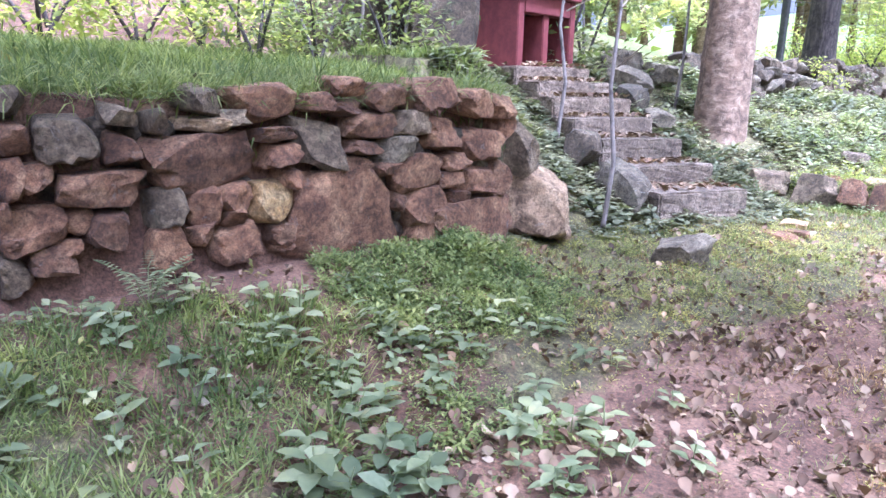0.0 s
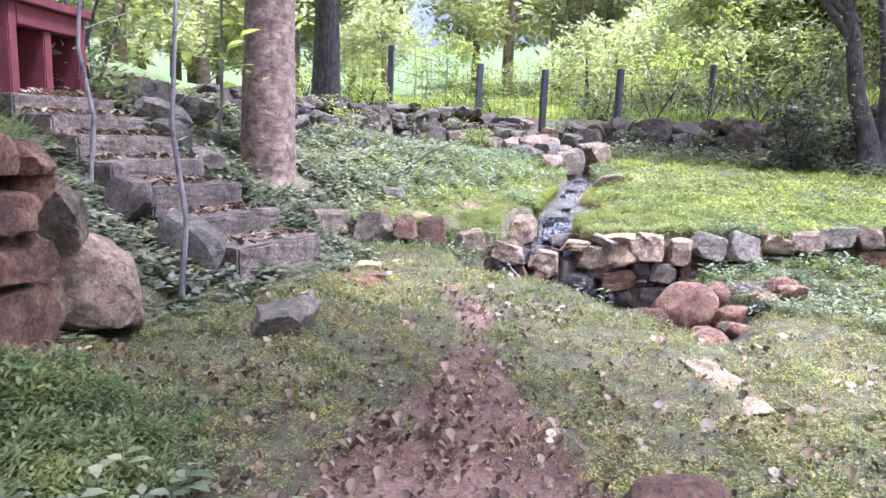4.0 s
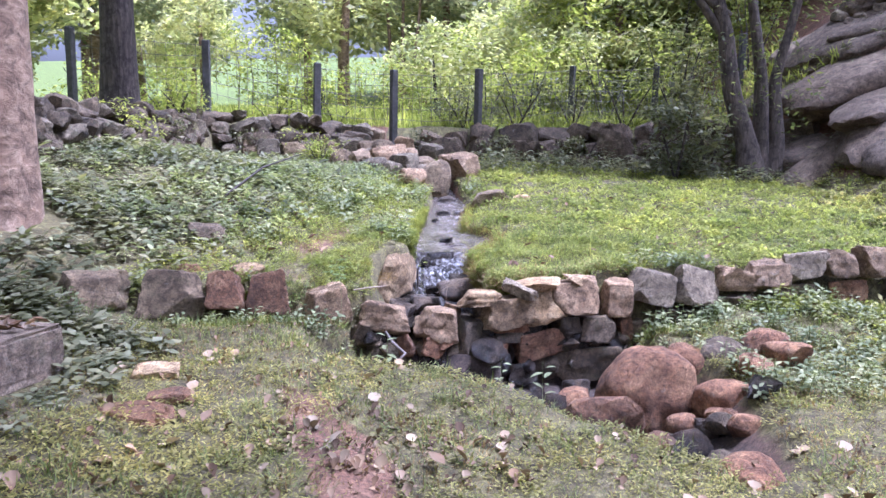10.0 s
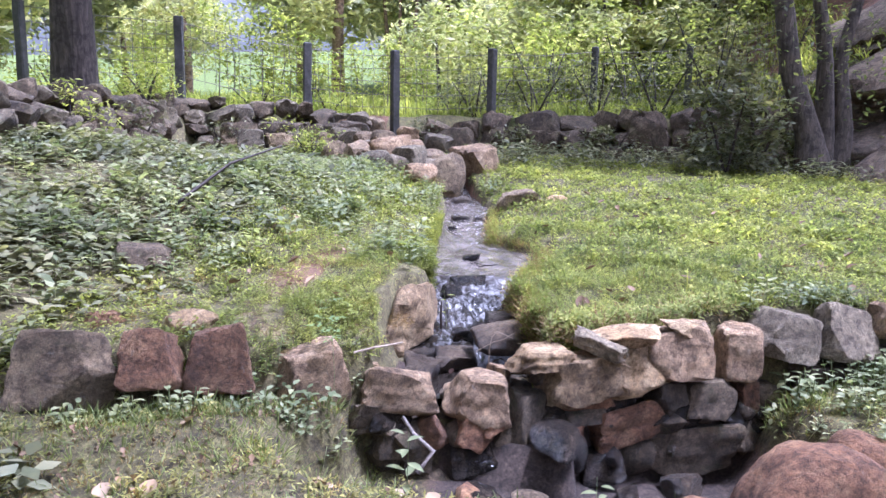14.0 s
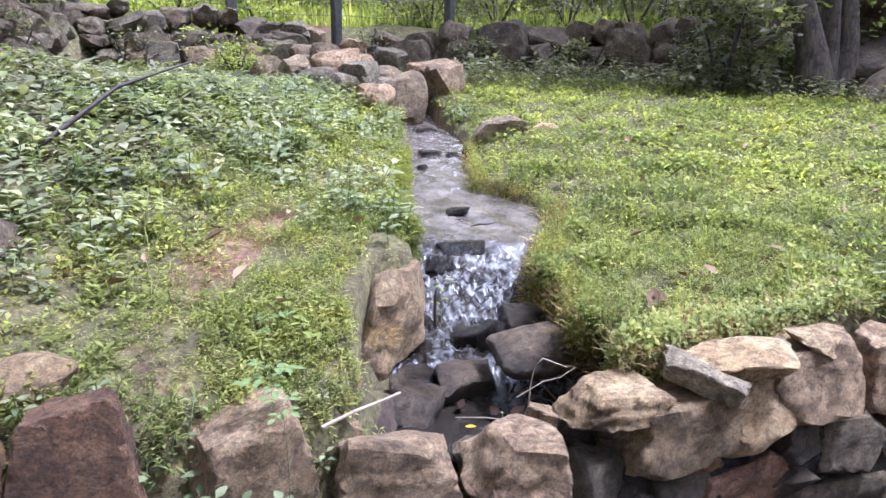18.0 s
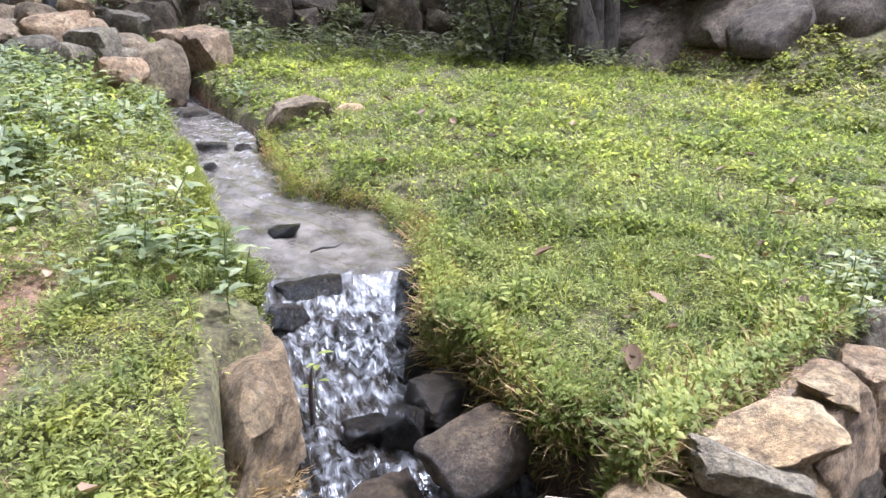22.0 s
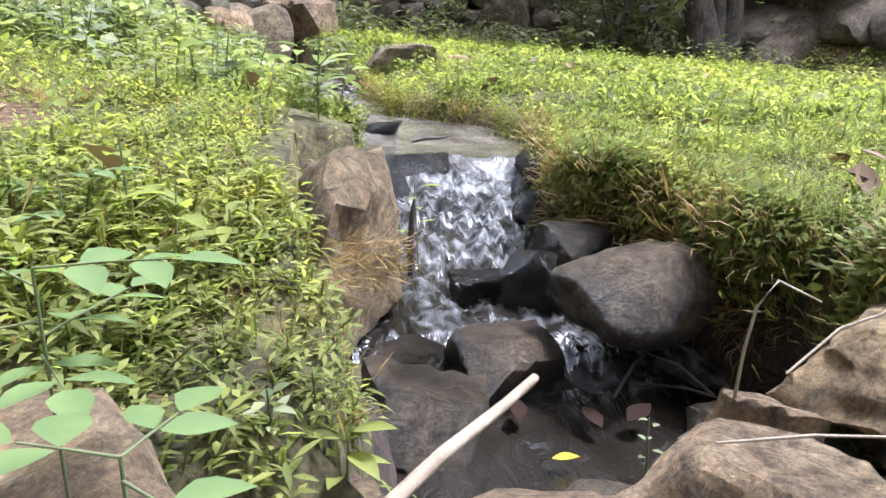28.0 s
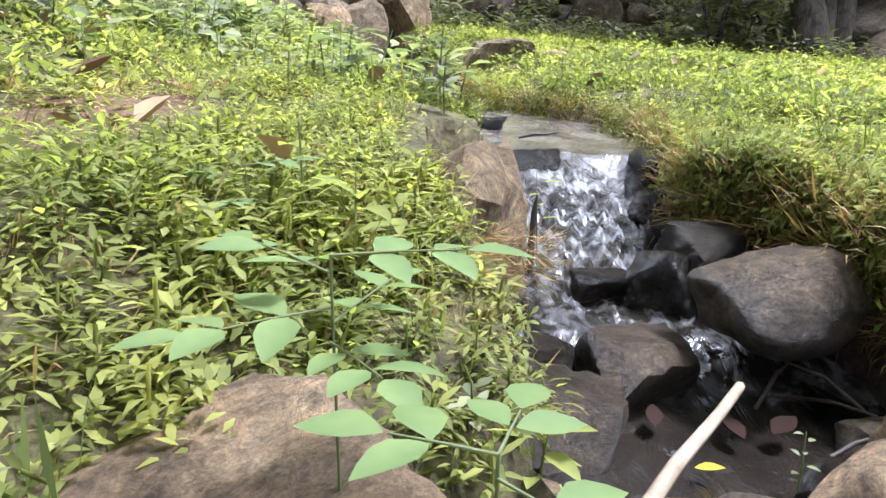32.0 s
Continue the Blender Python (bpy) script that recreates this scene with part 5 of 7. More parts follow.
# the high clumps are added unseen, to shade the far wall and darken reflections
child("crown", crown_mesh("crown", ragged((3.2, 9.3, 4.4), (2.4, 1.5, 1.9), 60, 0.55, 7) + ragged((5.2, 9.8, 6.0), (3.4, 2.2, 1.6), 40, 0.75, 8) + ragged((0.2, 8.8, 7.0), (3.6, 1.9, 1.0), 50, 0.75, 81) + ragged((1.8, 10.9, 5.7), (3.4, 1.5, 0.9), 80, 0.6, 83) + [(3.5, 8.5, 2.6, 0.5), (3.0, 8.6, 3.1, 0.55), (4.5, 8.5, 2.9, 0.5), (3.9, 8.3, 3.4, 0.6), (2.4, 8.7, 3.5, 0.55), (4.9, 8.8, 2.4, 0.4), (3.6, 8.35, 1.9, 0.4), (4.3, 8.4, 2.2, 0.4), (3.2, 8.4, 1.6, 0.4), (4.6, 8.5, 1.7, 0.35), (3.9, 8.4, 2.7, 0.45)], 130, 0.11, tree_leaf, 9), right)

# added tree out of view; its crown only blocks sun from wall and lawn
shade = tagged(new("shade_tree"), "unseen tree added to shade the tall wall and lower lawn", "tree")
child("trunk", trunk_mesh("trunk", [(8.4, -5.6, -0.7, 0.4), (8.3, -5.5, 1.5, 0.3), (7.9, -5.3, 5.0, 0.24), (7.0, -5.0, 8.0, 0.14)], dark_bark, 14, 31), shade)
for k, (x, y) in enumerate(((3.5, -4.6), (4.6, -2.6), (4.4, -6.6))):
    child("limb", limb_mesh("limb", [(7.7, -5.2, 5.8 + 0.3 * k, 0.13), ((7.7 + x) / 2, (y - 5.2) / 2, 7.4, 0.08), (x, y, 8.0, 0.04)], dark_bark), shade)
child("crown", crown_mesh("crown", ragged((2.9, -6.6, 8.4), (3.4, 4.2, 1.2), 150, 0.75, 33) + ragged((-0.9, -8.2, 8.6), (2.6, 3.4, 1.0), 60, 0.75, 34), 190, 0.17, tree_leaf, 33), shade)
# another tree added above the view, there only to darken the outcrops
slope_tree = tagged(new("slope_tree"), "unseen tree added to shade the rock slope", "tree")
child("trunk", trunk_mesh("trunk", [(12.5, 10.5, 4.5, 0.4), (12.2, 10.5, 7.0, 0.28), (11.0, 10.4, 10.5, 0.14)], dark_bark, 12, 35), slope_tree)
child("crown", crown_mesh("crown", ragged((9.0, 10.3, 11.0), (4.2, 3.2, 1.3), 120, 0.8, 36), 70, 0.18, tree_leaf, 36), slope_tree)
for k, (x, y, h, lean, top) in enumerate(((-2.06, -4.18, 3.4, -0.15, 0.5), (-3.86, -3.45, 3.2, -0.25, 0.6), (-4.9, -5.0, 3.0, 0.1, 0.5), (-5.6, -5.3, 3.2, 0.1, 0.5), (-4.6, -0.9, 3.4, 0.1, 0.6))):
    s = tagged(new("sapling"), "thin bare-stemmed sapling with a few green leaves", "sapling", "saplings")
    z = land_z(x, y)
    stem = child("stem", limb_mesh("stem", [(x, y, z - 0.05, 0.026), (x + 0.04, y + 0.05, z + h * 0.2, 0.022), (x + lean * 0.5, y + 0.05, z + h * 0.4, 0.019), (x + lean * 0.3, y + 0.1, z + h * 0.7, 0.015), (x + lean, y + 0.1, z + h, 0.008)], grey_bark, 7), s)
    for j in range(3):
        a = 2.1 * j + k
        child("twig", limb_mesh("twig", [(x + lean * 0.25, y + 0.08, z + h * (0.45 + 0.15 * j), 0.009), (x + lean * 0.25 + 0.45 * math.cos(a), y + 0.08 + 0.45 * math.sin(a), z + h * (0.52 + 0.15 * j), 0.004)], stick_mat, 5), stem)
    child("leaves", crown_mesh("leaves", [(x + lean * 0.25 + 0.4 * math.cos(2.1 * j + k), y + 0.08 + 0.4 * math.sin(2.1 * j + k), z + h * (0.52 + 0.15 * j), 0.35) for j in range(3)] + [(x + lean, y, z + h, 0.45)], 40, 0.13, lime_leaf, 60 + k, LEAF), s)


def shrub(name, label, at, radii, clumps, clump, density, leaf, mat, seed, group="", shape=LEAF_THIN, category="shrub"):
    s = tagged(new(name), label, category, group)
    z = land_z(at[0], at[1])
    for j in range(3):
        a = 2.1 * j + seed
        child("stem", limb_mesh("stem", [(at[0], at[1], z - 0.05, 0.03), (at[0] + 0.3 * radii[0] * math.cos(a), at[1] + 0.3 * radii[1] * math.sin(a), z + radii[2] * 0.8, 0.02), (at[0] + 0.6 * radii[0] * math.cos(a), at[1] + 0.6 * radii[1] * math.sin(a), z + radii[2] * 1.5, 0.008)], dark_bark, 5), s)
    child("foliage", crown_mesh("foliage", ragged((at[0], at[1], z + radii[2] * 0.85), radii, clumps, clump, seed, -0.9), density, leaf, mat, seed, shape), s)
    return s


shrub("dark_bush", "glossy dark-leaved bush below the rock slope", (2.6, 8.4), (0.8, 0.6, 0.95), 18, 0.35, 260, 0.13, ivy_leaf, 70, shape=LEAF)
shrub("dark_bush", "glossy dark-leaved bush below the rock slope", (3.3, 9.3), (0.7, 0.5, 0.8), 12, 0.35, 200, 0.12, ivy_leaf, 71, shape=LEAF)
for k, (x, y, rx, rz) in enumerate(((-1.9, 10.9, 0.9, 0.5), (-0.7, 11.0, 1.0, 0.6), (0.6, 11.3, 1.0, 0.7), (1.8, 11.4, 1.2, 0.8), (3.0, 11.4, 1.1, 0.9))):
    shrub("creeper", "dense dark creeper over the stone wall and fence", (x, y), (rx, 0.6, rz), 18, 0.4, 200, 0.09, ivy_leaf, 72 + k, "creepers")
for k, (x, y) in enumerate(((-4.6, -5.3), (-5.4, -5.9), (-5.0, -6.7), (-6.0, -4.2))):
    shrub("slope_bush", "dark bush in front of the boulders above the terrace", (x, y), (0.7, 0.6, 0.5), 16, 0.35, 150, 0.1, tree_leaf, 210 + k, "slope bushes")
for k, (x, y, rx, rz) in enumerate(((-0.9, 10.1, 0.5, 0.3), (0.9, 10.3, 0.6, 0.35), (2.7, 10.1, 0.6, 0.45), (4.3, 9.6, 0.6, 0.5))):
    shrub("creeper", "dark creeper hanging over the shaded boulders", (x, y), (rx, 0.4, rz), 14, 0.28, 260, 0.09, ivy_leaf, 172 + k, "creepers")
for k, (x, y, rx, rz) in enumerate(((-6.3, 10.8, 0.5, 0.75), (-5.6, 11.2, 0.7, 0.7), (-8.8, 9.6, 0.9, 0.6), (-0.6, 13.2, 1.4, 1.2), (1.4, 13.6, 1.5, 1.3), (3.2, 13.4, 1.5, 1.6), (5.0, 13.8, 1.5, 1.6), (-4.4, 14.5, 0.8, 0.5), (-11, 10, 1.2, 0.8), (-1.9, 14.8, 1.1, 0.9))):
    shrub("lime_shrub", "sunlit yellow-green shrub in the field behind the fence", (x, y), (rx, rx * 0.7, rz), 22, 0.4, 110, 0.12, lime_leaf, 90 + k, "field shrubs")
for k, (x, y) in enumerate(((-6.5, -7.8), (-6.0, -8.8), (-5.4, -9.8), (-6.6, -6.6))):
    shrub("bank_shrub", "bright leafy shrub above the grassy terrace", (x, y), (0.9, 1.0, 0.5), 18, 0.4, 130, 0.12, lime_leaf, 110 + k, "terrace shrubs")
for k, (x, y) in enumerate(((-7.6, -3.4), (-8.2, -1.8), (-7.4, -0.4), (-8.5, -5.0), (-7.0, -7.0), (-8.2, -8.8), (-6.4, -1.6), (-7.5, -10.8))):
    shrub("slope_bush", "dark bush on the wooded slope behind the stove", (x, y), (1.3, 1.2, 1.3), 26, 0.5, 90, 0.13, tree_leaf, 120 + k, "slope bushes")


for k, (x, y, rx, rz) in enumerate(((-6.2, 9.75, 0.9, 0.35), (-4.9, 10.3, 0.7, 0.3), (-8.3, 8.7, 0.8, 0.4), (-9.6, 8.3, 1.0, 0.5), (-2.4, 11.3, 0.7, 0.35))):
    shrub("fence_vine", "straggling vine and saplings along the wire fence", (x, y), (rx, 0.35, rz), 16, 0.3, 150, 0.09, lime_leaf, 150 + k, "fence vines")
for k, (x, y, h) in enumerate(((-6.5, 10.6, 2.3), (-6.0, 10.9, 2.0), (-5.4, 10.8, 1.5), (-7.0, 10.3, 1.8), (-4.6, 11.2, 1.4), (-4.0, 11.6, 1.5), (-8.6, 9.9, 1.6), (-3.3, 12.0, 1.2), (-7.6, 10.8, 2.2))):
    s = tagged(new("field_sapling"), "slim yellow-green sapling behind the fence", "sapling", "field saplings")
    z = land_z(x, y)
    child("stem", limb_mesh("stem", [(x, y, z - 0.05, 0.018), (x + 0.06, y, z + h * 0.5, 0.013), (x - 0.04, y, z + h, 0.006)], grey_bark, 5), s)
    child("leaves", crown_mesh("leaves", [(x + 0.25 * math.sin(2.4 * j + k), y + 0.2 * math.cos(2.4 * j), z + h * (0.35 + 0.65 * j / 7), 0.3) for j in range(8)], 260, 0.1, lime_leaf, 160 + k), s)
for k, (x, y, rx, rz) in enumerate(((-7.2, 7.5, 0.6, 0.3), (-6.2, 8.2, 0.6, 0.35), (-5.0, 8.6, 0.5, 0.3), (-6.6, 6.2, 0.5, 0.4), (-6.5, 4.6, 0.5, 0.4), (-3.0, 9.7, 0.5, 0.3), (-4.2, 7.4, 0.4, 0.3))):
    shrub("wall_creeper", "straggling creeper growing over the tumbled stones", (x, y), (rx, 0.4, rz), 12, 0.28, 190, 0.08, ivy_leaf if k % 2 else lime_leaf, 190 + k, "wall creepers")
hill_kinds = []
for k, mat in enumerate((haze_hill_leaf, lime_leaf, haze_hill_leaf)):
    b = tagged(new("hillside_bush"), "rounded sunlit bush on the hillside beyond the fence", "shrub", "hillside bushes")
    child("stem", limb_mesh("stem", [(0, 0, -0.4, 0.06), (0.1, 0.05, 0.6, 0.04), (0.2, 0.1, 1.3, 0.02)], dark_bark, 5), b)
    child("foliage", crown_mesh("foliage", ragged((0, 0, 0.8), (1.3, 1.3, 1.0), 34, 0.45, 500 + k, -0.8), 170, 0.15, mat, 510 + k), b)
    hill_kinds.append(b)
hr = np.random.default_rng(91)
hill_spots = [(x, y) for y in (15.5, 17.5, 20, 23, 26.5, 30.5, 35) for x in np.arange(-2.5 - 0.05 * y, 9 + 0.1 * y, 2.3 + 0.05 * (y - 15))]
for k, (x, y) in enumerate(hill_spots):
    x, y = x + hr.uniform(-0.8, 0.8), y + hr.uniform(-0.9, 0.9)
    m = pose(x, y, land_z(x, y) + hr.uniform(-0.2, 0.4), 0, 0, hr.uniform(0, 360)) @ Matrix.Diagonal((*[hr.uniform(0.8, 1.5) * (1 + 0.02 * (y - 15))] * 3, 1))
    if k < 3:
        hill_kinds[k].matrix_world = m
    else:
        copy_thing(hill_kinds[int(hr.integers(3))], m)


def field_tree(seed, height, spread, mat):
    t = tagged(new("field_tree"), "leafy tree on the hillside beyond the field", "tree", "hillside trees")
    child("trunk", trunk_mesh("trunk", [(0, 0, -0.5, 0.22), (0.1, 0, height * 0.3, 0.16), (-0.1, 0.1, height * 0.7, 0.08)], pale_bark, 8, seed), t)
    child("crown", crown_mesh("crown", ragged((0, 0, height * 0.6), (spread, spread, height * 0.38), 46, spread * 0.3, seed), 180 / max(1, spread * 0.4), 0.25 * max(1, spread / 2), mat, seed), t)
    return t


kinds = [field_tree(201, 5.5, 2.2, haze_hill_leaf), field_tree(202, 7.5, 2.8, haze_leaf), field_tree(203, 4.0, 2.0, haze_hill_leaf)]
r = np.random.default_rng(77)
spots = [(-16, 24), (-20, 30), (-25, 22), (-12, 32), (-7, 36), (-3, 40), (0.5, 30), (3, 25), (6, 21), (9, 26), (4, 34), (8, 38), (-10, 44), (-18, 42), (-27, 36), (12, 20), (10, 15.5), (13, 26), (7, 16.5), (2, 20), (5.5, 17.8), (-1, 48), (6, 48), (-6, 52), (-14, 55), (12, 42), (-22, 52), (17, 32), (-34, 30), (-30, 46), (-36, 18), (-28, 12), (-22, 14), (-33, 6), (-18, 9), (0, 24), (9, 19), (-16, 2), (-13, -3), (-14, 6), (-11, -8), (-12, 1.5)]
for k, t in enumerate(kinds):
    x, y = spots[k]
    t.matrix_world = pose(x, y, land_z(x, y), 0, 0, 50 * k)
for k, (x, y) in enumerate(spots[3:]):
    m = pose(x, y, land_z(x, y), 0, 0, r.uniform(0, 360))
    if y > 20 and abs(math.degrees(math.atan2(x - 1, y + 7)) + 26.5) < 5:
        m = m @ Matrix.Diagonal((0.45, 0.45, 0.4, 1))
    copy_thing(kinds[(k + (x > 2)) % 3], m @ Matrix.Diagonal((*[r.uniform(0.8, 1.3) * (1.75 if x < -4 and y > 20 else 1.0)] * 3, 1)))
for k, (x, y) in enumerate(((-13, 48), (-32, 47), (-34, 40), (-40, 36), (-44, 28), (-46, 20), (-26, 30), (-32, 26), (-38, 12), (-24, 20), (-30, 16))):
    copy_thing(kinds[1 - k % 2], pose(x, y, land_z(x, y) - 0.5, 0, 0, 67 * k) @ Matrix.Diagonal((2.0, 2.0, 1.9 + 0.2 * (k % 3), 1)))
bare_tree = tagged(new("slender_tree"), "tall slender pale-stemmed tree far across the field", "tree")
for k, (dx, lean) in enumerate(((0, 0.1), (0.35, 0.9), (-0.3, -0.7))):
    child("trunk", trunk_mesh("trunk", [(-9.0 + dx, 33, 1.6, 0.16), (-9.0 + dx + lean * 0.3, 33, 5, 0.12), (-9.0 + dx + lean, 33, 11, 0.06)], pale_bark, 8, 90 + k), bare_tree)
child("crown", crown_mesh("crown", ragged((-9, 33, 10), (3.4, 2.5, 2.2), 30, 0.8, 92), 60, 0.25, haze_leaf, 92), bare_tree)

# ---------------------------------------------------------------- rock slope
OUTCROP = ((5.3, 8.6, 1.9, 1.3), (6.6, 8.5, 2.4, 1.5), (8.2, 8.6, 2.8, 1.7), (5.2, 9.9, 2.0, 1.4), (6.6, 9.9, 3.0, 1.7), (8.6, 10.1, 3.2, 1.9), (5.6, 11.2, 2.2, 1.6), (7.2, 11.3, 3.0, 1.8), (9.4, 11.6, 3.2, 2.0), (6.2, 7.6, 1.5, 1.0), (8.4, 12.8, 3.0, 2.0), (6.4, 12.6, 2.4, 1.7), (10.6, 10.2, 3.2, 2.2), (10.4, 8.4, 3.0, 2.0), (7.6, 7.4, 2.0, 1.2), (4.5, 9.3, 0.9, 0.8), (3.6, 9.7, 0.9, 0.7))
for k, (x, y, a, b) in enumerate(OUTCROP):
    q = np.random.default_rng(700 + k)
    root = tagged(new("outcrop"), "weathered brown bedrock outcrop, rounded and split, on the slope", "rock", "outcrops")
    root.matrix_world = pose(x, y, land_z(x, y) - 0.35, q.uniform(-2, 12), -27 + q.uniform(-6, 6), 15 + q.uniform(-25, 25))
    for j in range(2):
        s = 1.0 if j == 0 else q.uniform(0.45, 0.6)
        child("slab", rock_mesh("slab", (a * s * 1.5, b * s * 1.5, 1.1 * s), 1230 + 7 * k + j, slope_rock, 4, 10, 0.75), root, pose(j * q.uniform(-0.4, 0.4) * a, j * q.uniform(-0.5, 0.5) * b, 0.3 * j, q.uniform(-7, 7), q.uniform(-7, 7), q.uniform(-15, 15)))
boulder_wall("upper_stone_wall", "rough stone wall high on the rock slope", [(6.6, 12.3, 4.9), (8.0, 11.7, 5.1), (10.5, 11.0, 5.3)], 1.0, 0.42, [grey_rock, dark_rock], 27, 0.5)
for k, (x, y, a) in enumerate(((-6.2, -4.6, 2.2), (-7.6, -4.9, 2.4), (-5.0, -4.4, 1.0))):
    slab_rock("hill_boulder", (x, y, land_z(x, y) + 0.5), (a, a * 0.8, 1.6), dark_rock, "large grey boulder at the back of the terrace", 250 + k, 30 * k, (0, 10), 4, "terrace boulders")
for k, (x, y, a) in enumerate(((-4.6, -1.7, 0.7), (-5.1, -1.3, 0.8), (-4.0, -1.75, 0.5), (-5.7, -1.0, 0.9), (-5.4, -0.5, 0.7))):
    slab_rock("bank_boulder", (x, y, land_z(x, y) + 0.1), (a, a * 0.7, a * 0.6), grey_rock, "mossy boulder on the bank above the steps", 260 + k, 40 * k, (5, 8), 3, "bank boulders")

# ---------------------------------------------------------------- green stuff


def sprig(count, length, width, height, seed):
    r = random.Random(seed)
    return gather([thin_leaf(length * r.uniform(0.7, 1.2), width * r.uniform(0.8, 1.2), r.uniform(0.0, 0.9), r.uniform(0.1, 0.5), r.uniform(0, 0.9) * length, r.uniform(0, 6.3), height * r.uniform(0.0, 1.0)) for _ in range(count)])


def tuft(count, length, width, seed):
    r = random.Random(seed)
    return gather([thin_leaf(length * r.uniform(0.6, 1.2), width, r.uniform(0.8, 1.4), r.uniform(0.1, 0.6), r.uniform(0, 0.06), r.uniform(0, 6.3), 0.0) for _ in range(count)])


def ivy_tuft(count, leaf, width, height, seed):
    r = random.Random(seed)
    return gather([thin_leaf(leaf * r.uniform(0.7, 1.15), leaf * width, r.uniform(-0.1, 0.5), r.uniform(0.1, 0.4), r.uniform(0.0, 0.5) * leaf, i * 2.4 + r.uniform(-0.3, 0.3), height * (0.25 + 0.75 * i / count)) for i in range(count)])


def herb(count, leaf, width, height, seed):
    r = random.Random(seed)
    return gather([leaf_shape(leaf * r.uniform(0.7, 1.15), leaf * width, r.uniform(0.0, 0.5), r.uniform(0.1, 0.4), 0.01, i * 2.4 + r.uniform(-0.3, 0.3), height * (0.35 + 0.65 * i / count)) for i in range(count)] + [tube([(0, 0, -0.03), (0.004, 0.003, height * 0.5), (0, 0, height)], 0.0022, 4)])


def scatter(n, box, keep, seed, size=(0.7, 1.3), lean=0.25, sink=0.01):
    """Places on the land inside a box (x0, x1, y0, y1), kept with the odds that keep(x, y) gives."""
    r = np.random.default_rng(seed)
    x, y = r.uniform(box[0], box[1], n), r.uniform(box[2], box[3], n)
    ok = r.uniform(0, 1, n) < keep(x, y)
    x, y = x[ok], y[ok]
    m = len(x)
    clump = 1 + 0.28 * np.sin(4.1 * x + 2.3 * np.sin(3.1 * y)) * np.sin(3.7 * y + 1.9 * np.sin(2.6 * x)) + 0.18 * np.sin(11 * x + 3 * y) * np.sin(9.5 * y - 4 * x)
    return np.column_stack([x, y, land(x, y) - sink, r.uniform(0, 6.3, m), r.normal(0, lean, m), r.uniform(0, 6.3, m), r.uniform(*size, m) * clump])


def clear(x, y):
    """1 where plants may grow: not in water, gully, walls or steps."""
    d = y - wall_y(x)
    wet = (np.abs(x - stream_x(y)) < stream_half(y) * np.where(y > 1.8, 1.22, 1.12)) & (y > 0.05) & (y < 10)
    wall = (d > -0.02) & (d < np.where(x < -0.95, 0.15, 0.22)) & (x > -2.9)
    tall = (np.abs(x - high_wall_x(y) + 0.15) < 0.2) & (y < -5.3)
    stair = (x < -2.15) & (x > -5.6) & (np.abs(y + 2.7) < 0.63)
    hole = (d > 0) & (d < 0.42) & (x > -0.95) & (x < 0.7)
    stand = np.hypot(x + 0.97, y + 0.78) < 0.3
    return np.where(wet | wall | tall | stair | hole | stand, 0.0, 1.0) * (gully(x, y) < np.where(x < -0.7, 1.1, 0.3))


def patchy(x, y, k=1.0):
    return np.clip(0.6 + 0.45 * np.sin(1.9 * x * k + 0.7 * y) * np.sin(1.6 * y * k - 0.5 * x) + 0.25 * np.sin(5.1 * x * k + 1) * np.sin(4.3 * y * k), 0.12, 1)


def stuff(name, label, shape, places, mat, category="grass"):
    return tagged(new(name, swarm(name, *shape, places, mat)), label, category, kind="stuff")


def open_turf(x, y):
    return clear(x, y) * (1 - 0.93 * bare(x, y))


def not_slab(x, y):
    edge = (x > -0.97 - 0.3 * np.clip(y, 0, 0.55)) & (y > 0.06) & (y < 1.28) & (x < -0.75)
    return 1.0 - edge * 0.97


stuff("lawn_cover", "low bright creeping turf beside the stream", sprig(12, 0.026, 0.0075, 0.06, 1), scatter(15000, (-1.9, 1.3, -0.8, 2.0), lambda x, y: open_turf(x, y) * not_slab(x, y) * (y > wall_y(x)) * np.where(x < -0.9, 0.8, 1.0), 401), turf_leaf)
stuff("lawn_cover", "low bright creeping turf beside the stream", sprig(10, 0.034, 0.014, 0.06, 18), scatter(11000, (-2.8, 2.6, -1.2, 3.6), lambda x, y: open_turf(x, y) * not_slab(x, y) * (y > wall_y(x)) * ((y > 1.6) | (x > 1.0) | (x < -1.7)), 400), turf_leaf)
stuff("lawn_cover", "low bright creeping turf of the upper lawn", sprig(7, 0.055, 0.024, 0.07, 2), scatter(17000, (-4.2, 6.5, 3.2, 9.6), lambda x, y: open_turf(x, y) * np.sqrt(patchy(x, y)), 402), turf_leaf)
stuff("lawn_cover", "low bright creeping turf of the upper lawn", sprig(9, 0.045, 0.02, 0.06, 3), scatter(6500, (2.2, 6.5, 0.8, 4.0), lambda x, y: open_turf(x, y), 403), turf_leaf)
stuff("grass", "short grass and small weeds of the lower lawn", sprig(8, 0.03, 0.01, 0.05, 4), scatter(33000, (-2.3, 3.8, -6.4, 0.6), lambda x, y: open_turf(x, y) * (y < wall_y(x)) * np.clip(0.05 + patchy(x, y, 1.3), 0, 1) * (1 - sm(2.6, 3.8, x)) * (1 - 0.7 * (1 - sm(-6.4, -5.2, y))), 404), lawn_leaf)
stuff("grass", "short grass and small weeds of the lower lawn", tuft(7, 0.075, 0.004, 5), scatter(15000, (-2.2, 4.5, -7.2, 0.6), lambda x, y: open_turf(x, y) * (y < wall_y(x)) * patchy(x, y, 0.8), 405), grass_leaf)
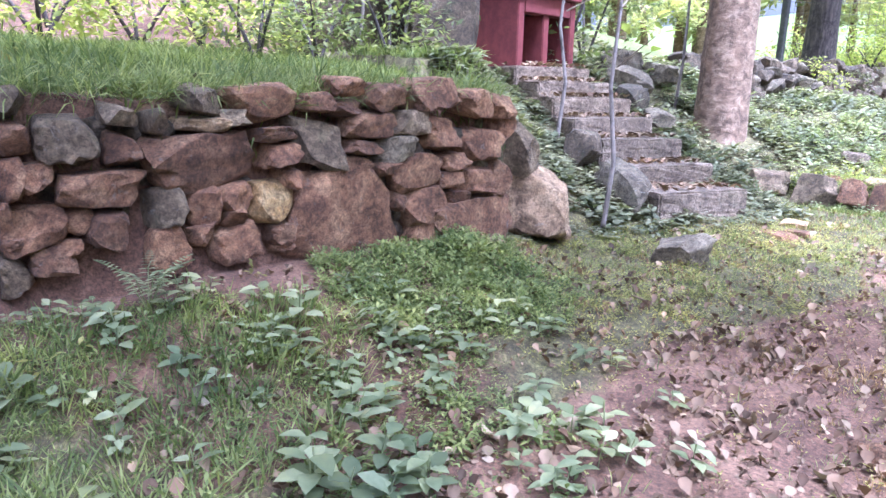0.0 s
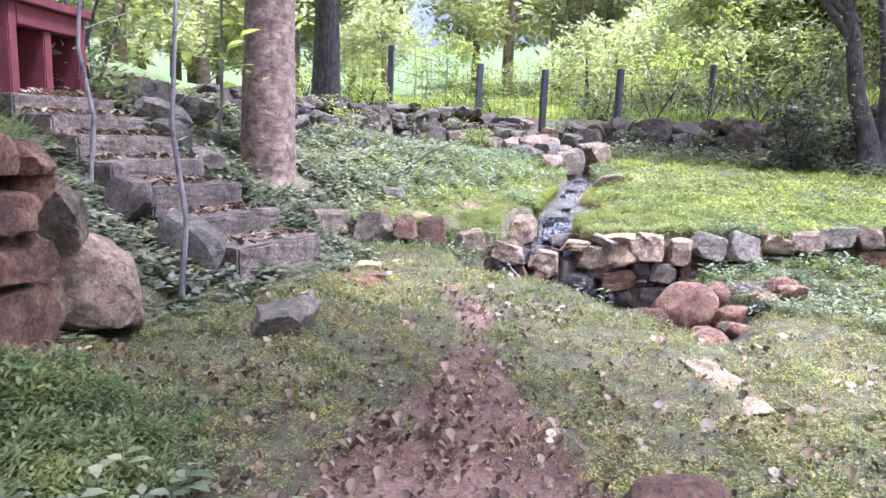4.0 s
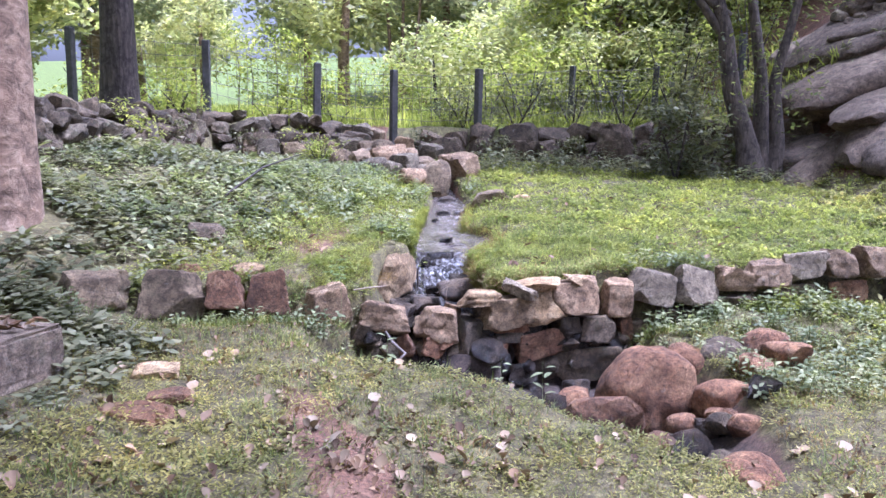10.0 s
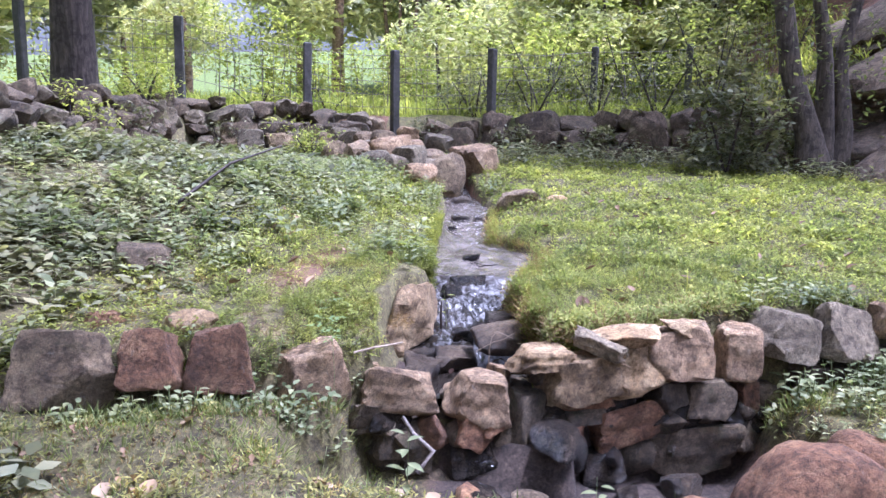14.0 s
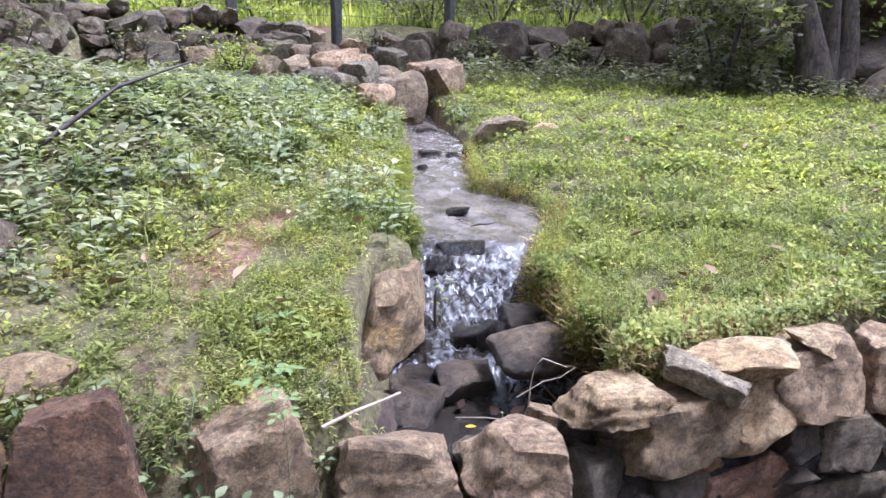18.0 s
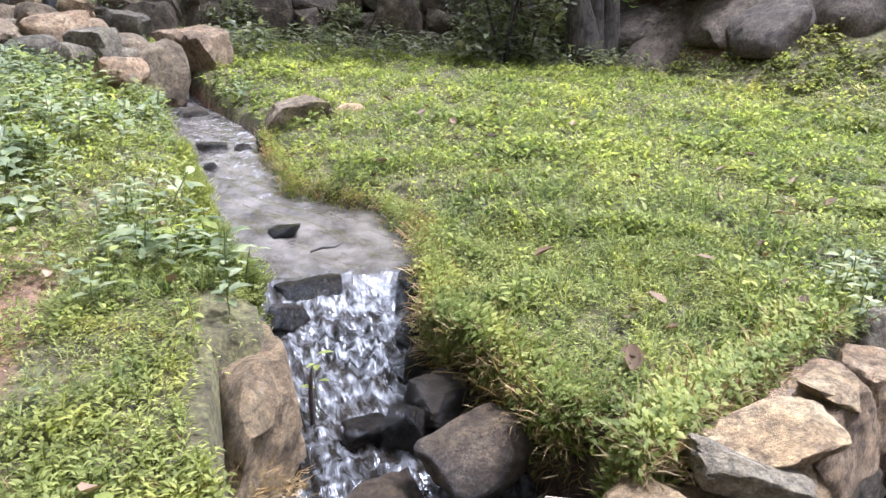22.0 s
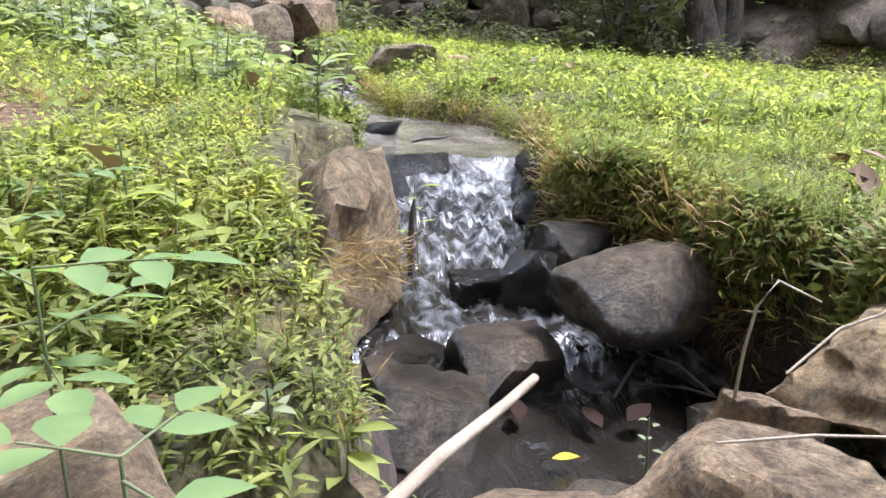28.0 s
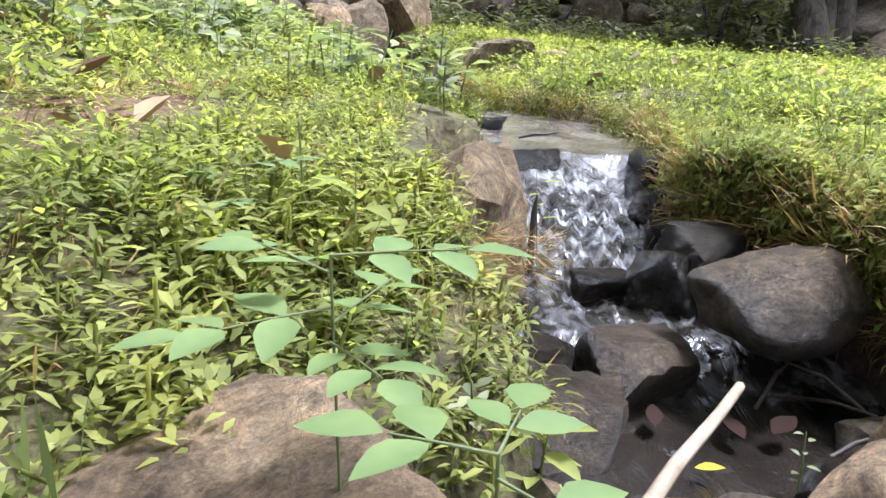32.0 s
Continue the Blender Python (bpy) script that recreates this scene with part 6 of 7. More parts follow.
stuff("grass", "grass blades among the turf by the stream", tuft(7, 0.12, 0.0045, 6), scatter(9500, (-2.6, 5.5, 0.3, 5.0), lambda x, y: open_turf(x, y) * not_slab(x, y) * patchy(x, y, 0.6), 406), grass_leaf)
stuff("outer_grass", "rough grass of the open ground around", sprig(9, 0.07, 0.03, 0.09, 21), scatter(9000, (-3.0, 11, -13, 3.0), lambda x, y: open_turf(x, y) * (y < wall_y(x)) * np.clip(sm(2.4, 3.6, x) + (1 - sm(-8.6, -6.6, y)) * 0.7 * sm(1.5, 3.0, np.abs(x - 1.8)), 0, 1) * (1 - 0.6 * sm(6, 11, x)), 423, (0.7, 1.5)), lawn_leaf)
stuff("outer_grass", "rough grass of the open ground around", sprig(9, 0.07, 0.03, 0.09, 22), scatter(4000, (4.5, 12, 1.0, 9.0), lambda x, y: open_turf(x, y) * (y > wall_y(x)) * sm(5.0, 6.5, x + 0.3 * y), 424, (0.7, 1.5)), lawn_leaf)
stuff("tall_grass", "long soft grass on top of the terrace", tuft(8, 0.24, 0.009, 7), scatter(11000, (-6.4, -0.3, -11.5, -4.7), lambda x, y: ((x < high_wall_x(y) - 0.16) & (land(x, y) > 0.6)) * sm(-6.4, -4.6, x) * sm(-11.5, -9.8, y), 407, lean=0.2), grass_leaf)
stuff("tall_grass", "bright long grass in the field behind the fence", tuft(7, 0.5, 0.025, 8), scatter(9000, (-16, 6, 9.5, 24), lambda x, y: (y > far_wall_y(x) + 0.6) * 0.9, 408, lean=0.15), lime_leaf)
stuff("ivy", "dark ivy and ground cover on the shaded bank", ivy_tuft(8, 0.085, 0.62, 0.13, 9), scatter(8000, (-6.6, -2.3, -2.2, 8.5), lambda x, y: clear(x, y) * sm(-1.9, -4.2, x) * patchy(x, y, 0.7) * (np.hypot(x + 3.87, y + 0.62) > 0.45), 409), ivy_leaf, "ivy")
stuff("ivy", "ivy and weeds on the bank beside the steps", ivy_tuft(8, 0.07, 0.6, 0.1, 10), scatter(3200, (-5.5, -1.75, -5.3, -1.5), lambda x, y: clear(x, y) * sm(-1.7, -2.3, x), 410), ivy_leaf, "ivy")
stuff("herbs", "pale herbs among the ivy of the bank", herb(7, 0.085, 0.45, 0.16, 30), scatter(1100, (-6.2, -2.0, -1.0, 8.0), lambda x, y: clear(x, y) * sm(-1.9, -3.2, x) * patchy(x, y, 1.1), 430, lean=0.35), herb_leaf, "herbs")
stuff("herbs", "leafy herbs along the stream bank", herb(8, 0.075, 0.42, 0.17, 11), scatter(1500, (-3.8, -0.95, 0.2, 6.5), lambda x, y: clear(x, y) * (1 - 0.95 * bare(x, y)) * patchy(x, y, 1.4) * (1 - 0.93 * (1 - sm(1.0, 1.5, y)) * (1 - sm(1.9, 2.3, -x))), 411, lean=0.3), herb_leaf, "herbs")
stuff("herbs", "weeds growing round the stones of the low wall", herb(7, 0.055, 0.45, 0.12, 36), scatter(420, (-2.9, -0.9, -1.7, 0.0), lambda x, y: (np.abs(np.abs(y - wall_y(x)) - 0.16) < 0.1) * 1.0, 436, (0.5, 1.1), 0.35), herb_leaf, "herbs")
stuff("herbs", "leafy seedlings in the damp red earth", herb(6, 0.1, 0.5, 0.12, 12), scatter(190, (-0.7, 1.9, -9.4, -6.0), lambda x, y: clear(x, y) * sm(1.9, 0.5, x), 412, lean=0.2), herb_leaf, "herbs")
stuff("herbs", "weeds at the foot of the rock slope", herb(7, 0.11, 0.4, 0.25, 13), scatter(1900, (-1.5, 9.0, 7.4, 12.5), lambda x, y: clear(x, y) * sm(7.6, 9.0, y + 0.2 * np.abs(x - 2)) * np.where(x > 4.5, 0.8, (y < 10.3) * 1.0), 413), ivy_leaf, "herbs")
stuff("herbs", "weeds below the low wall", herb(7, 0.06, 0.45, 0.14, 14), scatter(1100, (1.2, 5.0, -0.9, 1.2), lambda x, y: clear(x, y) * (1 - gully(x, y)), 414), herb_leaf, "herbs")
stuff("dark_weeds", "low dark-green weeds at the foot of the tall wall", sprig(12, 0.036, 0.013, 0.08, 15), scatter(7000, (-1.6, 0.3, -7.3, -5.3), lambda x, y: clear(x, y) * sm(0.75, 0.35, np.hypot(x + 0.85, (y + 6.5) * 0.8) / 1.2), 415), grass_leaf)


stuff("grass", "grass growing along the foot of the low wall", tuft(9, 0.09, 0.005, 32), scatter(6500, (-2.9, 3.6, -2.0, 1.6), lambda x, y: (np.abs(y - wall_y(x) + np.where(x < -0.75, 0.3, 0.12)) < np.where(x < -0.75, 0.32, 0.13)) * (gully(x, y) < np.where(x < -0.75, 1.1, 0.4)) * 1.0, 432, lean=0.4), grass_leaf)
stuff("grass", "grass growing behind the top of the low wall", tuft(9, 0.09, 0.005, 33), scatter(2600, (-2.9, 3.6, -1.4, 1.8), lambda x, y: (np.abs(y - wall_y(x) - 0.27) < 0.12) * ((x < -0.95) | (x > 0.75)) * not_slab(x, y), 433, lean=0.5), grass_leaf)
stuff("grass", "soft grass tufts at the foot of the tall wall", tuft(9, 0.16, 0.007, 25), scatter(1500, (-0.5, 1.2, -9.6, -7.3), lambda x, y: clear(x, y) * sm(1.2, 0.2, x + 0.5 * (y + 8.2)), 425, lean=0.3), grass_leaf)
stuff("dark_weeds", "low dark-green weeds in the damp earth", sprig(12, 0.032, 0.011, 0.06, 26), scatter(2800, (-0.6, 1.5, -9.4, -6.6), lambda x, y: clear(x, y) * patchy(x, y, 1.5) * sm(1.5, 0.3, x), 426), grass_leaf)
hq = np.random.default_rng(427)
hy = hq.uniform(-10, -5.4, 420)
stuff("tall_grass", "long grass hanging over the edge of the tall wall", tuft(9, 0.2, 0.007, 27), np.column_stack([high_wall_x(hy) + hq.uniform(-0.34, -0.1, 420), hy, hq.uniform(1.0, 1.1, 420), hq.uniform(0, 6.3, 420), hq.uniform(0.1, 1.1, 420), hq.normal(math.pi / 2, 0.4, 420), hq.uniform(0.6, 1.2, 420)]), grass_leaf)


def fringe(n, seed, drop, out, size, left=False):
    """Places down the face of the turf bank, leaning out over the water."""
    q = np.random.default_rng(seed)
    rows = []
    for _ in range(n):
        if q.uniform() < 0.6 or left:
            y = (q.uniform(0.5, 1.7) if q.uniform() < 0.7 else q.uniform(1.7, 4.6)) if not left else q.uniform(1.4, 4.2)
            side = -1 if left else 1
            x = float(stream_x(y) + side * stream_half(y) * q.uniform(1.0, 1.25))
            face = math.pi / 2 * (1 if not left else -1)
            top = float(land(stream_x(y) + side * stream_half(y) * 1.35, y))
            x -= side * out * q.uniform(0, 1)
        else:
            x = q.uniform(-0.25, 1.0)
            y = float(wall_y(x)) + 0.4 + q.uniform(-0.05, 0.05) - out * q.uniform(0, 1)
            face = 0.0
            top = float(land(x, wall_y(x) + 0.55))
        u = q.uniform(0, 1) ** 1.6
        rows.append((x, y, top - drop * u, q.uniform(0, 6.3), (0.4 + 1.5 * u) * (1 if not left else 1), face + math.pi if not left and face == math.pi / 2 else face + (0.0 if left else 0.0), q.uniform(*size)))
    return np.array(rows)


stuff("dry_grass", "yellowed dry grass showing through the turf", tuft(8, 0.07, 0.0035, 28), scatter(5200, (-2.6, 3.5, -0.9, 4.5), lambda x, y: clear(x, y) * not_slab(x, y) * np.clip(1.3 - 1.5 * patchy(x, y, 1.6), 0.05, 1), 428, lean=0.5), dry_grass)
stuff("dry_grass", "yellowed dry grass on the lower lawn", tuft(8, 0.06, 0.004, 29), scatter(9000, (-2.2, 3.4, -5.8, 0.4), lambda x, y: clear(x, y) * (y < wall_y(x)) * np.clip(1.3 - 1.4 * patchy(x, y, 1.3), 0.05, 1), 429, lean=0.5), dry_grass)
# this fringe takes the brightened leaf in place of sunlight on the bank face
stuff("turf_fringe", "turf hanging over the edge of the stream bank", sprig(12, 0.026, 0.0095, 0.06, 16), fringe(3600, 416, 0.14, 0.07, (0.8, 1.5)), lime_leaf)
stuff("turf_fringe", "turf hanging over the edge of the stream bank", sprig(12, 0.026, 0.0095, 0.06, 19), fringe(2600, 421, 0.22, 0.04, (0.8, 1.5), True), turf_leaf)
stuff("dry_fringe", "yellowed grass hanging down the bank", tuft(8, 0.1, 0.0035, 17), fringe(2200, 417, 0.26, 0.11, (0.7, 1.4)), dry_grass)
stuff("lance_weeds", "small lance-leaved weeds between wall and stream", herb(12, 0.036, 0.26, 0.085, 31), scatter(330, (-1.75, -0.86, -0.75, 0.75), lambda x, y: (y > wall_y(x) + 0.05) * not_slab(x, y) * (1 - 0.8 * bare(x, y)) * (0.3 + 0.6 * sm(-1.5, -1.2, x)), 431, (0.5, 1.0), 0.35), turf_leaf, "weeds")
sq = np.random.default_rng(434)
stuff("dry_grass", "dry grass hanging over the edge of the slab", tuft(9, 0.11, 0.003, 34), np.column_stack([sq.uniform(-1.0, -0.88, 40), sq.uniform(0.34, 0.5, 40), sq.uniform(-0.06, 0.02, 40), sq.uniform(0, 6.3, 40), sq.uniform(0.9, 2.2, 40), sq.normal(math.pi / 2, 0.5, 40), sq.uniform(0.4, 0.8, 40)]), dry_grass)
stuff("lance_weeds", "small lance-leaved weeds over the end of the slab", herb(12, 0.034, 0.26, 0.08, 35), np.column_stack([sq.uniform(-1.1, -0.98, 46), sq.uniform(0.0, 0.2, 46), sq.uniform(-0.13, -0.05, 46), sq.uniform(0, 6.3, 46), sq.normal(0.2, 0.3, 46), sq.normal(math.pi / 2, 0.6, 46), sq.uniform(0.4, 0.8, 46)]), turf_leaf, "weeds")
stuff("lance_weeds", "lance-leaved weeds hanging down the bank over the water", herb(12, 0.034, 0.26, 0.08, 37), scatter(420, (-1.5, -0.94, -0.15, 0.42), lambda x, y: (y > wall_y(x) + 0.22) * (x < -0.95 - 0.3 * np.clip(y, 0, 1)) * 0.8, 437, (0.45, 0.95), 0.45, 0.02), turf_leaf, "weeds")
stuff("dry_grass", "dry grass between the weeds of the bank", tuft(8, 0.08, 0.003, 38), scatter(260, (-1.5, -0.9, -0.2, 0.5), lambda x, y: (y > wall_y(x) + 0.15) * (x < -0.94 - 0.28 * np.clip(y, 0, 1)) * 0.8, 438, (0.5, 1.0), 0.6), dry_grass)
stuff("lawn_weeds", "yellow-green weeds standing along the stream", herb(8, 0.05, 0.4, 0.15, 20), scatter(1500, (-3.0, 5.5, 0.9, 8.5), lambda x, y: clear(x, y) * not_slab(x, y) * np.clip(0.4 + 0.8 * (1 - sm(0.3, 1.0, np.abs(x - stream_x(y)))), 0, 1), 422, lean=0.25), lime_leaf, "weeds")
curled = gather([leaf_shape(0.085, 0.055, 0.15, -0.35, -0.04, 0.0, 0.01, 0.8)])
broad = gather([leaf_shape(0.06, 0.075, 0.25, -0.4, -0.01, 0.2, 0.008, 0.5), leaf_shape(0.065, 0.07, 0.1, 0.35, -0.012, 3.2, 0.012, -0.35), leaf_shape(0.04, 0.05, 0.4, 0.1, 0.0, 1.7, 0.006, 0.6)])
crumpled = gather([leaf_shape(0.06, 0.06, 0.5, -0.5, -0.01, 0.3, 0.008, 1.1), leaf_shape(0.055, 0.05, 0.2, 0.3, -0.01, 3.3, 0.012, -0.7)])
stuff("leaf_litter", "crumpled brown leaves lying thick on the path", crumpled, scatter(5600, (-1.6, 3.2, -8.4, -2.0), lambda x, y: clear(x, y) * np.clip(0.12 + patchy(x, y - 1, 1.2) * np.clip(bare(x, y) * 0.9 + 0.6 * sm(-3.6, -6.0, y), 0, 1), 0, 1), 420, (0.25, 0.9), 0.25, 0.0), dry_leaf, "leaf litter")
stuff("leaf_litter", "small crumbs of dead leaves among the grass", crumpled, scatter(4200, (-2.3, 3.2, -6.5, -0.2), lambda x, y: clear(x, y) * (y < wall_y(x)) * np.clip(1.25 - patchy(x, y, 1.3), 0.15, 1), 435, (0.12, 0.4), 0.3, -0.01), dry_leaf, "leaf litter")
stuff("leaf_litter", "dry fallen leaves scattered over grass and path", crumpled, scatter(1700, (-2.4, 3.2, -8.2, -1.4), lambda x, y: clear(x, y) * np.clip(0.25 + 0.75 * patchy(x + 2, y, 0.7) * sm(-2.5, -5.0, y) + 0.4 * bare(x, y), 0, 1), 418, (0.35, 0.9), 0.25, -0.005), dry_leaf, "leaf litter")
stuff("leaf_litter", "dry fallen leaves on the turf by the stream", curled, scatter(200, (-3.5, 4.0, 0.2, 5.5), lambda x, y: clear(x, y) * not_slab(x, y) * (np.abs(x - stream_x(y)) > 0.6), 419, (0.5, 1.1), 0.4, -0.03), dry_leaf, "leaf litter")
pale_leaf = leaf_material("pale_dry_leaf", (0.17, 0.145, 0.085), (0.29, 0.25, 0.155), (0.42, 0.375, 0.25), 0.75, 0.15)
stuff("leaf_litter", "pale curled dry leaves lying on the lower lawn", broad, scatter(300, (-2.2, 2.8, -8.2, -0.6), lambda x, y: clear(x, y) * (y < wall_y(x)) * (0.3 + 0.7 * patchy(x, y, 0.9)), 440, (0.55, 1.1), 0.22, -0.005), pale_leaf, "leaf litter")
lit = np.random.default_rng(55)
rows = []
for x0, top, shift in TREADS:
    for _ in range(95):
        rows.append((x0 - lit.uniform(0.02, 0.45), -2.7 + lit.uniform(-0.56, 0.56), top + 0.012, lit.uniform(0, 6), lit.normal(0, 0.25), lit.uniform(0, 6), lit.uniform(0.5, 1.2)))
stuff("leaf_litter", "dry leaves lying on the steps", curled, rows, dry_leaf, "leaf litter")


# ---------------------------------------------------------------- plants and small things close to the water


def plant(name, label, at, leaves, stem_h, leaf, width, mat, seed, pairs=False, spread=1.0, category="plant"):
    """A single plant: a stem with its leaves; pairs: a feathered leaf with leaflets side by side along an arching stalk."""
    r = random.Random(seed)
    root = tagged(new(name), label, category)
    root.matrix_world = pose(*at, 0, 0, r.uniform(0, 360))
    top = (0.02 * spread, 0.01, stem_h)
    child("stem", limb_mesh("stem", [(0, 0, -0.04, 0.0022), (0.012, 0.006, stem_h * 0.5, 0.0017), (*top, 0.001)], herb_leaf, 6), root)
    for i in range(leaves):
        if pairs:
            side, k = (1 if i % 2 else -1), i // 2
            z = stem_h * (0.55 + 0.45 * k / max(1, leaves / 2 - 1))
            m = pose(0.01 + 0.02 * k * spread, 0, z, 0, -6 + r.uniform(-8, 8), (75 - 12 * k) * side + r.uniform(-6, 6))
        else:
            m = pose(0.004, 0, stem_h * (0.3 + 0.7 * i / leaves), 0, 0, 137 * i + r.uniform(-15, 15))
        s = leaf * r.uniform(0.75, 1.15)
        v, f = leaf_shape(s, s * width, r.uniform(0.0, 0.45), r.uniform(0.1, 0.35), 0.006, 0, 0, 0.3, True)
        me = mesh_of("leaf", v, f, mat, True)
        child("leaf", me, root, m)
    return root


leaflet = leaf_material("pale_leaflet", (0.12, 0.21, 0.08), (0.17, 0.28, 0.11), (0.27, 0.36, 0.1), 0.5, 0.45)


def leaflet_plant(label, at, height, stalks, seed):
    """A thin stem with stalks of paired oval leaflets."""
    r = random.Random(seed)
    root = tagged(new("leaflet_plant"), label, "plant")
    root.matrix_world = pose(*at)
    child("stem", limb_mesh("stem", [(0, 0, -0.03, 0.0016), (0.008, 0.004, height * 0.55, 0.0013), (0.0, 0.0, height, 0.0009)], herb_leaf, 6), root)
    for turn, lift, z, n, size in stalks:
        ca, sa = math.cos(radians(turn)), math.sin(radians(turn))
        reach = size * (0.75 * n + 0.4)
        tip = (ca * reach, sa * reach, z + lift * reach - 0.3 * reach * reach)
        stalk = child("stalk", limb_mesh("stalk", [(0, 0, z, 0.0009), (tip[0] * 0.5, tip[1] * 0.5, z + 0.5 * lift * reach, 0.0007), (*tip, 0.0005)], herb_leaf, 5), root)
        for i in range(n):
            u = (i + 0.7) / (n + 0.2)
            for side in (-1, 1):
                s = size * r.uniform(0.85, 1.15)
                v, f = leaf_shape(s, s * 0.58, r.uniform(-0.1, 0.15), r.uniform(0.05, 0.2), 0.002, 0, 0, 0.2, True)
                child("leaflet", mesh_of("leaflet", v, f, leaflet, True), stalk, pose(tip[0] * u, tip[1] * u, z + (tip[2] - z) * u, r.uniform(-12, 12), 0, turn + side * (62 - 10 * u) + r.uniform(-6, 6)))
        v, f = leaf_shape(size, size * 0.6, 0.0, 0.1, 0.002, 0, 0, 0.2, True)
        child("leaflet", mesh_of("leaflet", v, f, leaflet, True), stalk, pose(*tip, 0, 0, turn))
    return root


leaflet_plant("thin plant with pale oval leaflets beside the stones", (-1.06, -0.49, -0.3), 0.45, ((-35, -0.15, 0.44, 1, 0.034), (165, 0.05, 0.45, 1, 0.038), (70, 0.0, 0.45, 1, 0.034), (250, -0.4, 0.43, 1, 0.03)), 601)
leaflet_plant("taller plant with many pale oval leaflets on the bank", (-1.14, -0.36, -0.28), 0.47, ((0, 0.1, 0.47, 2, 0.038), (140, 0.1, 0.46, 2, 0.036), (200, -0.1, 0.44, 2, 0.038), (300, 0.1, 0.42, 2, 0.034), (60, 0.2, 0.43, 2, 0.034)), 602)
leaflet_plant("low plant with oval leaflets on the bank", (-1.3, 0.1, 0.0), 0.17, ((30, 0.1, 0.17, 3, 0.028), (150, 0.1, 0.15, 3, 0.028), (260, 0.1, 0.13, 2, 0.028)), 603)
plant("broadleaf_weed", "pale broad-leaved weed growing by the stones", (-1.21, -0.04, -0.07), 7, 0.1, 0.075, 0.48, turf_leaf, 604)
plant("broadleaf_weed", "upright weed with broad pointed leaves", (-1.17, 0.08, -0.04), 10, 0.21, 0.065, 0.42, lime_leaf, 605)
plant("broadleaf_weed", "upright weed with broad pointed leaves", (-1.12, 0.14, -0.04), 10, 0.17, 0.06, 0.42, lime_leaf, 606)
plant("broadleaf_weed", "upright weed with broad pointed leaves", (-1.24, 0.2, -0.02), 9, 0.18, 0.06, 0.4, turf_leaf, 615)
plant("broadleaf_weed", "low weed with broad pointed leaves", (-1.36, -0.18, -0.06), 8, 0.08, 0.055, 0.45, lime_leaf, 616)
plant("broadleaf_weed", "low weed with broad pointed leaves", (-0.97, -0.13, -0.1), 7, 0.07, 0.045, 0.45, lime_leaf, 617)
plant("arrow_leaf", "large arrow-shaped leaf on a tall stalk", (-1.35, 1.5, 0.1), 3, 0.34, 0.17, 0.7, herb_leaf, 607)
plant("arrow_leaf", "large arrow-shaped leaf on a tall stalk", (-1.22, 1.9, 0.1), 3, 0.26, 0.15, 0.7, lime_leaf, 608)
plant("arrow_leaf", "bright heart-shaped leaf on a stalk by the slab", (-1.24, 0.18, 0.06), 3, 0.16, 0.075, 0.5, lime_leaf, 609)
plant("stream_sprout", "small sprout standing in the stream", (-0.76, 1.12, -0.2), 5, 0.24, 0.055, 0.4, lime_leaf, 610)
plant("stream_sprout", "tiny sprout between the stones", (-0.43, 0.3, -0.38), 6, 0.12, 0.025, 0.5, herb_leaf, 611)
plant("white_leaved_weed", "leggy weed with pale leaves in the gully", (-0.62, -0.75, -0.6), 8, 0.4, 0.09, 0.45, herb_leaf, 612)
plant("white_leaved_weed", "leggy weed with pale leaves in the gully", (0.55, -1.0, -0.7), 8, 0.42, 0.09, 0.4, herb_leaf, 613)
plant("white_leaved_weed", "leggy weed with pale leaves in the gully", (0.25, -0.85, -0.7), 8, 0.38, 0.08, 0.45, herb_leaf, 614)
for k, (x, y, n) in enumerate(((0.35, -7.35, 9), (0.75, -6.9, 8), (0.2, -7.0, 9), (-0.1, -7.6, 8), (0.9, -7.4, 8), (0.6, -7.75, 9), (0.0, -6.75, 7), (1.15, -7.0, 7), (0.45, -6.6, 8))):
    plant("pale_seedling", "pale green broad-leaved seedling in red earth", (x, y, land_z(x, y)), n, 0.16, 0.11, 0.5, herb_leaf, 620 + k)
# the fern at the foot of the tall wall
fern = tagged(new("fern"), "pale green fern growing at the foot of the tall wall", "fern")
fern.matrix_world = pose(-0.5, -8.22, land_z(-0.5, -8.22), 0, 0, 30)
for k, a in enumerate((10, 75, 140, 215, 300, 345)):
    shapes = [tube([(0, 0, 0), (0.1, 0, 0.2), (0.24, 0, 0.26 - 0.03 * (k % 3))], 0.003, 4)]
    for j in range(12):
        u = 0.25 + 0.75 * j / 12
        x, z = 0.24 * u ** 1.2, 0.26 * (1 - (1 - u) ** 2)
        ln = 0.085 * (1.1 - u)
        for side in (-1, 1):
            shapes.append(thin_leaf(ln, 0.02, 0.0, 0.1, 0.0, side * 1.25, 0.0))
            shapes[-1] = ([(vx + x, vy, vz + z) for vx, vy, vz in shapes[-1][0]], shapes[-1][1])
    v, f = gather(shapes)
    child("frond", mesh_of("frond", v, f, herb_leaf), fern, pose(0, 0, 0, 0, 0, a))


def twig(name, label, path, mat, category="stick"):
    return tagged(new(name, limb_mesh(name, path, mat, 7)), label, category)


dark_wood = plain_material("wet_dark_wood", (0.02, 0.015, 0.012), (0.07, 0.05, 0.04), 0.6, 30.0)
twig("peeled_stick", "pale peeled stick leaning across the stones", [(-0.785, -0.13, 0.012, 0.005), (-0.83, -0.19, 0.014, 0.0054), (-0.9, -0.28, 0.02, 0.006), (-0.98, -0.39, 0.02, 0.0064)], stick_mat)
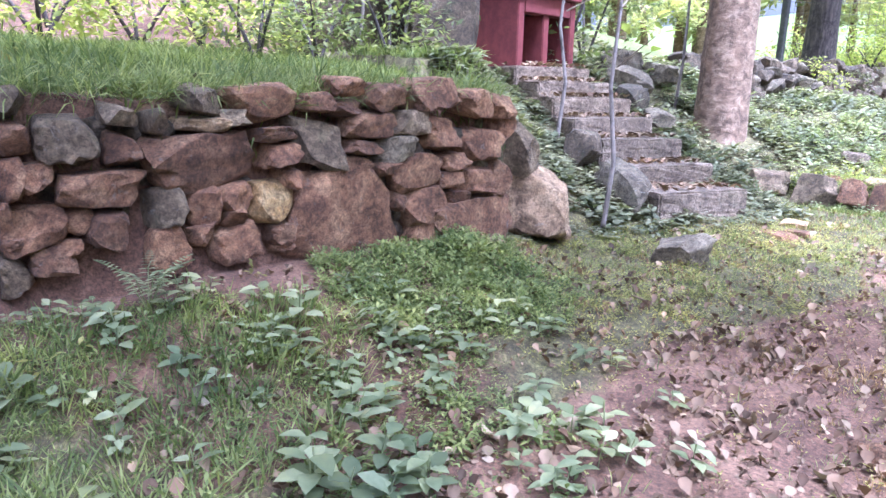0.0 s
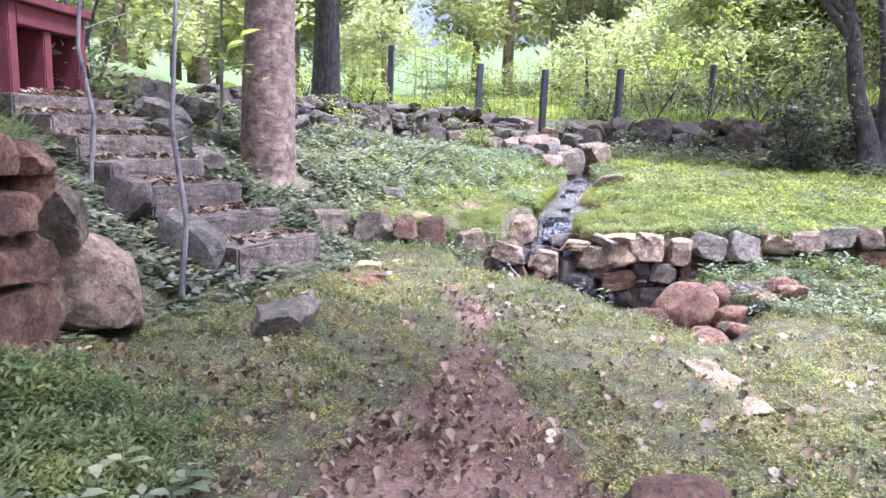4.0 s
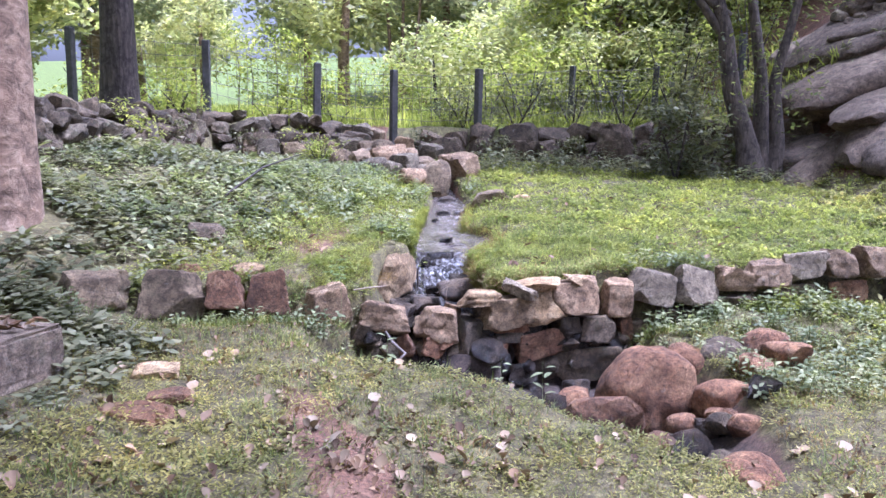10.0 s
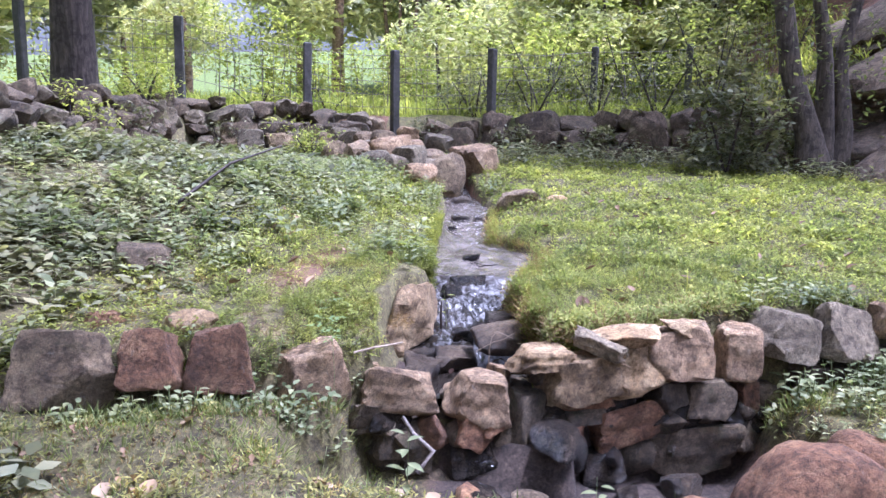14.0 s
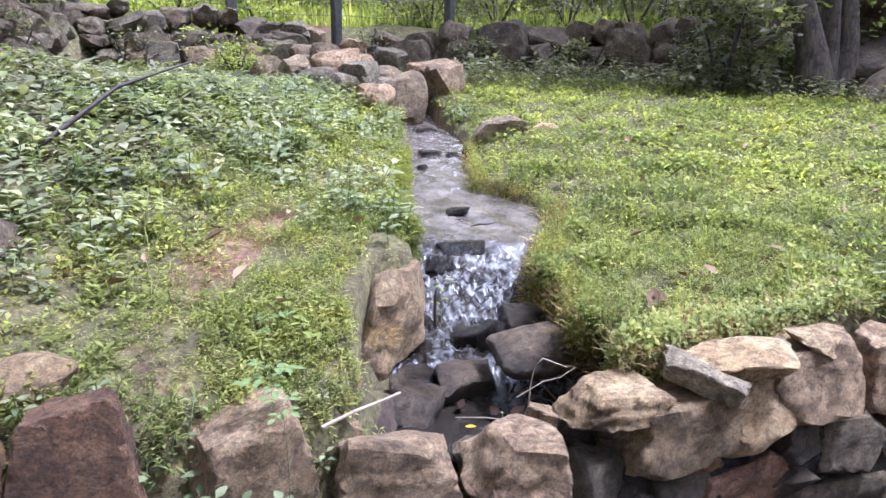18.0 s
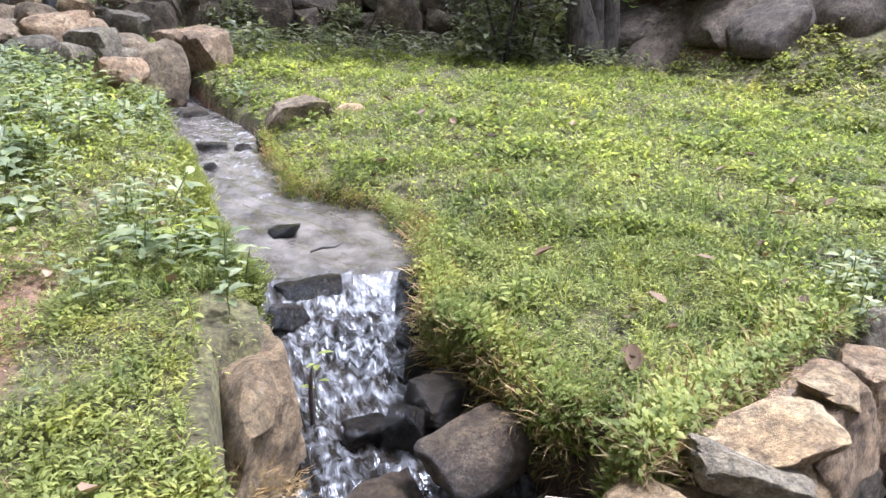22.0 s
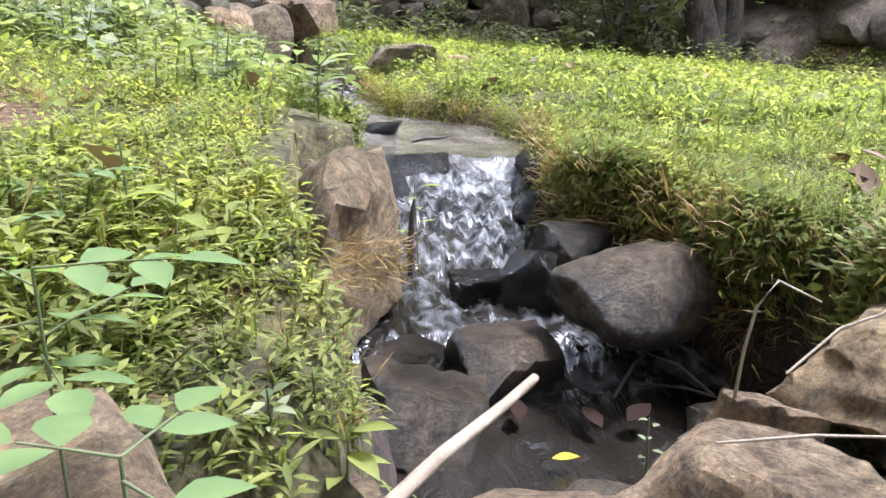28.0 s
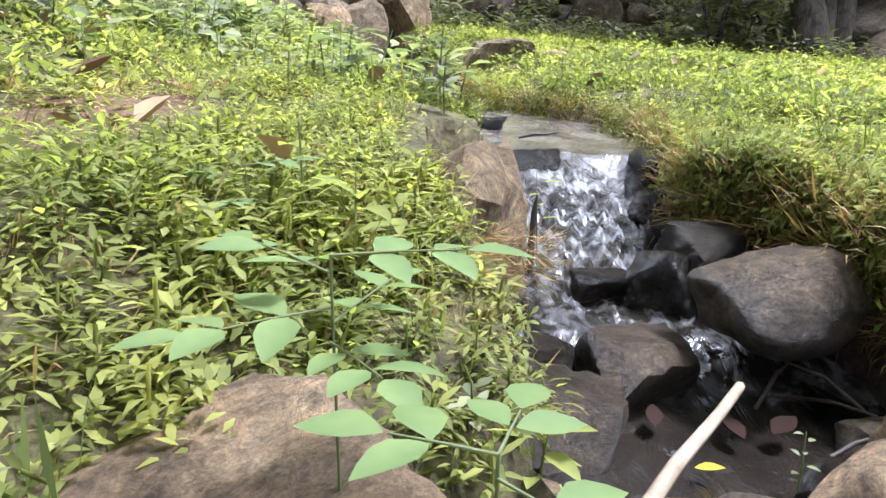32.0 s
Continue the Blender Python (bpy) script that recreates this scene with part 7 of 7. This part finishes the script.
twig("dry_twig", "bent dry twig standing by the bank", [(-0.35, 0.2, -0.2, 0.003), (-0.345, 0.2, -0.1, 0.0028), (-0.335, 0.2, -0.03, 0.0026), (-0.305, 0.2, 0.012, 0.0024), (-0.21, 0.22, -0.03, 0.0016)], stick_mat)
twig("dry_twig", "thin dry twig on the wall stones", [(-0.4, 0.02, -0.06, 0.002), (-0.31, 0.05, -0.01, 0.0022), (-0.25, 0.05, 0.01, 0.0018), (-0.2, 0.07, 0.04, 0.0012)], stick_mat)
twig("dry_twig", "thin dry twig on the wall stones", [(-0.6, -0.16, -0.05, 0.0016), (-0.5, -0.17, -0.04, 0.002), (-0.4, -0.2, -0.03, 0.0014)], stick_mat)
twig("wet_root", "dark rotten root on the bank", [(-1.062, 0.085, -0.035, 0.009), (-1.058, 0.07, -0.075, 0.011), (-1.035, 0.04, -0.1, 0.014), (-0.99, -0.02, -0.115, 0.013), (-0.97, -0.05, -0.13, 0.01)], dark_wood, "root")
twig("wet_root", "dark broken twig standing in the stream", [(-0.785, 1.06, -0.3, 0.008), (-0.792, 1.06, -0.15, 0.01), (-0.79, 1.06, -0.06, 0.008), (-0.785, 1.06, -0.02, 0.003)], dark_wood, "root")
twig("bare_root", "pale root coiled at the foot of the wall", [(-0.62, -0.5, -0.55, 0.012), (-0.55, -0.45, -0.45, 0.014), (-0.66, -0.42, -0.38, 0.014), (-0.72, -0.4, -0.3, 0.01)], grey_bark, "root")
twig("bent_branch", "thin bare branch leaning over the ivy bank", [(-3.3, 1.2, 0.3, 0.02), (-3.1, 1.6, 0.6, 0.018), (-2.8, 1.9, 0.9, 0.012), (-2.5, 2.3, 1.05, 0.006)], dark_wood, "branch")
yellow_leaf = leaf_material("yellow_leaf", (0.5, 0.36, 0.03), (0.6, 0.45, 0.04), (0.65, 0.5, 0.06), 0.5, 0.3)
brown_leaf = leaf_material("wet_brown_leaf", (0.014, 0.009, 0.006), (0.024, 0.015, 0.01), (0.04, 0.026, 0.017), 0.8, 0.05)
brown_leaf.node_tree.nodes["Principled BSDF"].inputs["Specular IOR Level"].default_value = 0.08


def fallen(label, at, length, width, mat, turn, lean=0.0):
    v, f = leaf_shape(length, width, 0.1, -0.12, -length / 2, 0, 0, 0.35, True)
    ob = new("fallen_leaf", mesh_of("fallen_leaf", v, f, mat, True))
    ob.matrix_world = pose(*at, lean, -lean, turn)
    return tagged(ob, label, "leaf", "fallen leaves")


fallen("bright yellow leaf caught on the bank", (-0.27, 1.12, -0.08), 0.1, 0.05, yellow_leaf, 70, -50)
fallen("yellow leaf on the wet stones", (-0.57, 0.34, -0.37), 0.05, 0.028, yellow_leaf, -20)
fallen("large wet brown leaf on the stream stones", (-0.38, 0.46, -0.35), 0.07, 0.045, brown_leaf, 30, 3)
fallen("large wet brown leaf on the stream stones", (-0.48, 0.46, -0.355), 0.065, 0.04, brown_leaf, 110, 3)
fallen("wet brown leaf between the stones", (-0.62, 0.5, -0.355), 0.06, 0.035, brown_leaf, 80, 4)
fallen("wet brown leaf between the stones", (-0.24, 0.55, -0.34), 0.1, 0.07, brown_leaf, 160, 15)
twig("wet_root", "dark forked twig lying in the shallow water", [(-0.68, 2.24, 0.02, 0.006), (-0.62, 2.25, 0.035, 0.008), (-0.56, 2.23, 0.04, 0.006), (-0.5, 2.28, 0.05, 0.003)], dark_wood, "root")
for k, (x, y, z, dx, dy, dz) in enumerate(((-0.42, 0.5, -0.33, 0.13, 0.12, 0.06), (-0.3, 0.6, -0.35, 0.1, -0.14, 0.03), (-0.2, 0.5, -0.33, -0.12, 0.1, 0.06), (-0.36, 0.36, -0.36, 0.14, 0.05, 0.03), (-0.12, 0.42, -0.34, -0.08, -0.12, 0.05))):
    twig("wet_twig", "dark wet twig lodged among the stream stones", [(x, y, z, 0.004), (x + dx * 0.5, y + dy * 0.5, z + dz * 0.8, 0.0045), (x + dx, y + dy, z + dz, 0.002)], dark_wood)
for k, (x, y, s) in enumerate(((-0.91, -6.96, 0.17), (-0.4, -7.0, 0.12), (-1.11, -2.43, 0.14), (0.13, -2.61, 0.15), (0.5, -4.2, 0.13), (-0.3, -5.3, 0.15), (-0.1, -4.6, 0.13), (0.35, -5.2, 0.12), (-0.9, -5.2, 0.14), (0.9, -3.6, 0.14), (0.51, 1.04, 0.12), (0.9, 1.3, 0.11), (1.3, 1.2, 0.1), (0.3, 0.9, 0.09))):
    fallen("pale dry fallen leaf lying on the turf", (x, y, land_z(x, y) + 0.05), s * 0.75, s * 0.4, dry_leaf, 47 * k, 12 - (k * 5) % 20)
